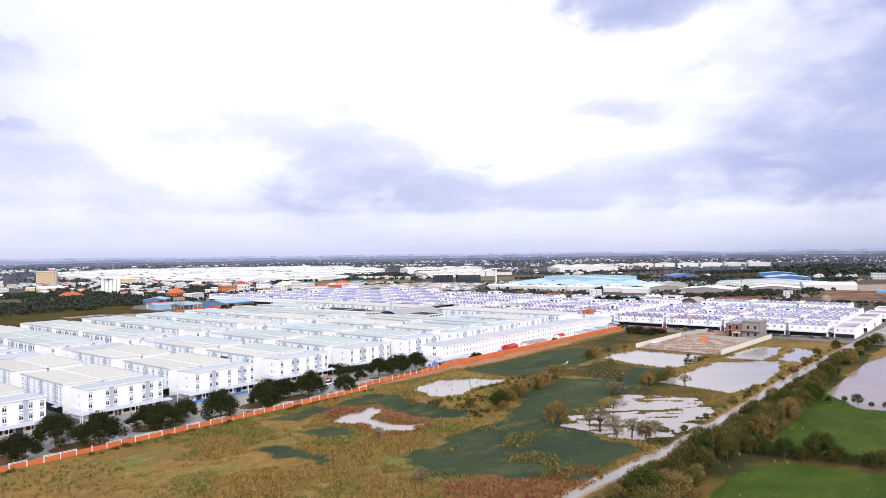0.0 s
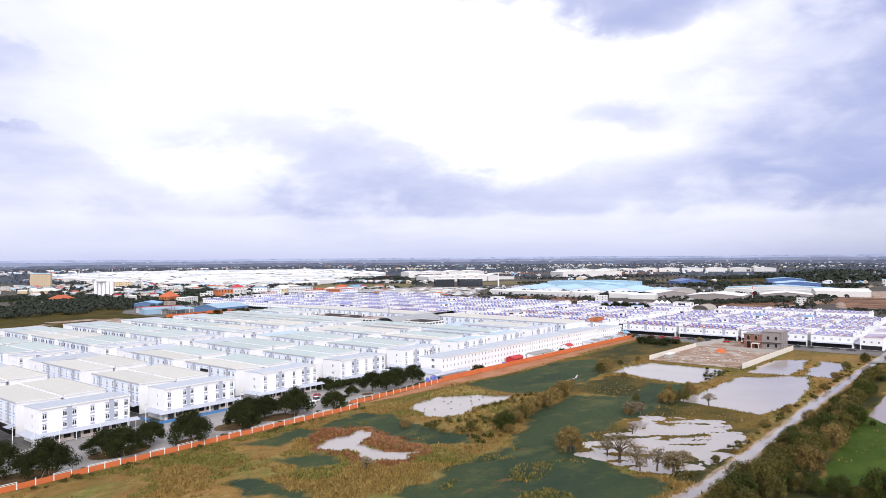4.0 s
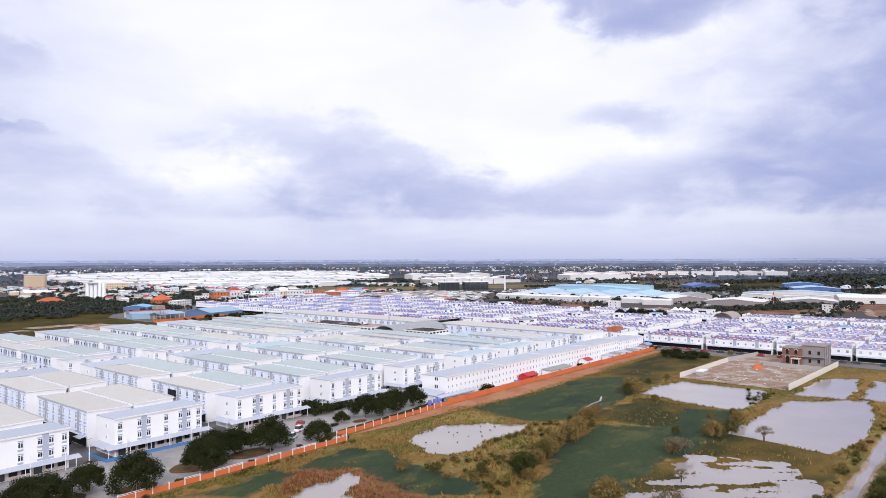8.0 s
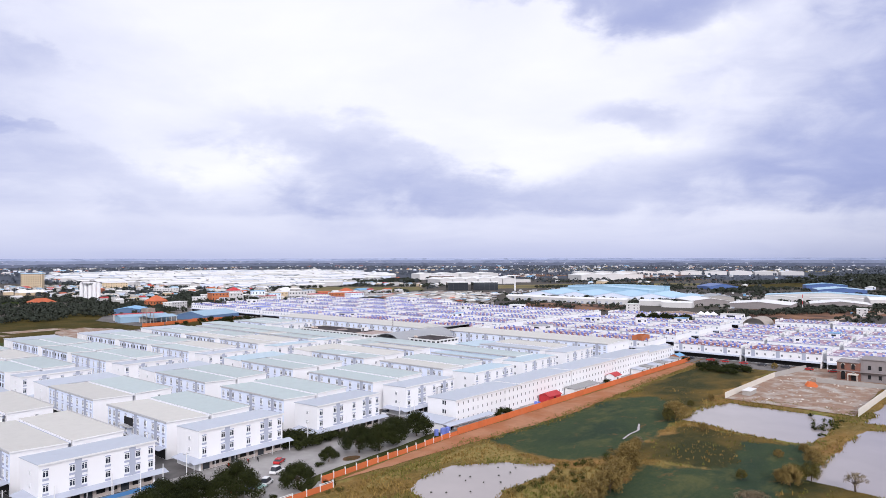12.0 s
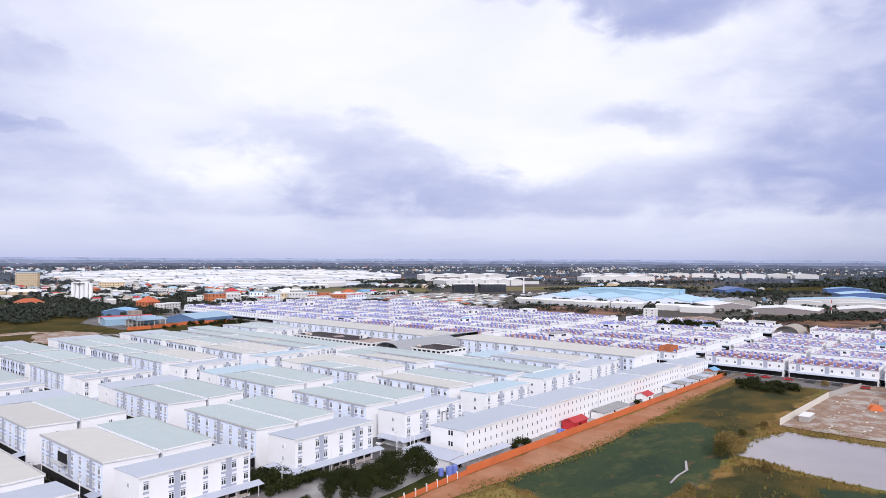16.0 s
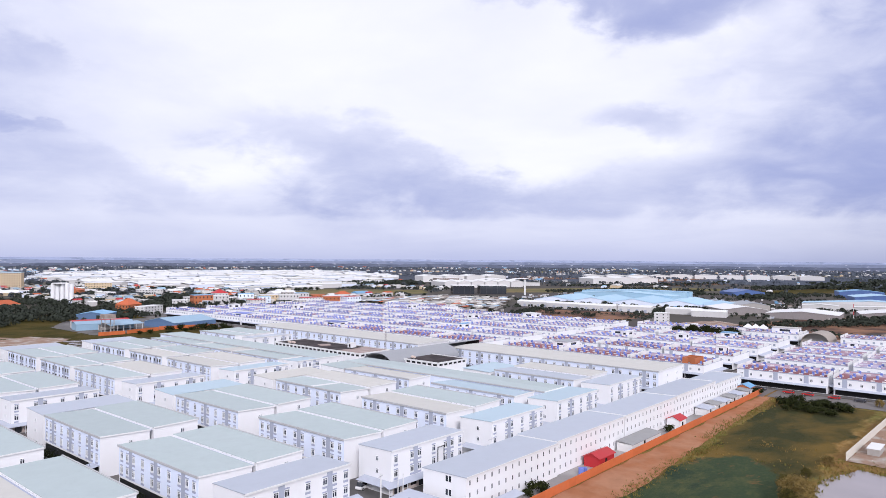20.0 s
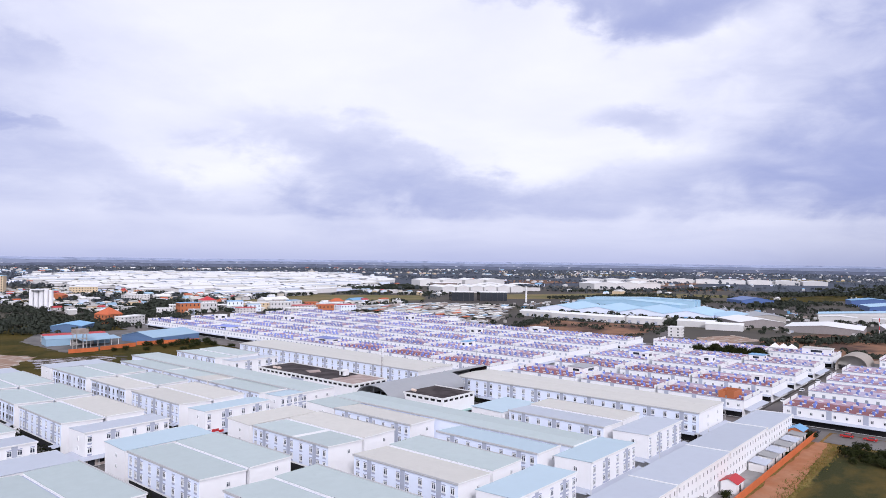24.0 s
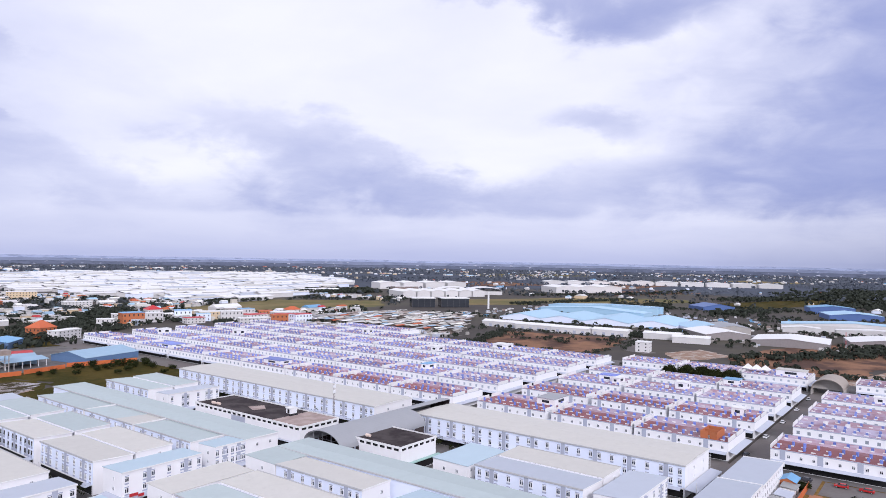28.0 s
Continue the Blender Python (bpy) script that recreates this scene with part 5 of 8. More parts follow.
    part("canopy", Geo().hexa([(-2.4, 0.3, 2.6), (-0.02, 0.3, 3.1), (-0.02, length - 0.3, 3.1), (-2.4, length - 0.3, 2.6), (-2.4, 0.3, 2.7), (-0.02, 0.3, 3.2), (-0.02, length - 0.3, 3.2), (-2.4, length - 0.3, 2.7)], CANOPY), b)
    part("shopfront", Geo().box(-0.06, -0.005, 0.6, length - 0.6, 0.15, 2.5, BLACK), b)
    return b


DECK_LABEL = "two-storey white terrace with terracotta roof deck and blue tanks"
deck_near = {36.0: deck_block(36.0, True, 1), 39.5: deck_block(39.5, True, 2)}
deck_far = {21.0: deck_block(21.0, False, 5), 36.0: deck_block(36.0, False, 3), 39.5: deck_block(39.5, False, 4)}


def deck(x, y, length, near):
    ob = copy_thing((deck_near if near else deck_far)[length], pose(x, y, 0.06))
    return tagged(ob, DECK_LABEL, "terrace", "terraces with roof decks")


for i, x in enumerate((424.0, 465.0, 505.5, 545.5)):
    for j, y in enumerate((130.5, 168.0, 207.0)):
        deck(x, y, 36.0, i < 2)
for i in range(7):
    x = 423.5 + 40.6 * i
    for j in range(9):
        y = 257.0 + 41.4 * j
        if x > (612 if y < 425 else 660 - (y - 443) * 0.34):
            continue
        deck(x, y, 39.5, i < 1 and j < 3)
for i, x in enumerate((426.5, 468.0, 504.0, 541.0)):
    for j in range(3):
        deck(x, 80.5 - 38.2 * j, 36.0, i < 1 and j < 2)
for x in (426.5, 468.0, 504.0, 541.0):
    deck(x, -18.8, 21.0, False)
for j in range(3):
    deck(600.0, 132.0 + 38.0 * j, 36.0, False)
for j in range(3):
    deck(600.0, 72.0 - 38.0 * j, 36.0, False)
for p in (*deck_near.values(), *deck_far.values()):
    discard(p)

# rooms and roofs that stand up over the decks
box_ = thing("roof_room", "unfinished roofless room of orange brick on a roof deck", "roof room", (425.6, 134.9, 6.74))
part("wall", Geo().box(0, 0.22, 0, 2.6, 0, 2.7, OCHRE), box_)
part("wall", Geo().box(0, 0.22, 3.4, 6.1, 0, 2.7, OCHRE), box_)
part("wall", Geo().box(0.23, 10.6, 0, 0.22, 0, 2.7, OCHRE), box_)
part("wall", Geo().box(10.38, 10.6, 0.23, 6.1, 0, 2.7, OCHRE), box_)
part("wall", Geo().box(0.23, 10.37, 5.88, 6.1, 0, 2.7, OCHRE), box_)
part("divider", Geo().box(5.2, 5.4, 0.23, 5.87, 0, 2.5, OCHRE), box_)
part("floor", Geo().box(0.23, 10.37, 0.23, 5.87, 0.02, 0.1, BRICK), box_)


def roof_room(x, y, w, d, h, roof, label):
    b = thing("roof_room", label, "roof room", (x, y, 6.74), group="rooms on the roof decks")
    part("wall", Geo().box(0, w, 0, d, 0, h, WALL), b)
    part("roof_sheet", Geo().box(-0.4, w + 0.4, -0.4, d + 0.4, h, h + 0.2, roof), b)
    part("window", Geo().box(-0.05, -0.004, d * 0.3, d * 0.7, h * 0.35, h * 0.75, GLASS), b)
    part("window", Geo().box(w * 0.3, w * 0.7, -0.05, -0.004, h * 0.35, h * 0.75, GLASS), b)


for x, y, w, d, h, roof, label in (
    (512, 50, 8, 6, 2.6, BLUEROOF, "white room with blue sheet roof"), (520, 20, 9, 6, 2.6, BLUEROOF, "white room with blue sheet roof"), (474, 62, 5, 4, 2.6, CAP, "white room on a roof deck"), (548, 90, 5, 5, 2.8, CAP, "white room on a roof deck"),
    (474, 137, 5, 5, 3.4, CAP, "white room on a roof deck"), (520, 176, 6, 6, 3.6, CAP, "white room on a roof deck"), (512, 210, 9, 4, 3.0, CAP, "white room on a roof deck"),
    (516, 214, 7, 9, 3.2, TANK, "white room with blue tarpaulin roof"), (552, 158, 8, 8, 2.8, BLUEROOF, "white room with blue sheet roof"), (478, 316, 9, 4.5, 3.2, BLUEROOF, "white room with blue sheet roof"),
    (438, 210, 14, 9, 2.8, VAULT, "white room with grey sheet roof"), (545, 360, 9, 6, 3.2, CAP, "white room on a roof deck"), (590, 330, 10, 12, 3.2, CAP, "white room on a roof deck"),
    (430, 392, 9, 16, 2.4, TANK, "white room with blue tarpaulin roof"), (427, 505, 10, 18, 2.4, TANK, "white room with blue tarpaulin roof"), (606, 134, 9, 16, 3.4, ROOF_C, "long white room on the back row"),
    (590, 470, 7, 7, 4, CAP, "white room on a roof deck"), (508, 540, 8, 8, 4, CAP, "white room on a roof deck"), (470, 590, 8, 8, 4, CAP, "white room on a roof deck"),
):
    roof_room(x, y, w, d, h, roof, label)
for k in range(3):
    t = thing("roof_tent", "white peaked canopy on a roof deck", "tent", (608, 154 + 5.0 * k, 6.74), group="peaked canopies")
    g = Geo()
    for a, b_ in (((0, 0), (6, 0)), ((6, 0), (6, 6)), ((6, 6), (0, 6)), ((0, 6), (0, 0))):
        g.poly([(a[0], a[1], 1.8), (b_[0], b_[1], 1.8), (3, 3, 4.6)], CAP)
    part("cover", g, t)
    for x, y in ((0, 0), (5.9, 0), (5.9, 5.9), (0, 5.9)):
        part("post", Geo().box(x, x + 0.1, y, y + 0.1, 0, 1.85, STEEL), t)

# arched gate over the dark road
gate = thing("arched_gate", "grey barrel-vaulted sheet roof over the road", "gate", (592, 121.0, 0.06))
g = Geo()
GR = 8.0
garc = [(GR * math.cos(math.pi * i / 16), 3.0 + 6.0 * math.sin(math.pi * i / 16)) for i in range(17)]
g = Geo().along_x(garc + [(y, z + 0.3) for y, z in reversed(garc)], 0, 24, GATE)
part("roof_sheet", g, gate)
for y in (-GR, GR):
    part("side_wall", Geo().box(0, 24, y - 0.25, y + 0.25, 0, 3.1, BLOCK), gate)
part("end_wall", Geo().poly([(5.0, y * 0.98, z) for y, z in garc], BLOCK), gate)

# ---- boundary wall ----
def wall_run(x0, y0, x1, y1, h, label, mat=ORANGE, rail=False, step=4.0, posts=True):
    w = thing("boundary_wall", label, "wall", (x0, y0, 0.02), math.degrees(math.atan2(y1 - y0, x1 - x0)), kind="structure")
    n = max(1, round(math.hypot(x1 - x0, y1 - y0) / step))
    s = math.hypot(x1 - x0, y1 - y0) / n
    edge_ = 0.12 if posts else 0.01
    panel_m = [Geo().box(edge_, s - edge_, -0.09, 0.09, 0, h - 0.12 * q, mat).mesh("panel") for q in range(3)]
    post_m = Geo().box(-0.12, 0.12, -0.12, 0.12, 0, h + 0.42, CAP).mesh("post")
    rail_m = Geo().box(0.12, s - 0.12, -0.05, 0.05, h + 0.02, h + 0.10, CAP).box(0.12, s - 0.12, -0.05, 0.05, h + 0.30, h + 0.42, CAP).mesh("rail")
    rng = random.Random(round(x0 + y0))
    for k in range(n):
        part("panel", panel_m[rng.choice((0, 0, 0, 1, 2)) if posts and not rail else 0], w, (k * s, 0, 0))
        if posts:
            part("post", post_m, w, (k * s, 0, 0))
        if rail and k % 6 in (0, 1, 4):
            part("rail", rail_m, w, (k * s, 0, 0))
    return w


wall_run(-30, 92.2, 157.0, 92.6, 1.35, "low orange wall with white posts and rails", rail=True)
wall_run(157.0, 92.6, 157.6, 97.6, 1.5, "short return of the orange wall")
wall_run(157.6, 97.6, 214.0, 100.6, 1.5, "low orange wall with white posts", rail=False)
wall_run(214.0, 100.6, 410.0, 101.4, 2.1, "long orange boundary wall above the bare earth", posts=False, step=3.5)
wall_run(323.5, 55.3, 386.0, 53.5, 2.3, "white-washed wall of the building plot", LIMEW, step=3.0, posts=False)
wall_run(386.0, 53.5, 418.0, 47.5, 2.3, "grey block wall of the building plot", BLOCK, step=3.0, posts=False)
wall_run(321.0, 10.0, 404.0, 6.5, 2.6, "long white-washed wall of the building plot", LIMEW, step=3.0, posts=False)
wall_run(384.0, 36.0, 384.0, 7.6, 2.0, "grey block wall before the unfinished house", BLOCK, step=3.0, posts=False)

# ---- unfinished house on the plot ----
hs = thing("unfinished_house", "unfinished brick and concrete house with arched openings", "house", (399.0, 11.5, 0.08))
part("wall", Geo().box(0, 13, 0, 10, 0, 9.6, RAW), hs)
part("wall", Geo().box(-1.2, 10, 10, 19, 0, 7.9, REDBRICK), hs)
part("slab", Geo().box(-1.8, 13.4, -0.4, 19.4, 4.1, 4.4, RAW), hs)
part("roof_slab", Geo().box(-0.5, 13.4, -0.4, 10.3, 9.6, 9.9, RAW), hs)
part("roof_slab", Geo().box(-1.8, 10.3, 10.3, 19.3, 7.9, 8.2, RAW), hs)
part("porch", Geo().box(-4.2, -1.2, 10.5, 14.5, 2.9, 3.3, LIMEW).box(-4.1, -3.8, 10.6, 10.9, 0, 2.9, LIMEW).box(-4.1, -3.8, 14.1, 14.4, 0, 2.9, LIMEW), hs)
for y, z, w_, h_ in ((2.0, 1.2, 1.2, 1.8), (6.0, 1.2, 1.2, 1.8), (2.0, 5.3, 1.2, 1.8), (6.0, 5.3, 1.2, 1.8)):
    part("opening", Geo().box(-0.04, -0.004, y, y + w_, z, z + h_, BLACK), hs)
for y, z, w_, h_ in ((11.6, 0.1, 1.8, 2.6), (15.8, 0.4, 1.6, 3.0), (12.0, 5.0, 1.3, 1.8), (16.0, 5.0, 1.3, 1.8)):
    part("opening", Geo().box(-1.24, -1.204, y, y + w_, z, z + h_, BLACK), hs)
for y, z, r_ in ((16.6, 3.4, 0.8), (12.5, 2.7, 0.9), (12.65, 6.8, 0.65), (16.65, 6.8, 0.65)):
    part("arch", Geo().along_x([(y + r_ * math.cos(math.pi * i / 8), z + r_ * math.sin(math.pi * i / 8)) for i in range(9)], -1.24, -1.204, BLACK), hs)
    part("surround", Geo().along_x([(y + (r_ + 0.22) * math.cos(math.pi * i / 8), z + (r_ + 0.22) * math.sin(math.pi * i / 8)) for i in range(9)] + [(y + (r_ + 0.02) * math.cos(math.pi * i / 8), z + (r_ + 0.02) * math.sin(math.pi * i / 8)) for i in range(8, -1, -1)], -1.3, -1.21, LIMEW), hs)
for k in range(4):
    part("column", Geo().box(-0.3 + 4.4 * k, 0.1 + 4.4 * k, -0.35, -0.02, 0, 9.6, RAW), hs)
for k in range(5):
    part("starter_bar", Geo().tube((0.5 + 2.6 * k, 5.0, 9.9), (0.5 + 2.6 * k, 5.0, 10.9), 0.03, 0.03, TRIM, 5), hs)
sl = thing("site_hut", "low grey block hut on the building plot", "hut", (334, 49.0, 0.08))
part("wall", Geo().box(0, 8, 0, 3, 0, 1.8, BLOCK), sl)
part("roof", Geo().box(-0.2, 8.2, -0.2, 3.2, 1.8, 1.95, CAP), sl)
for i, (x, y, s) in enumerate(((372, 35, 1.0), (374, 36.6, 0.8))):
    tp = thing("tarpaulin_heap", "heap under an orange tarpaulin on bare ground", "tarpaulin", (x, y, 0.08), group="orange heaps")
    g = Geo()
    g.hexa([(-2 * s, -2 * s, 0), (2 * s, -2 * s, 0), (2.2 * s, 2 * s, 0), (-2 * s, 2 * s, 0), (-0.7 * s, -1.2 * s, 1.9 * s), (1.1 * s, -1.0 * s, 1.6 * s), (1.0 * s, 1.1 * s, 2.0 * s), (-0.9 * s, 1.2 * s, 1.5 * s)], ORANGE)
    part("cover", g, tp)
g = Geo()
rr = random.Random(5)
for k in range(260):
    x, y, s = rr.uniform(326, 396), rr.uniform(12, 52), rr.uniform(0.15, 0.6)
    m_ = rr.choice((SAND, BLOCK, LIMEW, BRICK))
    g.hexa([(x - s, y - s, 0.05), (x + s, y - s * 0.7, 0.05), (x + s * 0.8, y + s, 0.05), (x - s, y + s * 0.6, 0.05), (x - s * 0.4, y - s * 0.4, s * 0.7), (x + s * 0.5, y - s * 0.3, s * 0.6), (x + s * 0.3, y + s * 0.5, s * 0.65), (x - s * 0.4, y + s * 0.3, s * 0.5)], m_)
tagged(new("rubble", g.mesh("rubble")), "scattered rubble and stones on the building plot", "rubble", kind="stuff")

# ---- sheds between the workshop row and the wall ----


LEANTO = material("weathered_grey_sheet", (0.30, 0.30, 0.30), 0.6, 0.12, 0.5, 0.6, (0.28, 0.25, 0.22))


def shed(x, y, w, d, h, wall, roof, label, name="shed", gable=False):
    b = thing(name, label, "shed", (x, y, 0.06), group="sheds along the wall")
    part("wall", Geo().box(0, w, 0, d, 0, h, wall), b)
    if gable:
        part("roof_sheet", Geo().along_x([(-0.4, h - 0.1), (d / 2, h + 1.1), (d + 0.4, h - 0.1), (d + 0.4, h + 0.02), (d / 2, h + 1.22), (-0.4, h + 0.02)], -0.3, w + 0.3, roof), b)
        part("gable", Geo().along_x([(0, h), (d, h), (d / 2, h + 1.08)], 0.02, w - 0.02, wall), b)
    else:
        part("roof_sheet", Geo().along_x([(-0.5, h), (d, h + 0.5), (d, h + 0.6), (-0.5, h + 0.1)], -0.2, w + 0.2, roof), b)
    part("door", Geo().box(w * 0.4, w * 0.4 + 1.1, -0.04, -0.004, 0.05, 2.0, BLACK), b)
    return b


shed(271.2, 102.6, 8.6, 4.4, 2.5, REDROOF, REDROOF, "shed with bright red walls and roof", gable=True)
shed(326.5, 103.2, 6.0, 4.2, 2.8, WALL, REDROOF, "small white shed with red roof", gable=True)
shed(290.6, 102.6, 20.0, 4.6, 2.3, CAP, LEANTO, "long low lean-to with grey sheet roof")
for i, (x, w) in enumerate(((352, 7), (361, 6), (369, 7), (378, 6.5), (387, 7), (396, 7))):
    shed(x, 103.2, w, 4.4, 2.2 + 0.2 * (i % 2), CAP, LEANTO if i % 2 else CANOPY, "low white lean-to behind the orange wall")
shed(402, 104, 7, 5.0, 3.0, OCHRE, BLUEROOF, "small brick shed with blue sheet roof", gable=True)
ax = thing("annex", "white sheet lean-to against the end of the workshop row", "annex", (213.0, 106.0, 0.06))
part("wall", Geo().box(0, 6.8, 0, 16, 0, 2.6, WALL), ax)
part("roof_sheet", Geo().hexa([(-0.4, -0.4, 2.62), (6.8, -0.4, 3.2), (6.8, 16.4, 3.2), (-0.4, 16.4, 2.62), (-0.4, -0.4, 2.74), (6.8, -0.4, 3.32), (6.8, 16.4, 3.32), (-0.4, 16.4, 2.74)], CANOPY), ax)
part("roof_sheet", Geo().hexa([(0, -3.2, 2.2), (24, -3.2, 2.2), (24, -0.5, 2.55), (0, -0.5, 2.55), (0, -3.2, 2.3), (24, -3.2, 2.3), (24, -0.5, 2.65), (0, -0.5, 2.65)], CANOPY), ax)
for k in range(6):
    part("post", Geo().box(0.3 + k * 4.6, 0.45 + k * 4.6, -3.0, -2.85, 0, 2.2, STEEL), ax)
for i, (x, y, s) in enumerate(((210.2, 103.2, 1.0), (212.0, 102.9, 1.0), (209.0, 104.9, 0.8), (263.6, 103.6, 0.8), (264.9, 103.2, 0.7))):
    tk = thing("water_tank", "large blue plastic water tank standing by the wall", "water tank", (x, y, 0.06), group="blue tanks by the wall")
    part("drum", Geo().tube((0, 0, 0), (0, 0, 2.3 * s), 0.85 * s, 0.85 * s, TANK, 14), tk)
    part("lid", Geo().tube((0, 0, 2.3 * s), (0, 0, 2.5 * s), 0.6 * s, 0.3 * s, TANK, 12), tk)

# blue plinth and stalls of one shop front
pl = thing("shop_barrier", "low blue barrier round a shop front", "barrier", (104.0, 125.2, 0.06))
part("board", Geo().box(-2.4, 25.6, 0, 0.12, 0, 0.9, BARRIER), pl)
part("board", Geo().box(-2.5, -2.38, 0.12, 12.0, 0, 0.9, BARRIER), pl)

# ---- trees ----
BED = material("bed_of_earth_and_grass", (0.085, 0.062, 0.028), 0.95, 0.3, 0.8, 0.6, (0.05, 0.05, 0.018), big=0.3, second=(0.15, 0.085, 0.045), spec=0.1)


def inside(x, y, pts):
    hit = False
    for i, (xa, ya) in enumerate(pts):
        xb, yb = pts[i - 1]
        if (ya > y) != (yb > y) and x < (xb - xa) * (y - ya) / (yb - ya) + xa:
            hit = not hit
    return hit


def leaf_cloud(g, c, r, n, size, mat, rng, flat=0.7):
    for _ in range(n):
        d = Vector((rng.gauss(0, 1), rng.gauss(0, 1), rng.gauss(0, 1))).normalized() * r * rng.random() ** 0.45
        p = Vector(c) + Vector((d.x, d.y, d.z * flat))
        nrm = (d.normalized() + Vector((rng.uniform(-0.6, 0.6), rng.uniform(-0.6, 0.6), rng.uniform(0.0, 0.9)))).normalized()
        u = nrm.orthogonal().normalized()
        a = rng.uniform(0, math.tau)
        v = nrm.cross(u)
        u, v = u * math.cos(a) + v * math.sin(a), v * math.cos(a) - u * math.sin(a)
        s = size * rng.uniform(0.6, 1.3)
        g.poly([p + u * s, p + v * s * 0.55 + nrm * s * 0.1, p - u * s, p - v * s * 0.55 + nrm * s * 0.1], mat)


def tree_meshes(seed, height, radius, leaf, clusters, per, size, stakes=False, twiggy=False):
    rng = random.Random(seed)
    tr, cr = Geo(), Geo()
    fork = height * 0.3
    tr.tube((0, 0, -0.1), (0.1, 0.05, fork), 0.24, 0.17, BARK, 8)
    for k in range(clusters):
        a = k * 2.4 + rng.uniform(-0.3, 0.3)
        q = math.sqrt((k + 0.5) / clusters)
        rad = radius * q * rng.uniform(0.75, 1.05)
        top = height * (0.97 - (0.45 if twiggy else 0.52) * q ** 2) * rng.uniform(0.86, 1.04)
        tip = (rad * math.cos(a), rad * math.sin(a), top - radius * 0.2)
        mid = (tip[0] * 0.45, tip[1] * 0.45, fork + (tip[2] - fork) * 0.55)
        tr.tube((0.1, 0.05, fork - 0.1), mid, 0.12, 0.07, BARK, 5)
        tr.tube(mid, tip, 0.07, 0.02, BARK, 4)
        if twiggy:
            for _ in range(5):
                e = Vector(tip) + Vector((rng.uniform(-1, 1), rng.uniform(-1, 1), rng.uniform(-0.3, 1))) * radius * 0.35
                tr.tube(tip, e, 0.03, 0.012, leaf, 3)
        leaf_cloud(cr, tip, radius * rng.uniform(0.27, 0.42), per, size, leaf, rng)
    if stakes:
        for k in range(3):
            a = k * 2.1
            tr.tube((1.3 * math.cos(a), 1.3 * math.sin(a), 0), (0.15 * math.cos(a), 0.15 * math.sin(a), 2.2), 0.05, 0.05, STAKE, 5)
    return tr.mesh("trunk"), cr.mesh("crown")


def bush_mesh(seed, radius, height, leaf, n, size):
    rng = random.Random(seed)
    g = Geo()
    for k in range(7):
        a = rng.uniform(0, math.tau)
        q = rng.uniform(0.1, 0.75)
        leaf_cloud(g, (radius * q * math.cos(a), radius * q * math.sin(a), height * rng.uniform(0.3, 0.72)), radius * rng.uniform(0.35, 0.55), n // 7, size, leaf, rng, height / radius * 0.7)
    return g.mesh("crown")


def round_tree(seed, height, radius, leaf, lumps, per, size):
    """A bushy tree: a short trunk under a lumpy round crown that reaches low."""
    rng = random.Random(seed)
    tr, cr = Geo(), Geo()
    tr.tube((0, 0, -0.2), (0.1, 0.05, height * 0.5), 0.16, 0.08, BARK, 7)
    for k in range(lumps):
        a, up_ = k * 2.4 + rng.uniform(-0.4, 0.4), (k + 0.5) / lumps
        z = height * (0.22 + 0.62 * up_)
        q = radius * math.sqrt(max(0.05, 1 - (up_ * 1.5 - 0.55) ** 2)) * rng.uniform(0.45, 0.85)
        tip = (q * math.cos(a), q * math.sin(a), z)
        if k % 3 == 0:
            tr.tube((0.05, 0.02, height * 0.25), tip, 0.07, 0.02, BARK, 4)
        leaf_cloud(cr, tip, radius * rng.uniform(0.30, 0.46), per, size, leaf, rng, 0.85)
    return tr.mesh("trunk"), cr.mesh("crown")


ROAD_TREES = [tree_meshes(20 + i, 7.9 + 0.4 * i, 5.1 + 0.25 * i, LEAF, 26, 560, 0.19, True) for i in range(4)]
HEDGE_TREES = [round_tree(30 + i, 5.4 + 0.6 * (i % 3), 3.1 + 0.25 * (i % 3), (LEAF_H, LEAF_O, LEAF_H, LEAF_Y, LEAF_O)[i], 24, 150, 0.17) for i in range(5)]
DRY_TREES = [tree_meshes(40 + i, 5.2, 2.6, LEAF_D, 16, 46, 0.16, False, True) for i in range(2)]
BUSHES = [bush_mesh(50 + i, 2.0, 1.9, LEAF_O, 620, 0.19) for i in range(2)] + [bush_mesh(55 + i, 2.0, 1.9, LEAF, 620, 0.2) for i in range(2)]


def tree(kind, x, y, s, label, group, name="tree"):
    tr, cr = kind
    t = thing(name, label, "tree", (x, y, 0.0), RNG.uniform(0, 360), group)
    t.scale = (s * RNG.uniform(0.92, 1.08), s * RNG.uniform(0.92, 1.08), s)
    part("trunk", tr, t)
    part("crown", cr, t)
    return t


for i, (x, y, s) in enumerate(((27, 108, 0.95), (38, 99, 0.9), (50.2, 107, 1.05), (57.3, 95.8, 1.05), (77.2, 99.4, 1.05), (75, 104.5, 0.85), (88.3, 105.6, 0.8), (95.6, 96.6, 1.05), (114.1, 98.8, 1.15), (122, 106, 0.95), (128.5, 107, 0.85), (135.9, 101, 1.05), (151.1, 98.6, 0.8), (170, 109.5, 0.5), (181, 109.5, 0.95), (187, 107.5, 0.85), (193.5, 108.4, 1.0), (205, 109.5, 0.9))):
    tree(ROAD_TREES[i % 4], x, y, s * 1.05, "broad dark green street tree propped with stakes", "street trees along the wall")
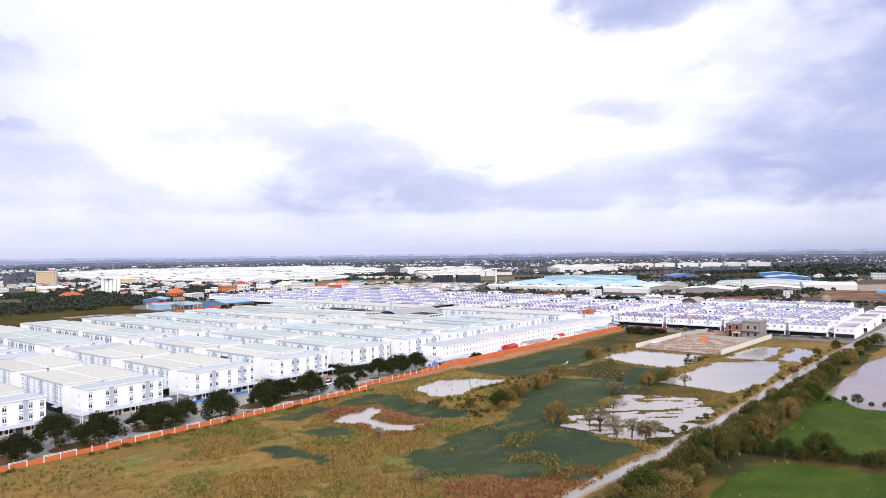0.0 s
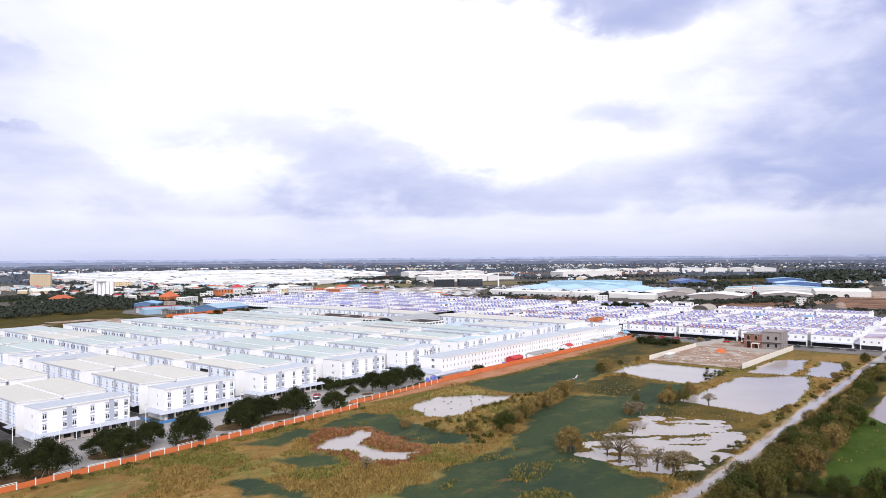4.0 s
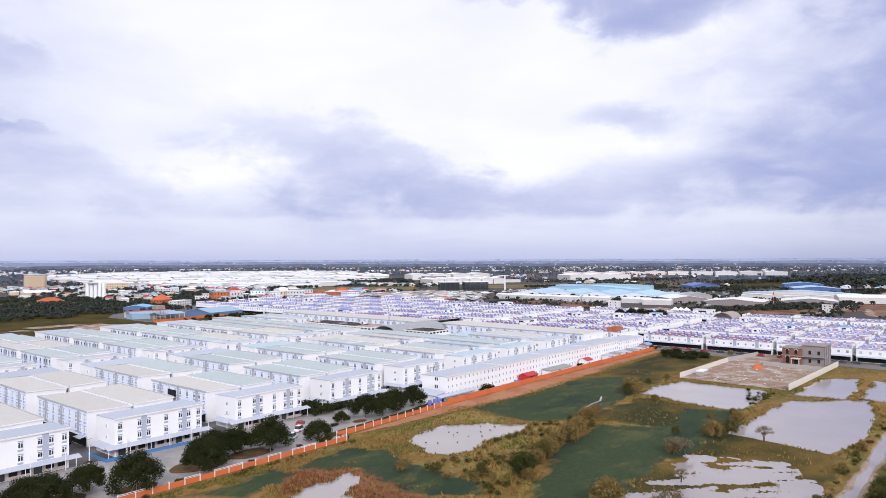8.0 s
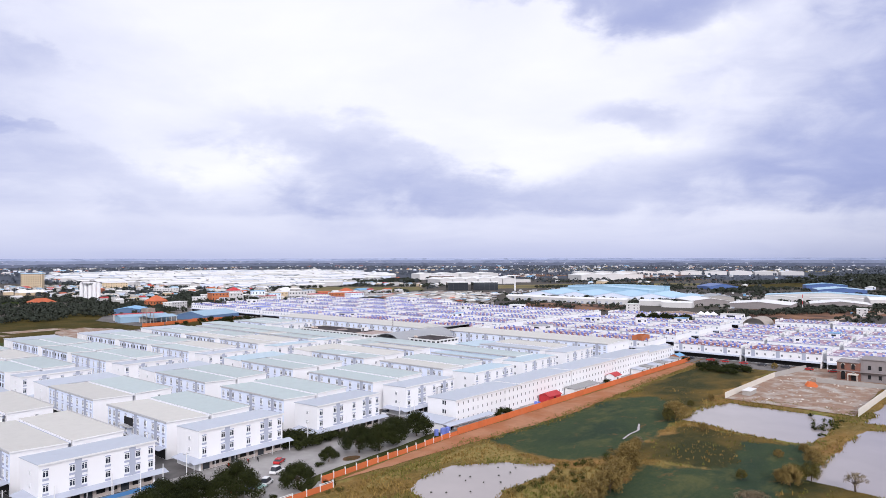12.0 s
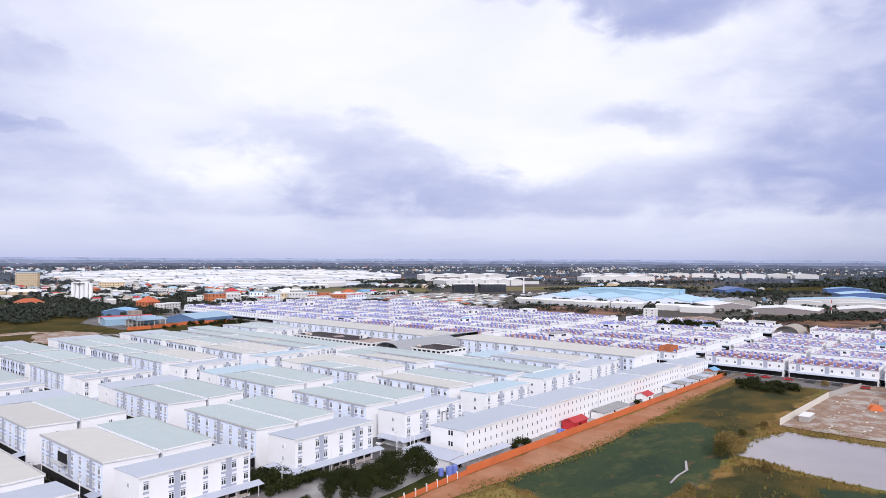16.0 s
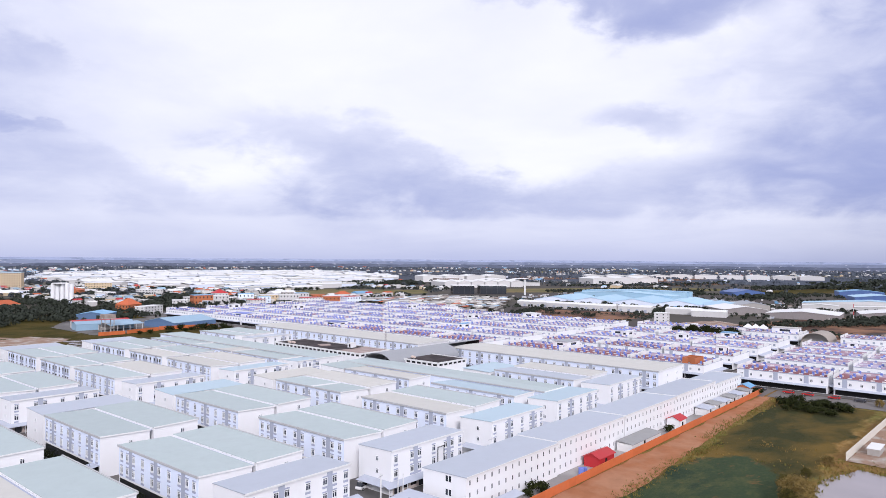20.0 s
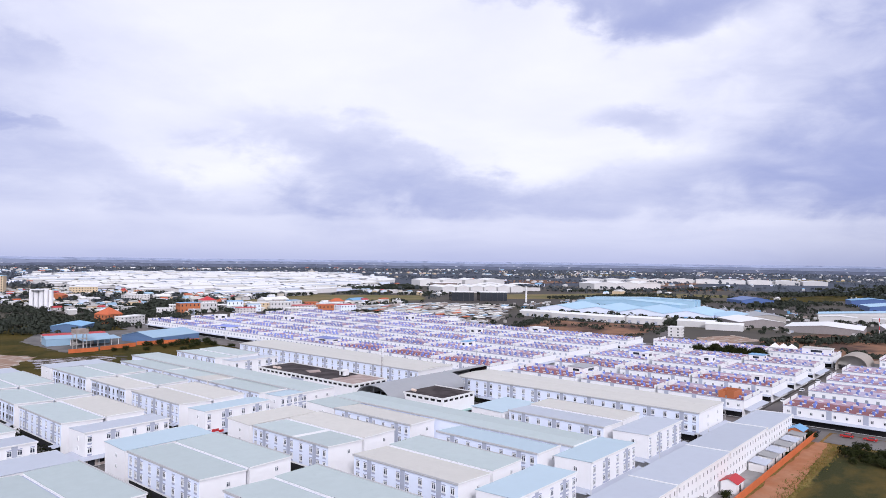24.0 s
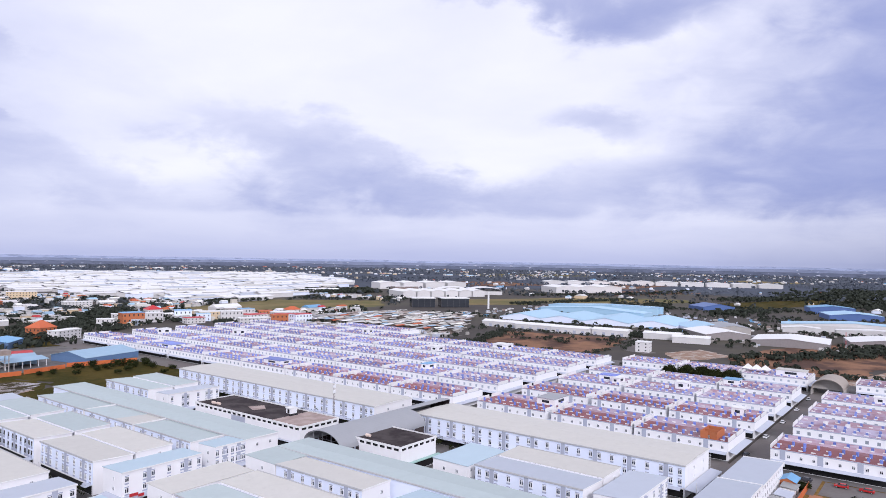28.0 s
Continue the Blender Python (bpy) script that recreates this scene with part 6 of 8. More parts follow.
for i, (x, y, r_) in enumerate(((34, 103, 8), (54, 101, 8), (79, 104, 8.5), (97, 99, 5), (116, 104, 8), (131, 103, 7), (176, 107, 3))):
    sheet("planting_bed", [(x + r_ * math.cos(q * math.tau / 18), y + 0.62 * r_ * math.sin(q * math.tau / 18)) for q in range(18)], 0.085, BED, "bed of bare earth and thin grass round street trees", 0.5, 140 + i, category="planting bed")
for i, (x, y, s) in enumerate(((586, 207, 0.95), (588, 197, 1.0), (587, 187, 1.0), (586, 179, 0.85), (588, 171, 1.05))):
    tree(ROAD_TREES[i % 4], x, y, s * 1.3, "rounded dark tree in the street between two terraces", "trees between the terraces")
HB = "dense olive-green bush in the hedge beside the ditch"
x = 62.0
while x < 420:
    for row in range(3 if x < 250 else 2):
        y = -35.4 - 0.02 * (x - 60) - row * 3.9 + RNG.uniform(-1.4, 1.4)
        if row and RNG.random() < (0.18 if x < 250 else 0.5):
            continue
        s = RNG.choice((0.5, 0.65, 0.8, 0.8, 0.95, 1.05, 1.25)) * (0.8 if row == 0 else 1.0)
        tree(HEDGE_TREES[RNG.choice((0, 1, 1, 2, 3, 3, 4))], x + RNG.uniform(-1.2, 1.2), y, s, HB, "hedge along the ditch", "hedge_tree")
    x += RNG.uniform(3.2, 5.4)
for k in range(20):
    f_ = k / 19
    tree(HEDGE_TREES[k % 3], 156 + 8 * f_ + RNG.uniform(-1.6, 1.6), -46 - 36 * f_, RNG.uniform(0.4, 0.85) if k != 9 else 1.35, "olive-green bush between two green fields", "cross hedge", "hedge_tree")
for k in range(12):
    tree(HEDGE_TREES[k % 3], 236 + 2.5 * RNG.uniform(-1, 1), -52 - 4.2 * k, RNG.uniform(0.3, 0.6), "olive-green bush at the field edge", "field edge bushes", "hedge_tree")
for x, y, s in ((162, 34.2, 1.15), (181.7, 38.6, 1.0), (190, 41, 0.9), (224.6, 49.1, 0.9), (230, 50.5, 0.75), (218, 46, 0.6), (278, 57, 1.25), (273, 57.4, 0.8), (286, 61.5, 0.7), (204, 13, 0.55), (230.5, 12, 0.6), (157, 43, 0.5), (154.4, -20.4, 0.8), (379, -30.8, 0.8), (346, -28, 0.7), (318, -28, 0.6), (290, -29, 0.55), (240, -27, 0.5), (215, -26.5, 0.5), (411, 60, 0.6), (168, 35.5, 0.6), (173, 36.5, 0.75), (177, 37.5, 0.9), (196.8, 40.6, 1.1), (202, 42.5, 0.95), (208, 43.6, 1.0), (216, 44.6, 1.15), (236, 52, 0.6), (160, 31, 0.6), (150, 52, 0.5), (146, 60, 0.55), (233, 9.5, 0.75), (236, 6.5, 0.8), (228.5, 9.5, 1.0), (251.6, 9.6, 0.8), (154.3, 7.4, 1.35), (226, 20, 0.45), (262, 14, 0.5), (252, 18, 0.45), (268, 44, 0.5), (316, 58, 0.5), (300, 60, 0.45)):
    tree(HEDGE_TREES[0 if s == 1.15 and x < 170 else 3 if s > 0.95 else RNG.choice((1, 3, 3, 3, 4))], x, y, s, "brown-green bush on the bank in the marsh", "marsh bushes", "marsh_bush")
for x, y, s in ((87, 3.7, 0.9), (153.6, -7, 1.7), (153, -11.8, 1.15), (152.8, -17.2, 1.2), (152.8, -21.4, 1.25), (234, -3.2, 1.0), (203.6, 12, 1.1), (110, 40, 0.7), (237, 52, 0.7), (206, 10, 1.0), (208, 12.5, 0.8), (160, -21, 0.9), (157, -2, 0.9), (182, 2, 0.7), (150, -14, 0.8)):
    tree(DRY_TREES[RNG.randrange(2)], x, y, s, "half-bare grey-brown shrub standing in the marsh", "bare marsh shrubs", "bare_shrub")


def bush(x, y, s, label, group, leafy=None):
    m_ = BUSHES[RNG.randrange(2) + (2 if leafy else 0)]
    b = thing("bush", label, "bush", (x, y, 0.0), RNG.uniform(0, 360), group, geo=m_)
    b.scale = (s, s, s * RNG.uniform(0.85, 1.15))
    return b


for x0, x1, y, s in ((168.8, 181, 131.5, 1.75), (168.8, 181, 135.5, 1.9), (173, 188, 125.5, 1.45)):
    for k in range(7):
        bush(x0 + (x1 - x0) * k / 6, y + RNG.uniform(-1.5, 1.5), s * RNG.uniform(0.8, 1.2), "dense dark shrub beside the end terrace", "shrubs by the terraces", True)
g = Geo()
rr = random.Random(17)
for xc in COLS + [XC, 331.8, 372.8]:
    for y0, y1 in ((146, 180), (191, 227), (271, 306), (312, 343), (349, 384)):
        y = y0 + 1.0
        while y < y1:
            if rr.random() < 0.8:
                r_ = rr.uniform(1.3, 2.4)
                leaf_cloud(g, (xc - 3.6 + rr.uniform(-1.2, 0.4), y, r_ * 1.25), r_, 130 if y0 < 250 else 50, 0.28 if y0 < 250 else 0.42, LEAF, rr, 1.0)
            y += rr.uniform(2.0, 4.6)
tagged(new("alley_shrubs", g.mesh("alley_shrubs")), "dark green shrubs and potted plants along the house fronts", "shrubs", kind="stuff")
g = Geo()
rr = random.Random(19)
for _ in range(330):
    x, y = rr.uniform(146, 232), rr.uniform(30, 58)
    if not inside(x, y, [(146, 30), (160, 31), (190, 40), (218, 44), (232, 50), (226, 56), (206, 58), (184, 58), (166, 56), (158, 62), (148, 56)]) or at_plan(wet, x, y) > -0.6 or noise.noise((x * 0.09, y * 0.09, 61.0)) < -0.25:
        continue
    r_ = rr.uniform(0.5, 1.5)
    leaf_cloud(g, (x, y, r_ * 0.6), r_, 110, 0.19, rr.choice((LEAF_H, LEAF_Y, LEAF_O, LEAF_O, LEAF_Y)), rr)
for _ in range(120):
    x, y = rr.uniform(283, 316), rr.uniform(12, 26)
    if noise.noise((x * 0.12, y * 0.12, 71.0)) < -0.05 or y > 13 + (x - 280) * 0.4:
        continue
    r_ = rr.uniform(0.4, 1.1)
    leaf_cloud(g, (x, y, r_ * 0.5 - 0.15), r_, 60, 0.2, rr.choice((LEAF_H, LEAF, LEAF_O)), rr)
for _ in range(12):
    x, y = rr.uniform(168, 198), rr.uniform(62, 76)
    if at_plan(wet, x, y) > 0.8:
        r_ = rr.uniform(0.15, 0.4)
        leaf_cloud(g, (x, y, r_ * 0.4 - 0.1), r_, 36, 0.10, LEAF, rr)
tagged(new("pond_scrub", g.mesh("pond_scrub")), "tangled yellow-green scrub on the banks of the ponds", "scrub", kind="stuff")
for x, y, s in ((244, 104.5, 1.5), (247, 105, 1.2), (242, 105.5, 1.0), (322, 104.4, 1.2), (376, 102.9, 0.9), (405, 103, 1.5), (408, 101.5, 1.1), (166, 108, 0.8), (157, 94.5, 0.9), (64.8, 94, 0.6), (107, 94.3, 0.6), (126, 95, 0.6), (143.5, 97, 0.6), (105, 95, 0.6), (218, 106.5, 0.7), (211, 124, 1.6), (247, 124, 1.4)):
    bush(x, y, s, "clipped green bush beside the wall", "bushes along the wall", True)
for k in range(24):
    bush(381 + RNG.uniform(0, 20), 68 + RNG.uniform(0, 23), RNG.uniform(0.9, 1.9), "dark scrub at the corner of the field", "scrub at the field corner", True)
for k in range(70):
    x = RNG.uniform(150, 400)
    bush(x, -23.5 - 0.024 * (x - 60) + RNG.uniform(-1.2, 1.6), RNG.uniform(0.3, 0.75), "low scrub between pond and ditch", "scrub by the ditch")
for k in range(44):
    x = RNG.uniform(30, 158)
    bush(x, 90.2 + RNG.uniform(-1.6, 0.8), RNG.uniform(0.25, 0.6), "low scrub outside the orange wall", "scrub along the wall")

# reeds and grass over the marsh
TUFT = leaf_material("reed_tufts", (0.125, 0.088, 0.024), (0.340, 0.220, 0.068))
TUFT_R = leaf_material("red_reed_tufts", (0.130, 0.048, 0.024), (0.255, 0.105, 0.046))
TUFT_W = leaf_material("weed_tufts", (0.026, 0.042, 0.018), (0.070, 0.080, 0.030))
TUFT_G = leaf_material("green_reed_tufts", (0.090, 0.092, 0.022), (0.220, 0.190, 0.048))
rr = random.Random(77)
g = Geo()


def tuft(x, y, z, s, mat):
    """A few blades that lean apart from one root."""
    for _k in range(3):
        a = rr.uniform(0, math.tau)
        u = Vector((math.cos(a), math.sin(a), 0)) * s * 0.22
        b_ = Vector((x + rr.uniform(-0.35, 0.35), y + rr.uniform(-0.35, 0.35), z - 0.03))
        t_ = Vector((-math.sin(a) * s * rr.uniform(0.5, 1.2), math.cos(a) * s * rr.uniform(0.5, 1.2), s * rr.uniform(0.8, 1.7)))
        g.poly([b_ - u, b_ + u, b_ + u * 0.8 + t_ * 0.6, b_ + t_, b_ - u * 0.8 + t_ * 0.6], mat)


for _ in range(92000):
    x, y = rr.uniform(16, 330) if rr.random() < 0.75 else rr.uniform(50, 130), rr.uniform(-28 if x > 60 else -110, 91)
    if rr.random() < (74 - x) / 60 or at_plan(wet, x, y) > -0.4 or x > 200 and rr.random() < 0.45:
        continue
    dens = noise.noise((x * 0.045, y * 0.045, 8.0)) + 0.45 * noise.noise((x * 0.2, y * 0.2, 2.0))
    weed, red, reed = (at_plan(q, x, y) for q in COVER_A)
    if weed > 0.5 and (x > 150 or noise.noise((x * 0.07, y * 0.09, 91.0)) < 0.12) or dens < -0.16 and max(red, reed) < 0.6:
        continue
    if at_plan(COVER_B[0], x, y) > 0.6 and rr.random() < 0.75:
        continue
    green = noise.noise((x * 0.05, y * 0.05, 33.0)) > 0.12
    m_ = TUFT_R if red > 0.55 and rr.random() < 0.7 else rr.choice((TUFT_W, TUFT_G, TUFT_G, TUFT)) if weed > 0.5 else TUFT_G if green else TUFT
    tuft(x, y, at_plan(GZ, x, y), rr.uniform(0.22, 0.48) * (1.0 + 0.7 * max(dens, 0)) * (1.15 if reed > 0.55 else 1.0), m_)
for k in range(2600):
    # thin grass creeping over the bare earth
    x = rr.uniform(165, 402)
    tuft(x, 92.0 + 3.0 * noise.noise((x * 0.03, 1.0, 2.0)) - 1.5 + rr.gauss(0, 1.4) + (2.5 if x > 320 else -1.5 if x > 215 else 1.0), 0.06, rr.uniform(0.15, 0.4), rr.choice((TUFT, TUFT_G, TUFT_G)))
# fringe of reeds along the water's edge
for pts, kind, jag in PONDS[:6]:
    for x, y in ring_outline(pts, 1.6, 40, 0.4):
        for _q in range(3):
            px, py = x + rr.gauss(0, 1.2), y + rr.gauss(0, 1.2)
            if -1.6 < at_plan(wet, px, py) < 0.25 and noise.noise((px * 0.12, py * 0.12, 50.0)) > -0.2:
                tuft(px, py, max(at_plan(GZ, px, py), -0.2), rr.uniform(0.25, 0.55), rr.choice((TUFT, TUFT_G, TUFT_G)))
tagged(new("reeds", g.mesh("reeds")), "rough yellow, green and rusty reeds over the marsh", "reeds", kind="stuff")

# ---- vehicles, poles ----


def car(x, y, turn, paint, label, z=0.07, van=False):
    c = thing("van" if van else "car", label, "car", (x, y, z), turn, "parked cars")
    h = 1.95 if van else 1.45
    g = Geo().along_y([(-2.1, 0.35), (2.1, 0.35), (2.15, 0.75), (1.2, 0.95), (-2.0, 0.95), (-2.15, 0.7)], -0.85, 0.85, paint)
    part("body", g, c)
    part("cabin", Geo().hexa([(-1.7, -0.8, 0.95), (1.1, -0.8, 0.95), (1.1, 0.8, 0.95), (-1.7, 0.8, 0.95), (-1.4, -0.65, h - 0.06), (0.4, -0.65, h - 0.06), (0.4, 0.65, h - 0.06), (-1.4, 0.65, h - 0.06)], GLASS), c)
    part("roof", Geo().box(-1.42, 0.42, -0.67, 0.67, h - 0.06, h, paint), c)
    for px in (-1.35, 1.35):
        for py in (-0.86, 0.86):
            w_ = part("wheel", Geo().tube((px, py - 0.1, 0.32), (px, py + 0.1, 0.32), 0.32, 0.32, TYRE, 12), c)
            part("rim", Geo().tube((px, py - 0.11, 0.32), (px, py + 0.11, 0.32), 0.18, 0.18, STEEL, 10), w_)
    return c


car(219.6, 137.2, 15, CARW, "white car parked under a shop canopy", van=True)
car(155.0, 112.0, 20, CARW, "white pick-up parked by the trees", van=True)
car(160.5, 118.5, 30, CARR, "red car parked by the end terrace")
car(412.0, 122.0, 88, CARW, "white car on the road past the long block")
car(407.5, 112.0, 92, CARW, "white van parked past the workshop row", van=True)
for k in range(14):
    car(421.5 - 4.5, 104 - 9.5 * k + RNG.uniform(-2, 2), 90 + RNG.uniform(-6, 6), RNG.choice((CARW, CARD, CARD, CARR)), "car parked before the terrace row")
for k in range(5):
    car(436 + 34 * k, 127.0, RNG.uniform(-4, 4), RNG.choice((CARW, CARD)), "car parked on the gate road")


def pole(x, y, h, label, arm=True):
    p = thing("utility_pole", label, "pole", (x, y, 0.06), RNG.uniform(0, 40), "utility poles")
    part("shaft", Geo().tube((0, 0, 0), (0, 0, h), 0.14, 0.09, CAP, 8), p)
    if arm:
        part("crossarm", Geo().box(-0.9, 0.9, -0.05, 0.05, h - 0.6, h - 0.48, STEEL), p)
        for d in (-0.8, 0, 0.8):
            part("insulator", Geo().tube((d, 0, h - 0.48), (d, 0, h - 0.25), 0.05, 0.05, CAP, 6), p)


for x, y in ((214, 125.5), (217.5, 122), (219, 125), (60, 126), (98, 127), (137, 124), (176, 126), (255, 126), (289, 126.5), (330, 126), (368, 125), (403, 131), (101, 150), (140, 150)):
    pole(x, y, 7.2, "pale concrete utility pole with crossarm")
for x, y in ((65, 125), (72, 126), (126, 125), (132, 126)):
    pole(x, y, 5.0, "thin pale lamp pole by the shops", False)


# ---- small things about the fronts ----


def motorbike(x, y, turn, paint, label):
    m_ = thing("motorbike", label, "motorbike", (x, y, 0.09), turn, "parked motorbikes")
    for px in (-0.62, 0.62):
        part("wheel", Geo().tube((px, -0.05, 0.28), (px, 0.05, 0.28), 0.28, 0.28, TYRE, 12), m_)
    part("body", Geo().hexa([(-0.5, -0.14, 0.35), (0.45, -0.14, 0.3), (0.45, 0.14, 0.3), (-0.5, 0.14, 0.35), (-0.6, -0.12, 0.72), (0.2, -0.12, 0.62), (0.2, 0.12, 0.62), (-0.6, 0.12, 0.72)], paint), m_)
    part("seat", Geo().box(-0.6, 0.15, -0.13, 0.13, 0.73, 0.83, TYRE), m_)
    part("shield", Geo().hexa([(0.4, -0.2, 0.35), (0.5, -0.2, 0.35), (0.5, 0.2, 0.35), (0.4, 0.2, 0.35), (0.3, -0.2, 0.95), (0.38, -0.2, 0.95), (0.38, 0.2, 0.95), (0.3, 0.2, 0.95)], paint), m_)
    part("handlebar", Geo().box(0.3, 0.36, -0.34, 0.34, 0.98, 1.04, STEEL), m_)


for k, (x, y) in enumerate(((150, 125.6), (151.3, 125.3), (153, 125.8), (155.4, 125.2), (158, 124.6), (162, 129.8), (163.4, 130.3), (89, 110), (90.4, 110.4), (101, 112), (121, 104), (123, 105), (136, 106), (138.4, 105.5), (66, 113), (68, 113.5))):
    motorbike(x, y, RNG.uniform(40, 130), (CARR, CARD, TANK)[k % 3], "small motorbike parked before the shops")
for x, y, w, d, m_ in ((138.5, 101.5, 3.2, 2.2, TANK), (142.0, 100.8, 2.6, 1.8, TEAL), (136.0, 102.8, 1.8, 2.0, CARR)):
    st = thing("street_stall", "low stall under a coloured plastic sheet", "stall", (x, y, 0.09), RNG.uniform(-20, 20), "street stalls")
    part("sheet", Geo().hexa([(0, 0, 1.7), (w, 0, 1.7), (w, d, 2.0), (0, d, 2.0), (0, 0, 1.75), (w, 0, 1.75), (w, d, 2.05), (0, d, 2.05)], m_), st)
    part("table", Geo().box(0.3, w - 0.3, 0.3, d - 0.3, 0, 0.8, BLOCK), st)
    for px in (0.05, w - 0.1):
        part("post", Geo().box(px, px + 0.05, 0.05, 0.1, 0, 1.7, STEEL), st)
car(163.6, 131.6, 70, CARW, "white car parked by the shrubs")
car(148.0, 106.5, 30, CARW, "white pick-up under the street trees", van=True)
car(140.5, 105.0, 10, CARD, "dark car under the street trees")

rs = thing("shop_sign", "red shop sign on legs above a canopy", "sign", (259.4, 251.0, 3.1))
part("board", Geo().box(0, 2.6, -0.08, 0.08, 0.7, 1.6, REDROOF), rs)
part("board", Geo().box(2.7, 4.4, -0.08, 0.08, 0.2, 1.0, REDROOF), rs)
for px in (0.2, 2.3, 3.6):
    part("leg", Geo().box(px, px + 0.08, -0.04, 0.04, -0.5, 0.75, STEEL), rs)

# dark steel balcony on one front, and an empty black sign frame
bal = thing("balcony", "dark steel balcony hung on a pale front", "balcony", (142.4, 163.0, 6.0))
part("slab", Geo().box(-1.6, 0, 0, 6.2, 0, 0.15, TRIM), bal)
part("opening", Geo().box(-0.16, -0.1, 0.4, 5.8, 0.15, 2.5, BLACK), bal)
part("rail", Geo().box(-1.6, -1.54, 0, 6.2, 0.95, 1.02, FRAME), bal)
for k in range(11):
    part("baluster", Geo().box(-1.59, -1.55, 0.1 + k * 0.6, 0.14 + k * 0.6, 0.15, 0.95, FRAME), bal)
sf = thing("sign_frame", "empty black steel sign frame standing before a front", "sign frame", (235.4, 127.4, 0.06))
for px in (0.0, 2.3):
    part("post", Geo().box(px, px + 0.16, 0, 0.16, 0, 8.4, BLACK), sf)
part("crossbar", Geo().box(0.16, 2.3, 0.01, 0.15, 8.24, 8.4, BLACK), sf)
for x, y in ((217.6, 129.0), (222.6, 128.9), (193.0, 128.4), (178.6, 146.0), (84, 127.0), (92, 126.5), (108, 127.2), (120, 126.4)):
    pole(x, y, 5.4, "thin pale lamp pole by the shops", False)

# ---- the town and the plain beyond ----


def house(x, y, w, d, h, wall, roof, label, turn=0.0, hip=True, rise=None, group="town houses", name="house", floors=2):
    b = thing(name, label, "house", (x, y, 0.0), turn, group)
    part("wall", Geo().box(-w / 2, w / 2, -d / 2, d / 2, 0, h, wall), b)
    rise = rise if rise is not None else 0.28 * min(w, d)
    e = 0.5
    if hip:
        k = min(w, d) / 2 * 0.9
        g = Geo()
        a, b1, c, d1 = (-w / 2 - e, -d / 2 - e, h), (w / 2 + e, -d / 2 - e, h), (w / 2 + e, d / 2 + e, h), (-w / 2 - e, d / 2 + e, h)
        r0, r1 = ((-w / 2 + k, 0, h + rise), (w / 2 - k, 0, h + rise)) if w > d else ((0, -d / 2 + k, h + rise), (0, d / 2 - k, h + rise))
        if w > d:
            g.poly([a, b1, r1, r0], roof).poly([b1, c, r1], roof).poly([c, d1, r0, r1], roof).poly([d1, a, r0], roof)
        else:
            g.poly([a, b1, r0], roof).poly([b1, c, r1, r0], roof).poly([c, d1, r1], roof).poly([d1, a, r0, r1], roof)
        g.poly([d1, c, b1, a], roof)
        part("roof", g, b)
    else:
        part("roof", Geo().box(-w / 2 - 0.3, w / 2 + 0.3, -d / 2 - 0.3, d / 2 + 0.3, h, h + 0.35, roof), b)
    for f in range(floors):
        z = h * (f + 0.35) / floors
        for k in range(max(2, int(d / 4))):
            yy = -d / 2 + d * (k + 0.5) / max(2, int(d / 4))
            part("window", Geo().box(-w / 2 - 0.05, -w / 2 - 0.004, yy - 0.6, yy + 0.6, z, z + h / floors * 0.4, GLASS), b)
        for k in range(max(2, int(w / 4))):
            xx = -w / 2 + w * (k + 0.5) / max(2, int(w / 4))
            part("window", Geo().box(xx - 0.6, xx + 0.6, -d / 2 - 0.05, -d / 2 - 0.004, z, z + h / floors * 0.4, GLASS), b)
    return b


BARNS = []


def barn(x, y, w, d, h, rise, wall, roof, label, turn=0.0, name="warehouse", bays=1, group="warehouses", along="y"):
    """A shed with one or more gabled roofs side by side; the ridges run along d (y)."""
    b = thing(name, label, "warehouse", (x, y, 0.0), turn, group)
    BARNS.append((x, y, w, d, radians(turn)))
    part("wall", Geo().box(0, w, 0, d, 0, h, wall), b)
    s = w / bays
    for k in range(bays):
        x0, x1 = k * s, (k + 1) * s
        xm = (x0 + x1) / 2
        part("gable", Geo().along_y([(x0 + 0.02, h), (x1 - 0.02, h), (xm, h + rise - 0.1)], 0.02, d - 0.02, wall), b)
        part("roof_sheet", Geo().along_y([(x0 - 0.2, h - 0.05), (xm, h + rise), (x1 + 0.2, h - 0.05), (x1 + 0.2, h + 0.15), (xm, h + rise + 0.2), (x0 - 0.2, h + 0.15)], -0.5, d + 0.5, roof), b)
    return b


# sheds and houses just beyond the estate
barn(318, 568, 17, 40, 4.6, 1.6, SHEDR, SHEDR, "low blue-walled shed with pale blue roof", -100, "shed", group="sheds beyond the estate")
barn(322, 581, 12, 40, 5.0, 1.0, TOWNW, REDROOF, "low shed with red edging on its roof", -100, "shed", group="sheds beyond the estate")
barn(350, 642, 24, 30, 5.0, 2.0, SHEDW, BLUEROOF, "shed with strong blue roof", -40, "shed", group="sheds beyond the estate")
op = thing("open_shed", "open shed on posts with pale blue roof", "shed", (330, 528, 0), 9, "sheds beyond the estate")
part("roof_sheet", Geo().along_x([(-0.6, 4.4), (8, 6.0), (16.6, 4.4), (16.6, 4.55), (8, 6.15), (-0.6, 4.55)], -0.8, 27, SHEDR), op)
part("wall", Geo().box(0, 26, 15.6, 15.9, 0, 4.3, BLOCK), op)
for k in range(6):
    for y in (0.1, 15.2):
        part("post", Geo().box(k * 5.1, k * 5.1 + 0.3, y, y + 0.3, 0, 4.5 if y < 1 else 4.4, CAP), op)
barn(366, 551, 34, 42, 4.0, 3.4, SHEDW, SHEDR, "broad shed with shade-darkened blue walls and pale blue roof", -77, "shed", group="sheds beyond the estate")
fr = thing("water_tower", "bare concrete tower frame with a beige tank on top", "tower", (323, 522, 0))
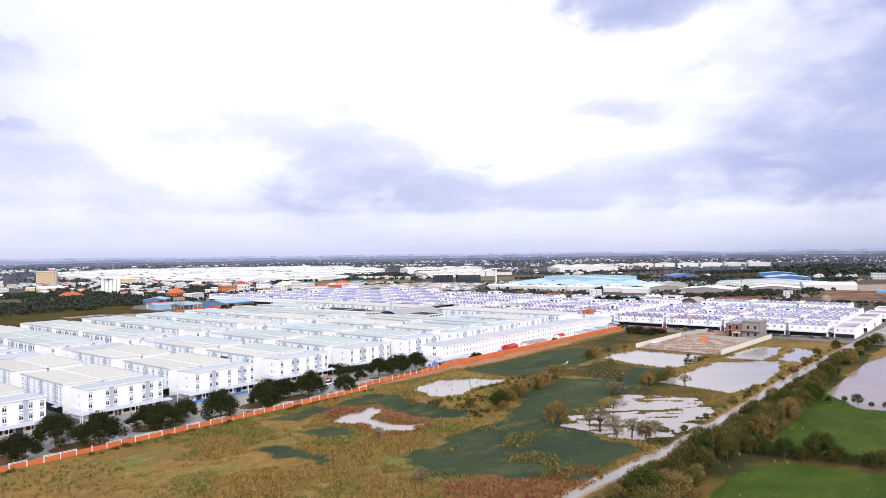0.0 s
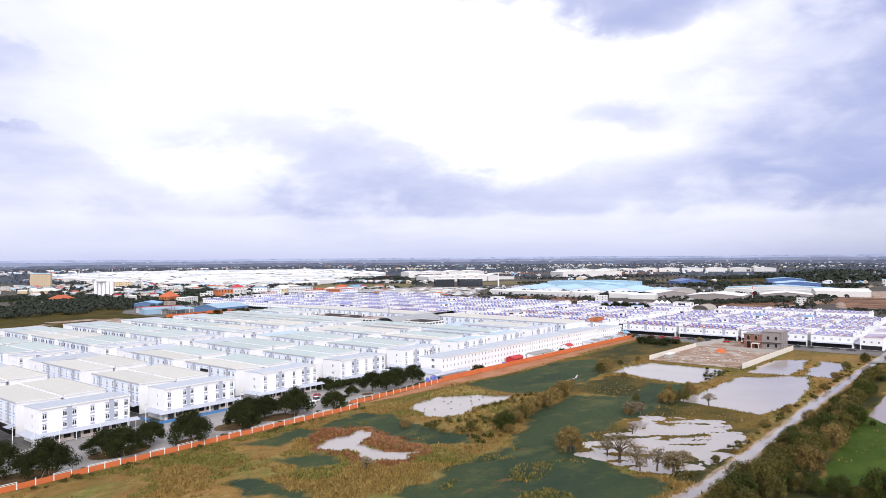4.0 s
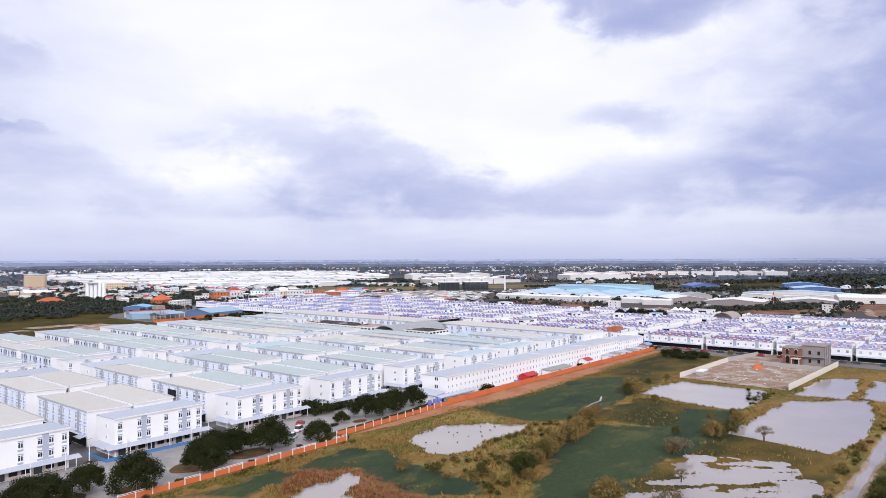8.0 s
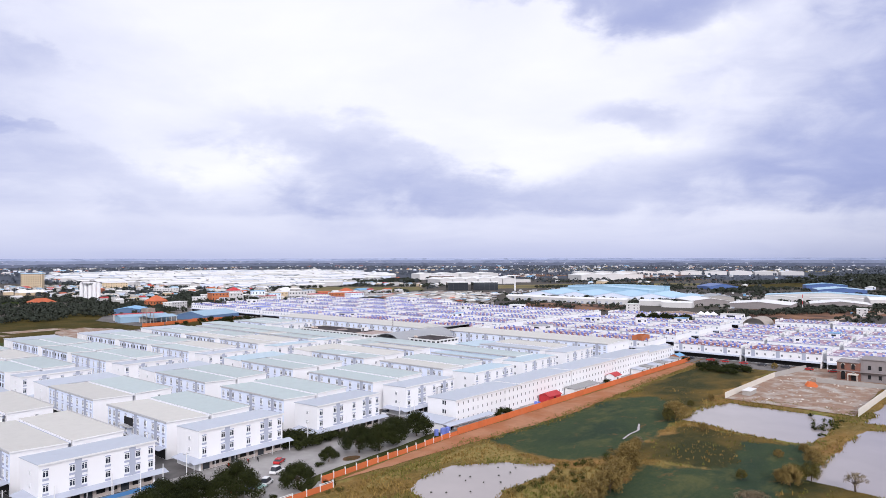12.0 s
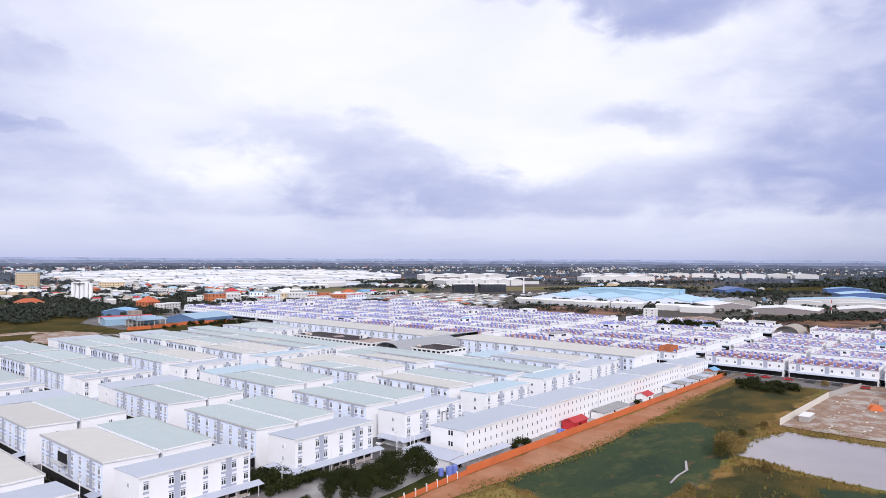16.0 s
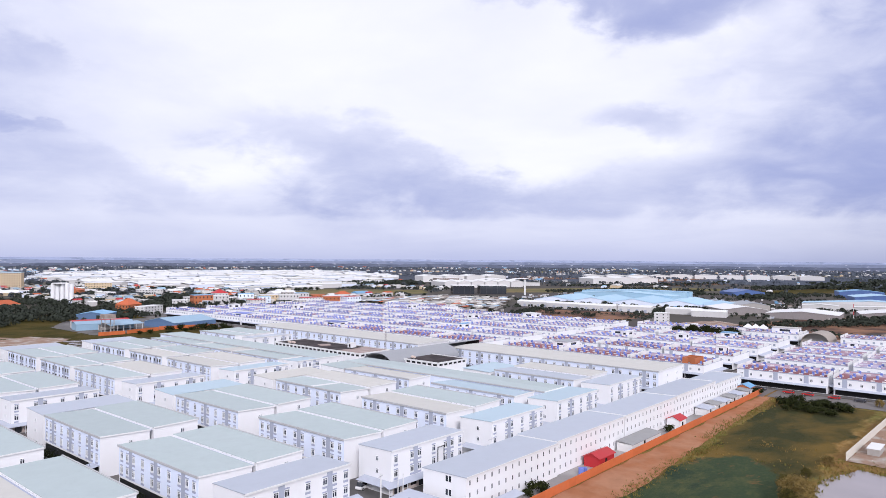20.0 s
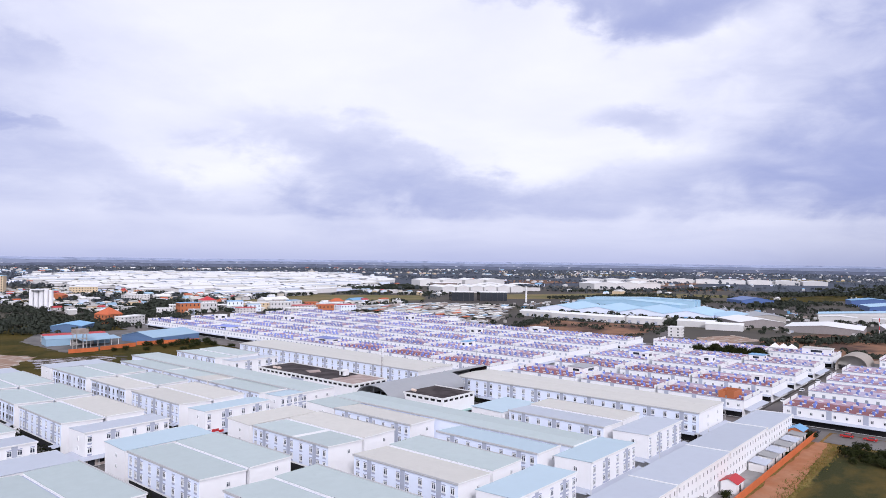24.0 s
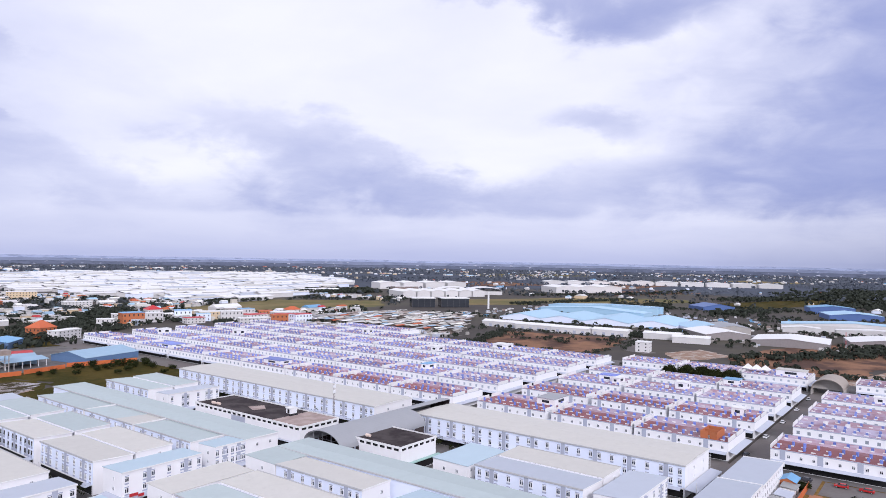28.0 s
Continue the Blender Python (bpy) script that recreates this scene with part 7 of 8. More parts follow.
for dx in (0, 6.4):
    for dy in (0, 6):
        part("column", Geo().box(dx, dx + 0.45, dy, dy + 0.45, 0, 10.2, BLOCK), fr)
for z in (3.4, 6.8):
    part("beam", Geo().box(-0.1, 6.95, -0.1, 0.35, z, z + 0.3, BLOCK), fr)
    part("beam", Geo().box(-0.1, 0.35, 0.5, 6.0, z, z + 0.3, BLOCK), fr)
part("slab", Geo().box(-0.8, 7.8, -0.8, 7.4, 10.2, 10.5, BLOCK), fr)
part("tank", Geo().box(-0.5, 7.5, -0.5, 7.1, 10.5, 13.2, BRICK), fr)
rr = random.Random(61)
for x, y, s in ((372, 505, 1.8), (384, 498, 2.2), (392, 495, 1.6), (360, 500, 1.6), (345, 498, 1.4), (404, 500, 1.8), (398, 488, 1.6), (388, 486, 1.5), (376, 492, 1.7), (366, 488, 1.3), (380, 478, 1.4), (394, 474, 1.5), (370, 470, 1.2), (402, 462, 1.4), (390, 452, 1.2), (408, 446, 1.3), (336, 496, 1.2), (352, 486, 1.1)):
    bush(x, y, s * 1.3, "dark bush before the orange fence", "bushes by the far sheds", True)
wall_run(312, 506, 330, 505, 2.6, "orange fence of the sheds beyond the estate", step=4.0, posts=False)
wall_run(332, 507, 358, 512, 2.6, "orange fence of the sheds beyond the estate", step=4.0, posts=False)
wall_run(361, 517, 402, 506, 2.6, "orange fence of the sheds beyond the estate", step=4.0, posts=False)
house(418, 692, 17, 16, 8.5, OCHRE, TILE, "large orange house with steep red hipped roof", 20, True, 6.0)
house(424, 662, 26, 11, 8.0, TOWNW, CAP, "white flat-roofed house with balconies", 25, False, floors=3)
house(350, 828, 26, 16, 5.0, BEIGE, TILE, "low beige house with red-brown roof", 10)
house(586, 992, 34, 16, 8, TOWNW, CAP, "pale flat-roofed house with red sign board", -10, False, floors=3)
house(600, 1200, 40, 24, 12, BEIGE, CAP, "pale house among the far roofs", -20, False, floors=3)
TOWN = "town house with painted walls beyond the terraces"
for x, y, w, d, h, wl_, rf, hip in (
    (533, 756, 22, 16, 11, OCHRE, BLUEROOF, False), (552, 752, 22, 14, 10, TOWNW, CAP, False), (566, 772, 16, 16, 12, TOWNW, REDROOF, True), (590, 752, 18, 16, 11, WALL_B, BLUEROOF, False), (578, 712, 20, 12, 6, TOWNW, REDROOF, False),
    (600, 728, 14, 14, 8, WALL_B, SKYROOF, False), (616, 738, 26, 16, 9, BEIGE, CAP, False), (628, 716, 24, 12, 10, TOWNW, CAP, False), (640, 735, 14, 14, 12, BLOCK, CAP, False), (650, 704, 26, 14, 6, TOWNW, REDROOF, False),
    (622, 668, 34, 12, 6, TOWNW, CAP, False), (645, 655, 18, 12, 9, OCHRE, TILE, False), (662, 668, 18, 14, 8, TOWNW, REDROOF, False), (668, 646, 20, 14, 9, WALL_B, REDROOF, False), (690, 700, 30, 14, 7, TOWNW, CAP, False),
    (660, 735, 18, 14, 10, TOWNW, BLUEROOF, False), (684, 728, 16, 12, 7, OCHRE, TILE, False), (500, 745, 16, 12, 7, TOWNW, CAP, False), (712, 712, 18, 14, 8, TOWNW, TILE, True), (540, 790, 20, 12, 7, TOWNW, CAP, False),
):
    house(x, y, w, d, h, wl_, rf, TOWN, RNG.uniform(-30, -5), hip)
# silos and the tall beige block
silo = thing("silo_group", "row of tall white silos", "silo", (421, 894, 0))
for k in range(5):
    part("silo", Geo().tube((k * 3.7, -k * 3.9, 0), (k * 3.7, -k * 3.9, 23), 2.4, 2.4, WALL, 14), silo)
part("head_house", Geo().box(-1.5, 13, -13, 1, 23, 24.0, WALL), silo)
barn(494, 1062, 22, 22, 7, 3, OCHRE, TILE, "orange shed beside the silos", -40, "shed", group="sheds beyond the estate")
BH = 28.0
bb_ = thing("beige_block", "seven-storey beige building with rows of windows", "building", (486, 1310, 0), -32)
part("wall", Geo().box(0, 33, 0, 18, 0, BH, BEIGE), bb_)
part("roof", Geo().box(-0.4, 33.4, -0.4, 18.4, BH, BH + 1.0, SKYROOF), bb_)
for f in range(7):
    for k in range(9):
        part("window", Geo().box(1.2 + k * 3.6, 2.8 + k * 3.6, -0.2, -0.01, (f + 0.4) * BH / 7, (f + 0.85) * BH / 7, GLASS), bb_)
# dark twin showroom
for x, y, w, turn in ((936, 707, 34, -41), (969, 678, 42, -41)):
    b = thing("showroom", "dark glass showroom with white frame", "building", (x, y, 0), turn, "dark showrooms")
    part("wall", Geo().box(0, w, 0, 26, 0, 13, GLASS), b)
    part("roof", Geo().box(-0.8, w + 0.8, -1.2, 26.8, 13, 14.2, CAP), b)
    for k in range(int(w / 9) + 1):
        part("pier", Geo().box(k * 9 - 0.4, k * 9 + 0.4, -0.9, -0.02, 0, 13, CARD), b)
pl = thing("chimney", "tall pale concrete chimney", "chimney", (1000, 615, 0))
part("shaft", Geo().tube((0, 0, 0), (0, 0, 24), 1.5, 1.3, CAP, 12), pl)
# market stalls: close rows of low sheet roofs
STALLS = [(670, 640), (705, 690), (850, 655), (868, 540), (800, 505), (690, 440), (684, 505)]
rr = random.Random(31)
g = Geo()
n_st = 0
y = 444.0
while y < 690:
    x = 660.0 + rr.uniform(0, 6)
    while x < 870:
        w = rr.uniform(9, 19)
        if inside(x, y, STALLS) and inside(x + w, y, STALLS) and rr.random() < 0.9:
            h, rf = rr.uniform(2.8, 4.2), rr.choice((CAP, SHEDR, ROOF_C, BLOCK, ROOF_C, BLOCK, BRICK, VAULT, TILE if rr.random() < 0.4 else BRICK))
            sec = [(0, h), (2.6, h + 0.8), (5.2, h), (5.2, h + 0.12), (2.6, h + 0.92), (0, h + 0.12)]
            if n_st < 40:
                st = thing("market_stall", "low market stall with pale sheet roof", "stall", (x, y, 0), rr.uniform(-1.5, 1.5), "market stalls")
                part("roof_sheet", Geo().along_x(sec, 0, w - 1, rf), st)
                part("wall", Geo().box(0.3, w - 1.3, 4.4, 4.7, 0, h, BRICK), st)
                part("counter", Geo().box(0.4, w - 1.4, 0.6, 1.4, 0, 1.0, BLOCK), st)
            else:
                g.along_x([(y + p, z) for p, z in sec], x, x + w - 1, rf).box(x + 0.3, x + w - 1.3, y + 4.4, y + 4.7, 0, h, BRICK)
            n_st += 1
        x += w
    y += 8.2
tagged(new("market_stalls", g.mesh("market_stalls")), "close rows of low pale sheet-roofed stalls", "stalls", kind="stuff")
# brown field, its edge sheds and the blue factory behind
sheet("ground", [(636, 298), (680, 293), (778, 312), (770, 372), (758, 432), (692, 406), (636, 412)], 0.09, FALLOW, "fallow red-brown field before the warehouses", 5.0, 82, category="earth")
sheet("ground", [(704, 252), (748, 236), (722, 204), (664, 226)], 0.09, SAND, "bare pale sand beside the gate house", 3.0, 83, category="earth")
sheet("road", [(688, 262), (698, 284), (790, 312), (794, 300), (712, 276), (700, 256)], 0.1, ASPHALT, "grey road past the gate house")
for i, (x, y, d) in enumerate(((786, 438, 43), (783, 396, 41), (783, 355, 40), (791, 318, 36))):
    b = barn(x, y, 16, d, 5.6, 1.6, TOWNW, CAP, "low white shed behind the brown field", 3, "warehouse", group="white warehouses")
    for k in range(4):
        part("door", Geo().box(-0.05, -0.004, 4 + k * 9, 7 + k * 9, 0.1, 3.2, GREY), b)
barn(800, 270, 16, 34, 5.4, 1.4, TOWNW, CAP, "low white shed beside the gate house", 8, group="white warehouses")
barn(788, 240, 16, 32, 5.4, 1.4, TOWNW, CAP, "low white shed beside the gate house", 12, group="white warehouses")
house(702, 268, 10, 11, 8.0, TOWNW, CAP, "white three-storey gate house with blue porch", 8, False, floors=3)
barn(870, 513, 208, 100, 3.4, 4.6, WALL_B, SKYROOF, "broad factory with four pale blue gabled roofs", -80.5, bays=4, group="blue-roofed factory halls")
barn(898, 292, 54, 50, 3.4, 4.0, WALL_B, SKYROOF, "factory hall with pale blue gabled roof", -52, group="blue-roofed factory halls")
barn(1003, 530, 150, 30, 7.5, 4.0, SKYROOF, SKYROOF, "long factory hall with striped blue roof", -92, bays=1, group="blue-roofed factory halls")
for k in range(3):
    barn(1034 + 12 * k, 534 + 0.4 * k, 150, 12, 9.5, 2.0, SKYROOF, SKYROOF if k != 1 else BLUEROOF, "long bay of a factory hall with pale blue roof", -73, group="blue-roofed factory halls")
barn(824, 254, 44, 54, 5.5, 3.0, RAW, CAP, "hall with dark front and white gabled roof", -50, group="white warehouses")
barn(816, 212, 62, 52, 5.0, 2.6, RAW, CAP, "broad warehouse with dark front and pale roof", -84, group="white warehouses")
barn(850, 138, 56, 44, 6.0, 3.0, RAW, CAP, "warehouse with dark front and pale roof among trees", -76, group="white warehouses")
barn(890, 262, 34, 50, 6.5, 2.5, BLOCK, VAULT, "hall with grey sheet roof", -60, group="white warehouses")
barn(998, 222, 140, 34, 6.5, 4.0, TOWNW, SKYROOF, "long low hall with pale blue roof", -80, group="blue-roofed factory halls")
barn(965, 214, 36, 16, 5.5, 1.5, TOWNW, CAP, "white shed before the blue hall", -78, group="white warehouses")
barn(975, 165, 66, 16, 5.0, 1.5, TOWNW, CAP, "white shed before the blue hall", -78, group="white warehouses")
barn(1236, 376, 52, 46, 5.0, 4.6, NAVYROOF, NAVYROOF, "warehouse with dark blue gabled roof", -45, group="blue-roofed factory halls")
barn(1190, 200, 64, 60, 6.5, 3, NAVYROOF, SKYROOF, "tall blue-walled warehouse with pale blue roof", -70, group="blue-roofed factory halls")
barn(1300, 240, 60, 40, 9, 3, NAVYROOF, BLUEROOF, "warehouse with strong blue roof and walls", -70, group="blue-roofed factory halls")
barn(960, 40, 30, 60, 7, 3, TOWNW, CAP, "white warehouse among trees", 20, group="white warehouses")
barn(1517, 775, 170, 70, 13, 4, TOWNW, CAP, "large white hall on the plain", -33, bays=3, group="white warehouses")
for k in range(6):
    barn(2160 + 30 * k, 860 - 66 * k, 64, 50, 11, 3, TOWNW, CAP, "long white factory on the plain", -68, group="white warehouses")
for k in range(5):
    barn(1990 + 46 * k, 1060 - 52 * k, 60, 44, 9, 3, TOWNW, CAP, "long white factory on the plain", -50, group="white warehouses")
for k in range(6):
    barn(1108 + 26 * k, 872 - 13 * k, 26, 70, 11, 3, TOWNW, CAP, "white works hall on the plain", -27, group="white warehouses")
for k in range(4):
    barn(1330 + 52 * k, 1130 - 26 * k, 50, 60, 14, 3, TOWNW, CAP, "tall white works hall on the plain", -27, group="white warehouses")
ar = thing("arched_hall", "broad white hall with twin curved roofs", "warehouse", (1255, 905, 0), -48, "white warehouses")
part("wall", Geo().box(0, 132, 0, 60, 0, 7, TOWNW), ar)
for k in range(2):
    sec = [(66 * k + 33 - 33 * math.cos(math.pi * i / 12), 7 + 7.5 * math.sin(math.pi * i / 12)) for i in range(13)]
    part("roof_sheet", Geo().along_y(list(reversed([(p, z + 0.3) for p, z in sec])) + sec, -1, 61, CAP), ar)
house(1215, 960, 50, 26, 15, BRICK, CAP, "brown block on the plain", -27, False, floors=4)

# the great field of white factory roofs
rr = random.Random(8)
WORKS = [(655, 1500), (680, 1250), (760, 940), (900, 960), (1114, 1044), (1571, 1422), (1960, 2060), (1760, 2420), (1350, 2640), (900, 2360), (700, 1880)]
WORKROOF = material("pale_works_roof", (0.70, 0.70, 0.72), 0.6, 0.06, 0.05, 0.3, (0.52, 0.52, 0.54), rnd=0.08)
STRIP = [(640, 885), (729, 742), (930, 752), (1012, 840), (890, 965), (760, 930)]
g = Geo()
n_hall = 0
y = 935.0
while y < 2640:
    d = 24 + (y - 900) * 0.02
    x = 600 + rr.uniform(0, 40)
    while x < 2000:
        w = rr.uniform(36, 100)
        if inside(x, y, WORKS) and inside(x + w, y, WORKS) and rr.random() < 0.93:
            h, gap = rr.uniform(4.5, 7.5), rr.uniform(1, 6)
            wl_, rf = rr.choice((TOWNW, TOWNW, WALL_B)), rr.choice((WORKROOF, WORKROOF, WORKROOF, CAP, CAP, ROOF_C, ROOF_B))
            sec = [(-0.5, h), (d / 2 - 3, h + 1.8), (d - 5.5, h), (d - 5.5, h + 0.3), (d / 2 - 3, h + 2.1), (-0.5, h + 0.3)]
            if n_hall < 90:
                b = thing("factory_hall", "far white factory hall with pale roof", "factory", (x, y, 0), rr.uniform(-1, 1), "far white factory halls")
                part("wall", Geo().box(0, w - gap, 0, d - 6, 0, h, wl_), b)
                part("roof_sheet", Geo().along_x(sec, -0.5, w - gap + 0.5, rf), b)
            else:
                g.box(x, x + w - gap, y, y + d - 6, 0, h, wl_).along_x([(y + p, z) for p, z in sec], x - 0.5, x + w - gap + 0.5, rf)
            n_hall += 1
            if rr.random() < 0.3:
                q = rr.uniform(2, 5)
                g.box(x + w * 0.4, x + w * 0.4 + q, y + d * 0.2, y + d * 0.2 + q, h, h + rr.uniform(2.0, 3.5), rr.choice((TOWNW, BLOCK, CAP, CAP)))
        x += w
    y += d
tagged(new("far_works", g.mesh("far_works")), "dense far rows of white factory halls", "factories", kind="stuff")

# scattered far houses
rr = random.Random(99)
g = Geo()
YAWM = radians(40)
KEEP = [(418, -340), (640, -340), (640, 50), (740, -150), (1150, -150), (1340, 50), (1340, 100), (1420, 250), (1380, 480), (1130, 640), (1180, 880), (860, 700), (690, 690), (560, 730), (418, 690)]


def open_land(x, y):
    return not (inside(x, y, KEEP) or inside(x, y, STRIP) or inside(x, y, WORKS) or (x < 420 and y < 620))


for _ in range(3000):
    dist = 760 + 3700 * rr.random() ** 1.05
    a = YAWM + radians(rr.uniform(-42, 42))
    x, y = 40 + dist * math.cos(a), -30 + dist * math.sin(a)
    if not open_land(x, y):
        continue
    if noise.noise((x * 0.0022, y * 0.0022, 4.0)) + 0.5 * noise.noise((x * 0.008, y * 0.008, 6.0)) < 0.02:
        continue
    if 950 < x < 2500 and 150 < y < 1300 and rr.random() < 0.8:
        continue
    w, d, h = rr.uniform(6, 13), rr.uniform(6, 11), rr.uniform(2.6, 5.5)
    if rr.random() < 0.12:
        w, d = w * 3.0, d * 1.8
    rf = rr.choice((CAP, CAP, CAP, TOWNW, TOWNW, SKYROOF, BLUEROOF, TILE, BLOCK, ROOF_C))
    g.box(x, x + w, y, y + d, 0, h, rr.choice((TOWNW, TOWNW, TOWNW, WALL_B, BEIGE)))
    g.along_x([(y - 0.3, h), (y + d / 2, h + 0.2 * d), (y + d + 0.3, h)], x - 0.3, x + w + 0.3, rf)
for _ in range(1500):
    x, y = rr.uniform(430, 1050), rr.uniform(650, 1400)
    if not open_land(x, y) or noise.noise((x * 0.006, y * 0.006, 12.0)) < -0.02 or x + y < 1230 or (x < 520 and 690 < y < 790):
        continue
    w, d, h = rr.uniform(4, 11), rr.uniform(4, 10), rr.uniform(2.6, 6.0)
    g.box(x, x + w, y, y + d, 0, h, rr.choice((TOWNW, TOWNW, TOWNW, WALL_B, BEIGE, LIMEW)))
    if rr.random() < 0.7:
        g.box(x - 0.3, x + w + 0.3, y - 0.3, y + d + 0.3, h, h + 0.4, rr.choice((CAP, CAP, BLOCK, TOWNW)))
    else:
        g.along_x([(y - 0.3, h), (y + d / 2, h + 0.25 * d), (y + d + 0.3, h)], x - 0.3, x + w + 0.3, rr.choice((TILE, REDROOF, SHEDR, CAP, SHEDR, CAP, ROOF_C, BLOCK)))
tagged(new("far_town", g.mesh("far_town")), "scattered houses of a far town with pale walls", "town", kind="stuff")

# woods and tree lines
g = Geo()


def clump(x, y, s, n, size, mat=LEAF_F):
    for _k in range(n):
        n_ = Vector((rr.gauss(0, 1), rr.gauss(0, 1), rr.gauss(0.4, 0.6))).normalized()
        p_ = Vector((x, y, s * 0.55)) + Vector((n_.x * s * 0.7, n_.y * s * 0.7, n_.z * s * 0.5))
        u = n_.orthogonal().normalized() * s * size * rr.uniform(0.7, 1.3)
        v = n_.cross(u)
        g.poly([p_ - u, p_ - v * 0.7, p_ + u * 0.9, p_ + v], mat)


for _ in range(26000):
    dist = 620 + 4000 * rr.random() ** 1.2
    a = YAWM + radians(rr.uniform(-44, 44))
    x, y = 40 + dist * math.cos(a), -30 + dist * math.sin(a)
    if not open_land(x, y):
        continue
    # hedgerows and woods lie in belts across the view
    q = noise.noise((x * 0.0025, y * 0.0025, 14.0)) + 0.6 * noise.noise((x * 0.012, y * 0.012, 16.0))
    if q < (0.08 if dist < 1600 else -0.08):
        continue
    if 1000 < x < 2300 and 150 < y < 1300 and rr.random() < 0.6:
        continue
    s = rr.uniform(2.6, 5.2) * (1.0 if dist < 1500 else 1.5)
    # trees further off take paler, bluer leaves in place of haze
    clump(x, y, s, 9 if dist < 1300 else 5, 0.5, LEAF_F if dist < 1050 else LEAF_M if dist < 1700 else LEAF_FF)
for _ in range(2600):
    # trees between the houses of the town
    x, y = rr.uniform(430, 1080), rr.uniform(640, 1400)
    if not open_land(x, y) or x + y < 1200 or noise.noise((x * 0.010, y * 0.010, 21.0)) < -0.15:
        continue
    clump(x, y, rr.uniform(2.6, 5.4), 14, 0.36)
for _ in range(2600):
    # the near wood beyond the estate's far side
    x, y = rr.uniform(130, 470), rr.uniform(610, 1000)
    if noise.noise((x * 0.012, y * 0.012, 5.0)) < -0.12 or (415 < x < 510 and 690 < y < 860) or (300 < x < 360 and y < 660 and x - 300 < (660 - y)):
        continue
    clump(x, y, rr.uniform(3.0, 6.0), 34, 0.2)
for x0, y0, x1, y1, wide, count, size in (
    (1040, 1090, 1200, 1020, 14, 200, 6.5), (1120, 1150, 1250, 1090, 12, 150, 6.5), (715, 190, 800, 118, 14, 130, 4.0), (800, 125, 900, 90, 25, 120, 5.0), (806, 310, 838, 470, 5, 46, 5.0),
    (690, 408, 758, 434, 4, 60, 2.6), (640, 298, 690, 292, 3, 26, 2.4), (640, 408, 690, 408, 4, 30, 2.6), (792, 306, 806, 316, 5, 14, 4.6), (830, 280, 860, 300, 6, 20, 4.4), (640, 60, 700, 200, 8, 70, 3.4), (700, 282, 770, 300, 3, 24, 2.4),
    (1480, 190, 1700, 90, 60, 420, 8.0), (1700, 260, 2300, 260, 90, 420, 8.0), (731, 34, 708, -60, 3, 60, 2.6), (640, 40, 700, -20, 4, 30, 2.4), (1150, 110, 1300, 100, 12, 60, 5.0), (1150, 330, 1280, 300, 30, 120, 4.6), (1140, 420, 1330, 480, 16, 120, 4.2), (1100, 640, 1400, 560, 14, 130, 4.0), (1500, 420, 1900, 240, 30, 420, 6.0), (560, 850, 600, 940, 16, 130, 5.0), (430, 700, 520, 860, 30, 260, 4.2), (520, 800, 700, 760, 26, 200, 4.0), (405, 640, 440, 700, 12, 70, 3.6), (470, 690, 500, 712, 6, 40, 4.0), (770, 980, 860, 960, 14, 90, 5.0), (590, 690, 620, 676, 5, 24, 4.5), (668, 640, 700, 560, 4, 30, 3.2),
    (430, 250, 700, 256, 0.6, 34, 1.6), (560, 140, 590, 232, 1.5, 10, 3.4), (1420, 700, 1750, 560, 14, 190, 4.5), (1560, 640, 1900, 600, 10, 120, 4.5), (1350, 760, 1480, 700, 10, 70, 4.0),
):
    for _ in range(count):
        k = rr.random()
        clump(x0 + (x1 - x0) * k + rr.gauss(0, wide * 0.6), y0 + (y1 - y0) * k + rr.gauss(0, wide * 0.6), size * rr.uniform(0.65, 1.2), (28 if x0 < 820 else 14) if x0 < 1300 else 8, 0.24 if x0 < 820 else 0.38)


def clear_of_barns(x, y):
    for bx, by, w, d, q in BARNS:
        u, v = (x - bx) * math.cos(q) + (y - by) * math.sin(q), (y - by) * math.cos(q) - (x - bx) * math.sin(q)
        if -3 < u < w + 3 and -3 < v < d + 3:
            return False
    return True


for _ in range(2600):
    # scrub and trees about the factory yards
    x, y = rr.uniform(640, 1400), rr.uniform(60, 620)
    if noise.noise((x * 0.011, y * 0.011, 41.0)) < 0.04 or not clear_of_barns(x, y) or inside(x, y, STALLS) or x < 660 and y > 60 or 640 < x < 782 and 290 < y < 436 or 660 < x < 750 and 200 < y < 290:
        continue
    clump(x, y, rr.uniform(2.0, 4.4), 14, 0.36)
for _ in range(520):
    x, y = rr.uniform(636, 790), rr.uniform(292, 436)
    if noise.noise((x * 0.03, y * 0.03, 81.0)) + 0.3 * (x - 715) / 75 > 0.02 and clear_of_barns(x, y):
        clump(x, y, rr.uniform(1.2, 3.2), 16, 0.3)
tagged(new("far_woods", g.mesh("far_woods")), "dark green woods and tree lines across the plain, haze-tinted far off", "woods", kind="stuff")

# goods, lean-tos and small sheds about the factory yards
g = Geo()
for _ in range(420):
    x, y = rr.uniform(800, 1120), rr.uniform(90, 600)
    if x < 880 and y > 330 or not clear_of_barns(x, y):
        continue
    w, d, h = rr.uniform(1.5, 5), rr.uniform(1.5, 6), rr.uniform(1.0, 2.6)
    g.box(x, x + w, y, y + d, 0, h, rr.choice((CAP, TOWNW, BLOCK, BRICK, CANOPY, BLUEROOF, VAULT)))
for _ in range(260):
    x, y = rr.uniform(640, 700), rr.uniform(440, 660)
    if inside(x, y, STALLS):
        continue
    w, d, h = rr.uniform(2, 6), rr.uniform(2, 6), rr.uniform(1.2, 3.2)
    g.box(x, x + w, y, y + d, 0, h, rr.choice((CAP, TOWNW, BLOCK, CANOPY, BRICK)))
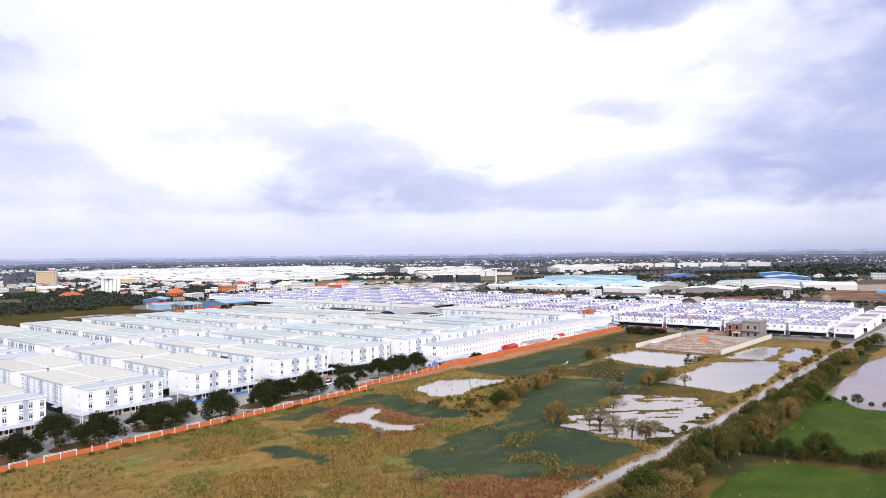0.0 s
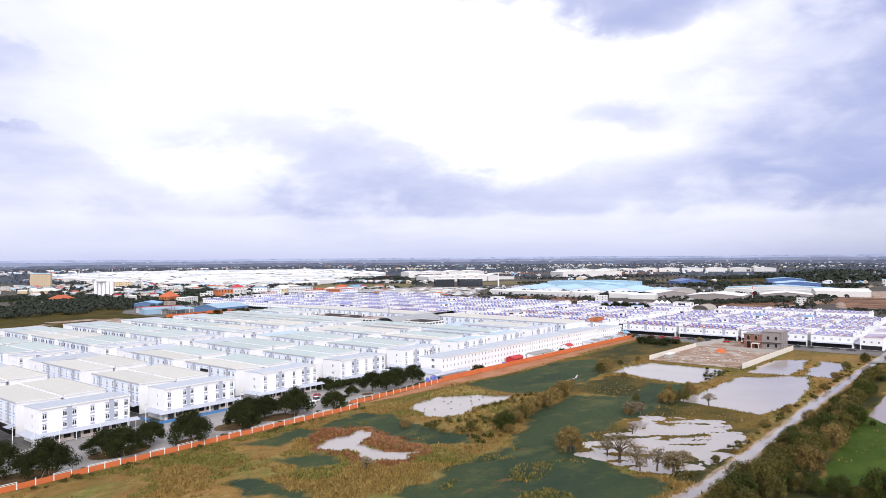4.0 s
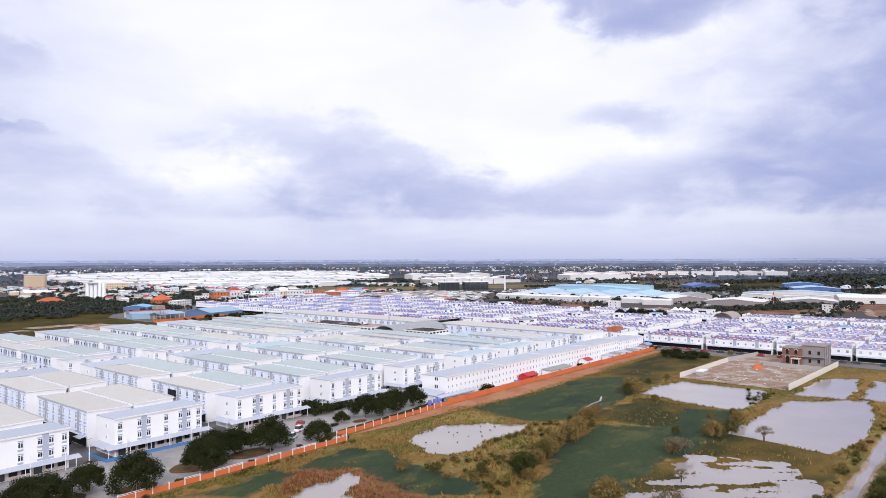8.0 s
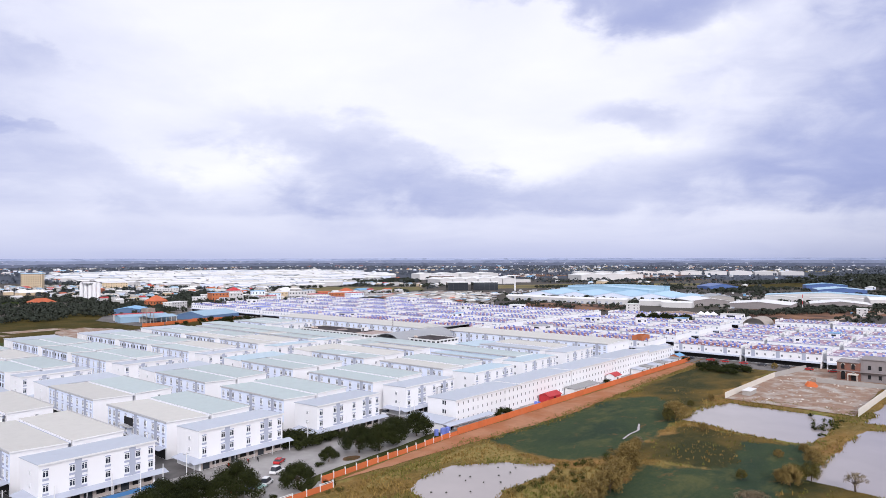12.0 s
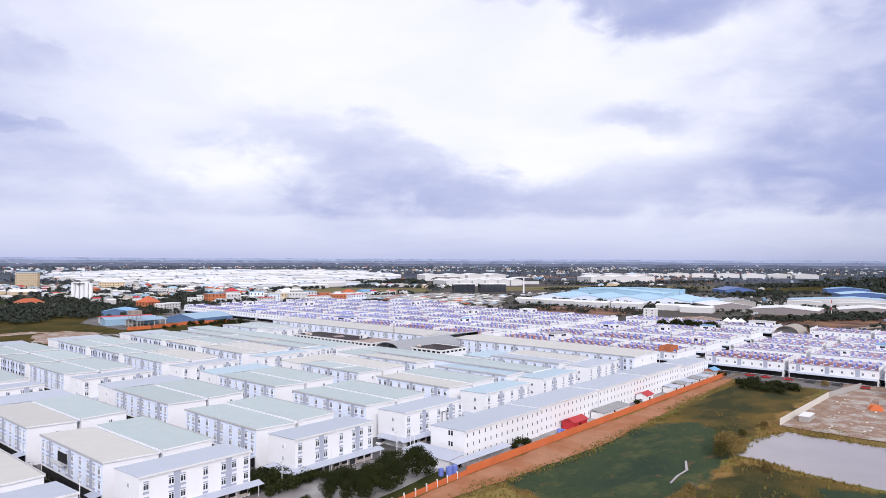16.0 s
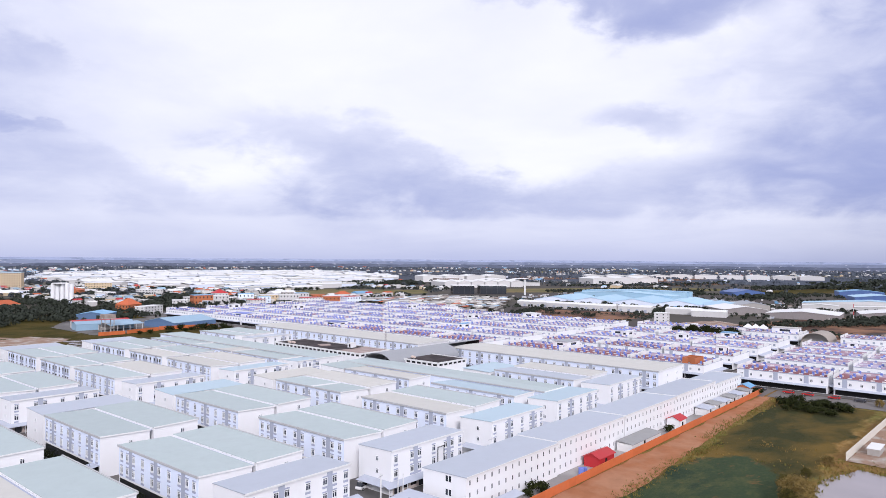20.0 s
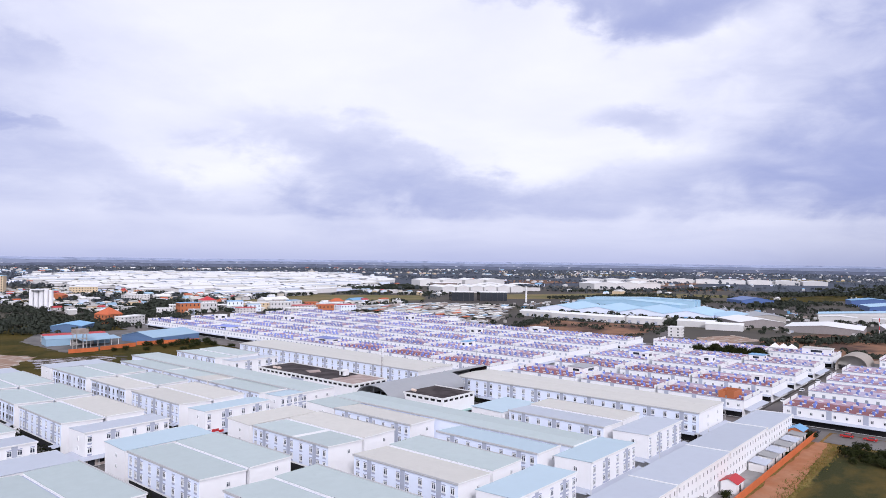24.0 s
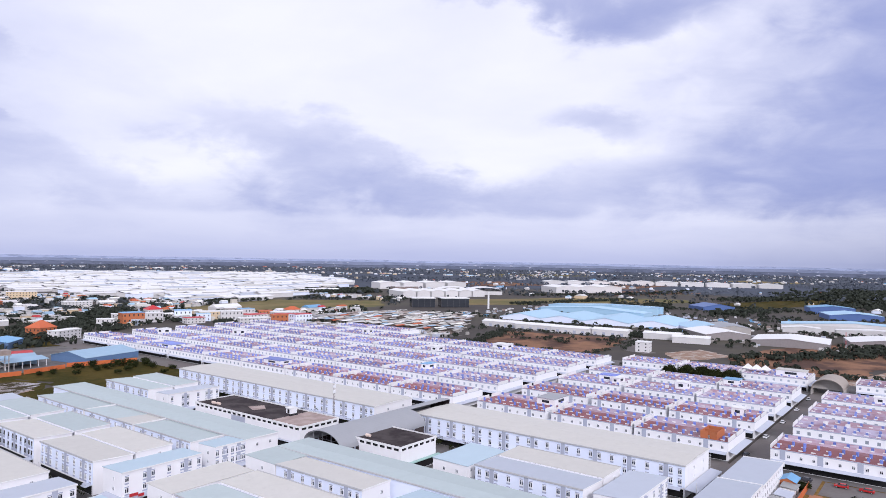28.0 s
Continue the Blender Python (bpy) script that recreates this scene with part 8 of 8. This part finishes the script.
tagged(new("yard_goods", g.mesh("yard_goods")), "stacked goods and lean-tos about the factory yards", "goods", kind="stuff")

# scrub land beyond the estate
sheet("ground", [(120, 408), (300, 408), (330, 470), (318, 505), (300, 560), (190, 600), (110, 520)], 0.05, OLIVE, "rough dark grass beyond the far boundary", 3.0, 91, category="grass")
sheet("ground", [(150, 412), (235, 412), (228, 470), (160, 480)], 0.07, PADDY, "green grass beyond the far boundary", 4.0, 90, category="grass")
for i, pts in enumerate(([(222, 545), (262, 548), (268, 532), (228, 528)], [(266, 520), (292, 512), (286, 498), (262, 508)], [(200, 520), (216, 528), (222, 512)], [(286, 470), (312, 476), (316, 452), (296, 446)])):
    sheet("ground", pts, 0.09, SAND, "bare sandy patch beyond the estate", 3.0, 92 + i, category="earth")
sheet("ground", [(260, 900), (400, 900), (380, 980), (240, 990)], 0.06, PADDY, "green field among the woods", 4.0, 97, category="grass")
for i, (pts, mat, label) in enumerate((
    ([(640, 885), (729, 745), (930, 755), (1012, 842), (890, 968), (760, 935)], DRY, "bare brown field before the works"),
    ([(1040, 690), (1125, 615), (1290, 690), (1160, 770)], DRY, "dry yellow field on the plain"),
    ([(1262, 710), (1400, 665), (1500, 490), (1420, 440), (1180, 580)], DRY, "dry yellow-green field on the plain"),
    ([(1500, 640), (1810, 540), (1880, 700), (1620, 730)], FALLOW, "bare brown field on the plain"),
    ([(1700, 780), (1870, 750), (2470, 770), (2210, 910), (1900, 1000)], FALLOW, "bare brown field on the plain"),
    ([(1620, 1100), (1900, 1000), (2050, 1250), (1800, 1380)], FALLOW, "bare brown field on the plain"),
    ([(1300, 330), (1700, 200), (1760, 300), (1400, 420)], OLIVE, "rough dark grass on the plain"),
    ([(2400, 700), (3000, 500), (3200, 760), (2600, 980)], DRY, "dry field far across the plain"),
    ([(2500, 1600), (3100, 1400), (3300, 1700), (2700, 1950)], DRY, "dry field far across the plain"),
)):
    sheet("ground", pts, 0.06 + 0.004 * i, mat, label, 8.0, 100 + i, category="field")
sheet("ground", [(752, 42), (890, 66), (1100, 78), (1150, 20), (1100, -120), (756, -140)], 0.06, SAND, "bare sandy field beyond the terraces", 5.0, 121, category="earth")
sheet("ground", [(760, 36), (880, 58), (960, 40), (900, -40), (760, -60)], 0.08, FALLOW, "bare brown earth beyond the terraces", 5.0, 123, category="earth")
sheet("road", [(640, 112), (800, 69), (1337, 80), (1337, 90), (800, 79), (640, 122)], 0.1, SAND, "pale dirt road across the plain")
sheet("road", [(376, -33), (427, -34.5), (640, -46), (640, -56), (440, -46), (380, -40)], 0.1, CONCRETE, "pale concrete road along the end of the terraces")
for i, (x, y, w, d) in enumerate(((427, -33, 30, 11), (468, -34, 28, 12), (505, -34, 27, 12), (541, -36, 26, 13), (580, -36, 26, 12))):
    b = thing("end_house", "white flat-roofed house at the end of a terrace row", "house", (x, y, 0.06), 0, "end houses")
    part("wall", Geo().box(0, w, 0, d, 0, 6.0 - 0.3 * (i % 2), WALL), b)
    part("roof_deck", Geo().box(0.3, w - 0.3, 0.3, d - 0.3, 6.0 - 0.3 * (i % 2), 6.1 - 0.3 * (i % 2), TERRA_P), b)
    part("parapet", ring(-0.1, w + 0.1, -0.1, d + 0.1, 0.25, 5.95 - 0.3 * (i % 2), 6.7 - 0.3 * (i % 2), CAP), b)
    part("shopfront", Geo().box(-0.06, -0.005, 0.6, d - 0.6, 0.1, 2.4, BLACK), b)
    for k in range(3):
        add_window(b, -0.02, 2 + k * (d - 4) / 2, 3.8, 0, True)
tw = thing("lattice_tower", "thin red and white lattice tower", "tower", (818, 138, 0))
for k in range(5):
    part("section", Geo().box(-0.25, 0.25, -0.25, 0.25, k * 3.4, k * 3.4 + 3.4, REDROOF if k % 2 == 0 else CAP), tw)
house(782, 80, 8, 9, 7, TOWNW, CAP, "white house where the dirt road meets the estate", 10, False, floors=3)
house(1338, 62, 26, 20, 10, TOWNW, SKYROOF, "white house beside the dirt road", 10, False, floors=2)
barn(905, 5, 12, 8, 3, 1, BLUEROOF, BLUEROOF, "small blue shelter on the sandy field", 0, "shed", group="sheds beyond the estate")
sheet("ground", [(648, 110), (720, 110), (800, 60), (1000, 40), (1000, 90), (800, 190), (720, 206), (690, 196)], 0.07, FALLOW, "dark brown scrub land among the trees", 5.0, 122, category="grass")

sheet("ground", [(296, 406), (404, 406), (404, 640), (430, 700), (360, 720), (200, 640), (180, 590), (300, 552), (320, 505), (332, 470)], 0.045, OLIVE, "dark rough grass and scrub round the far sheds", 3.0, 124, category="grass")
sheet("ground", [(312, 512), (362, 518), (404, 508), (404, 620), (340, 640), (312, 590)], 0.055, YARD, "dark yard of the far sheds", 2.0, 125, category="yard")
sheet("water", [(286, 494), (301, 489), (317, 486), (326, 470), (314, 454), (297, 442), (276, 454)], 0.1, FLOOD, "shallow grey pool beyond the estate", 2.5, 126, category="pond")
sheet("ground", [(258, 438), (268, 460), (276, 486), (294, 503), (279, 534), (252, 522), (240, 480), (244, 448)], 0.085, SAND, "bare sandy ground beyond the estate", 4.0, 127, category="earth")

# the far rim of the plain: wood bands, pale house specks, haze in colours
def rim_material(name):
    global rn, rl, rb, rtc
    m = bpy.data.materials.new(name)
    m.use_nodes = True
    rn, rl = m.node_tree.nodes, m.node_tree.links
    rb = rn["Principled BSDF"]
    rb.inputs["Roughness"].default_value, rb.inputs["Specular IOR Level"].default_value = 1.0, 0.0
    rtc = rn.new("ShaderNodeTexCoord")
    RIMS.append(m)


def rim_layer(scale, flat, lo, hi, under, over_, detail=5):
    sq, tx, mr, mx = rn.new("ShaderNodeVectorMath"), rn.new("ShaderNodeTexNoise"), rn.new("ShaderNodeMapRange"), rn.new("ShaderNodeMix")
    sq.operation, mx.data_type = "MULTIPLY", "RGBA"
    sq.inputs[1].default_value = (scale, scale, scale * flat)
    rl.new(rtc.outputs["Object"], sq.inputs[0])
    rl.new(sq.outputs[0], tx.inputs["Vector"])
    tx.inputs["Scale"].default_value, tx.inputs["Detail"].default_value = 1.0, detail
    mr.inputs["From Min"].default_value, mr.inputs["From Max"].default_value = lo, hi
    rl.new(tx.outputs["Fac"], mr.inputs["Value"])
    rl.new(mr.outputs[0], mx.inputs[0])
    for k, v in ((6, under), (7, over_)):
        if isinstance(v, tuple):
            mx.inputs[k].default_value = (*v, 1)
        else:
            rl.new(v, mx.inputs[k])
    return mx.outputs[2]


RIMS = []
# rings further out are multiplied paler, haze painted into the base colour
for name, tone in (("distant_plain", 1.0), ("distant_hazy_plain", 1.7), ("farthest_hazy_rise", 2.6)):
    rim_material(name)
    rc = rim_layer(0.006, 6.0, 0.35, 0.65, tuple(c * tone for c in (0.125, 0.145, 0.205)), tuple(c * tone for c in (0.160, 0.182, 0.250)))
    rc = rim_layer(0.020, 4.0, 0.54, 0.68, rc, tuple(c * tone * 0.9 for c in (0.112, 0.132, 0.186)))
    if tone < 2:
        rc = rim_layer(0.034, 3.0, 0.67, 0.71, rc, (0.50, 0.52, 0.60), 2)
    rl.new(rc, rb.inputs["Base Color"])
n_ = 360
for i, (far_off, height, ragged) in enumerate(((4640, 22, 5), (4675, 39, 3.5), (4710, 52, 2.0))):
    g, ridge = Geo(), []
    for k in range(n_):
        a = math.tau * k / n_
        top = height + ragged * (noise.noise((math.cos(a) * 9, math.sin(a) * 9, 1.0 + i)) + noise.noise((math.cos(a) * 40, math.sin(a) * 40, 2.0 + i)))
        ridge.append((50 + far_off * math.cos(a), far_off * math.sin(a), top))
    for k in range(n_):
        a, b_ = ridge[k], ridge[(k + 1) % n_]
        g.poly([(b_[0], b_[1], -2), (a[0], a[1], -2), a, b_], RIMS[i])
    tagged(new("backdrop", g.mesh("backdrop")), "low rim of the plain, blue-grey haze put into its colour", "backdrop", kind="structure")
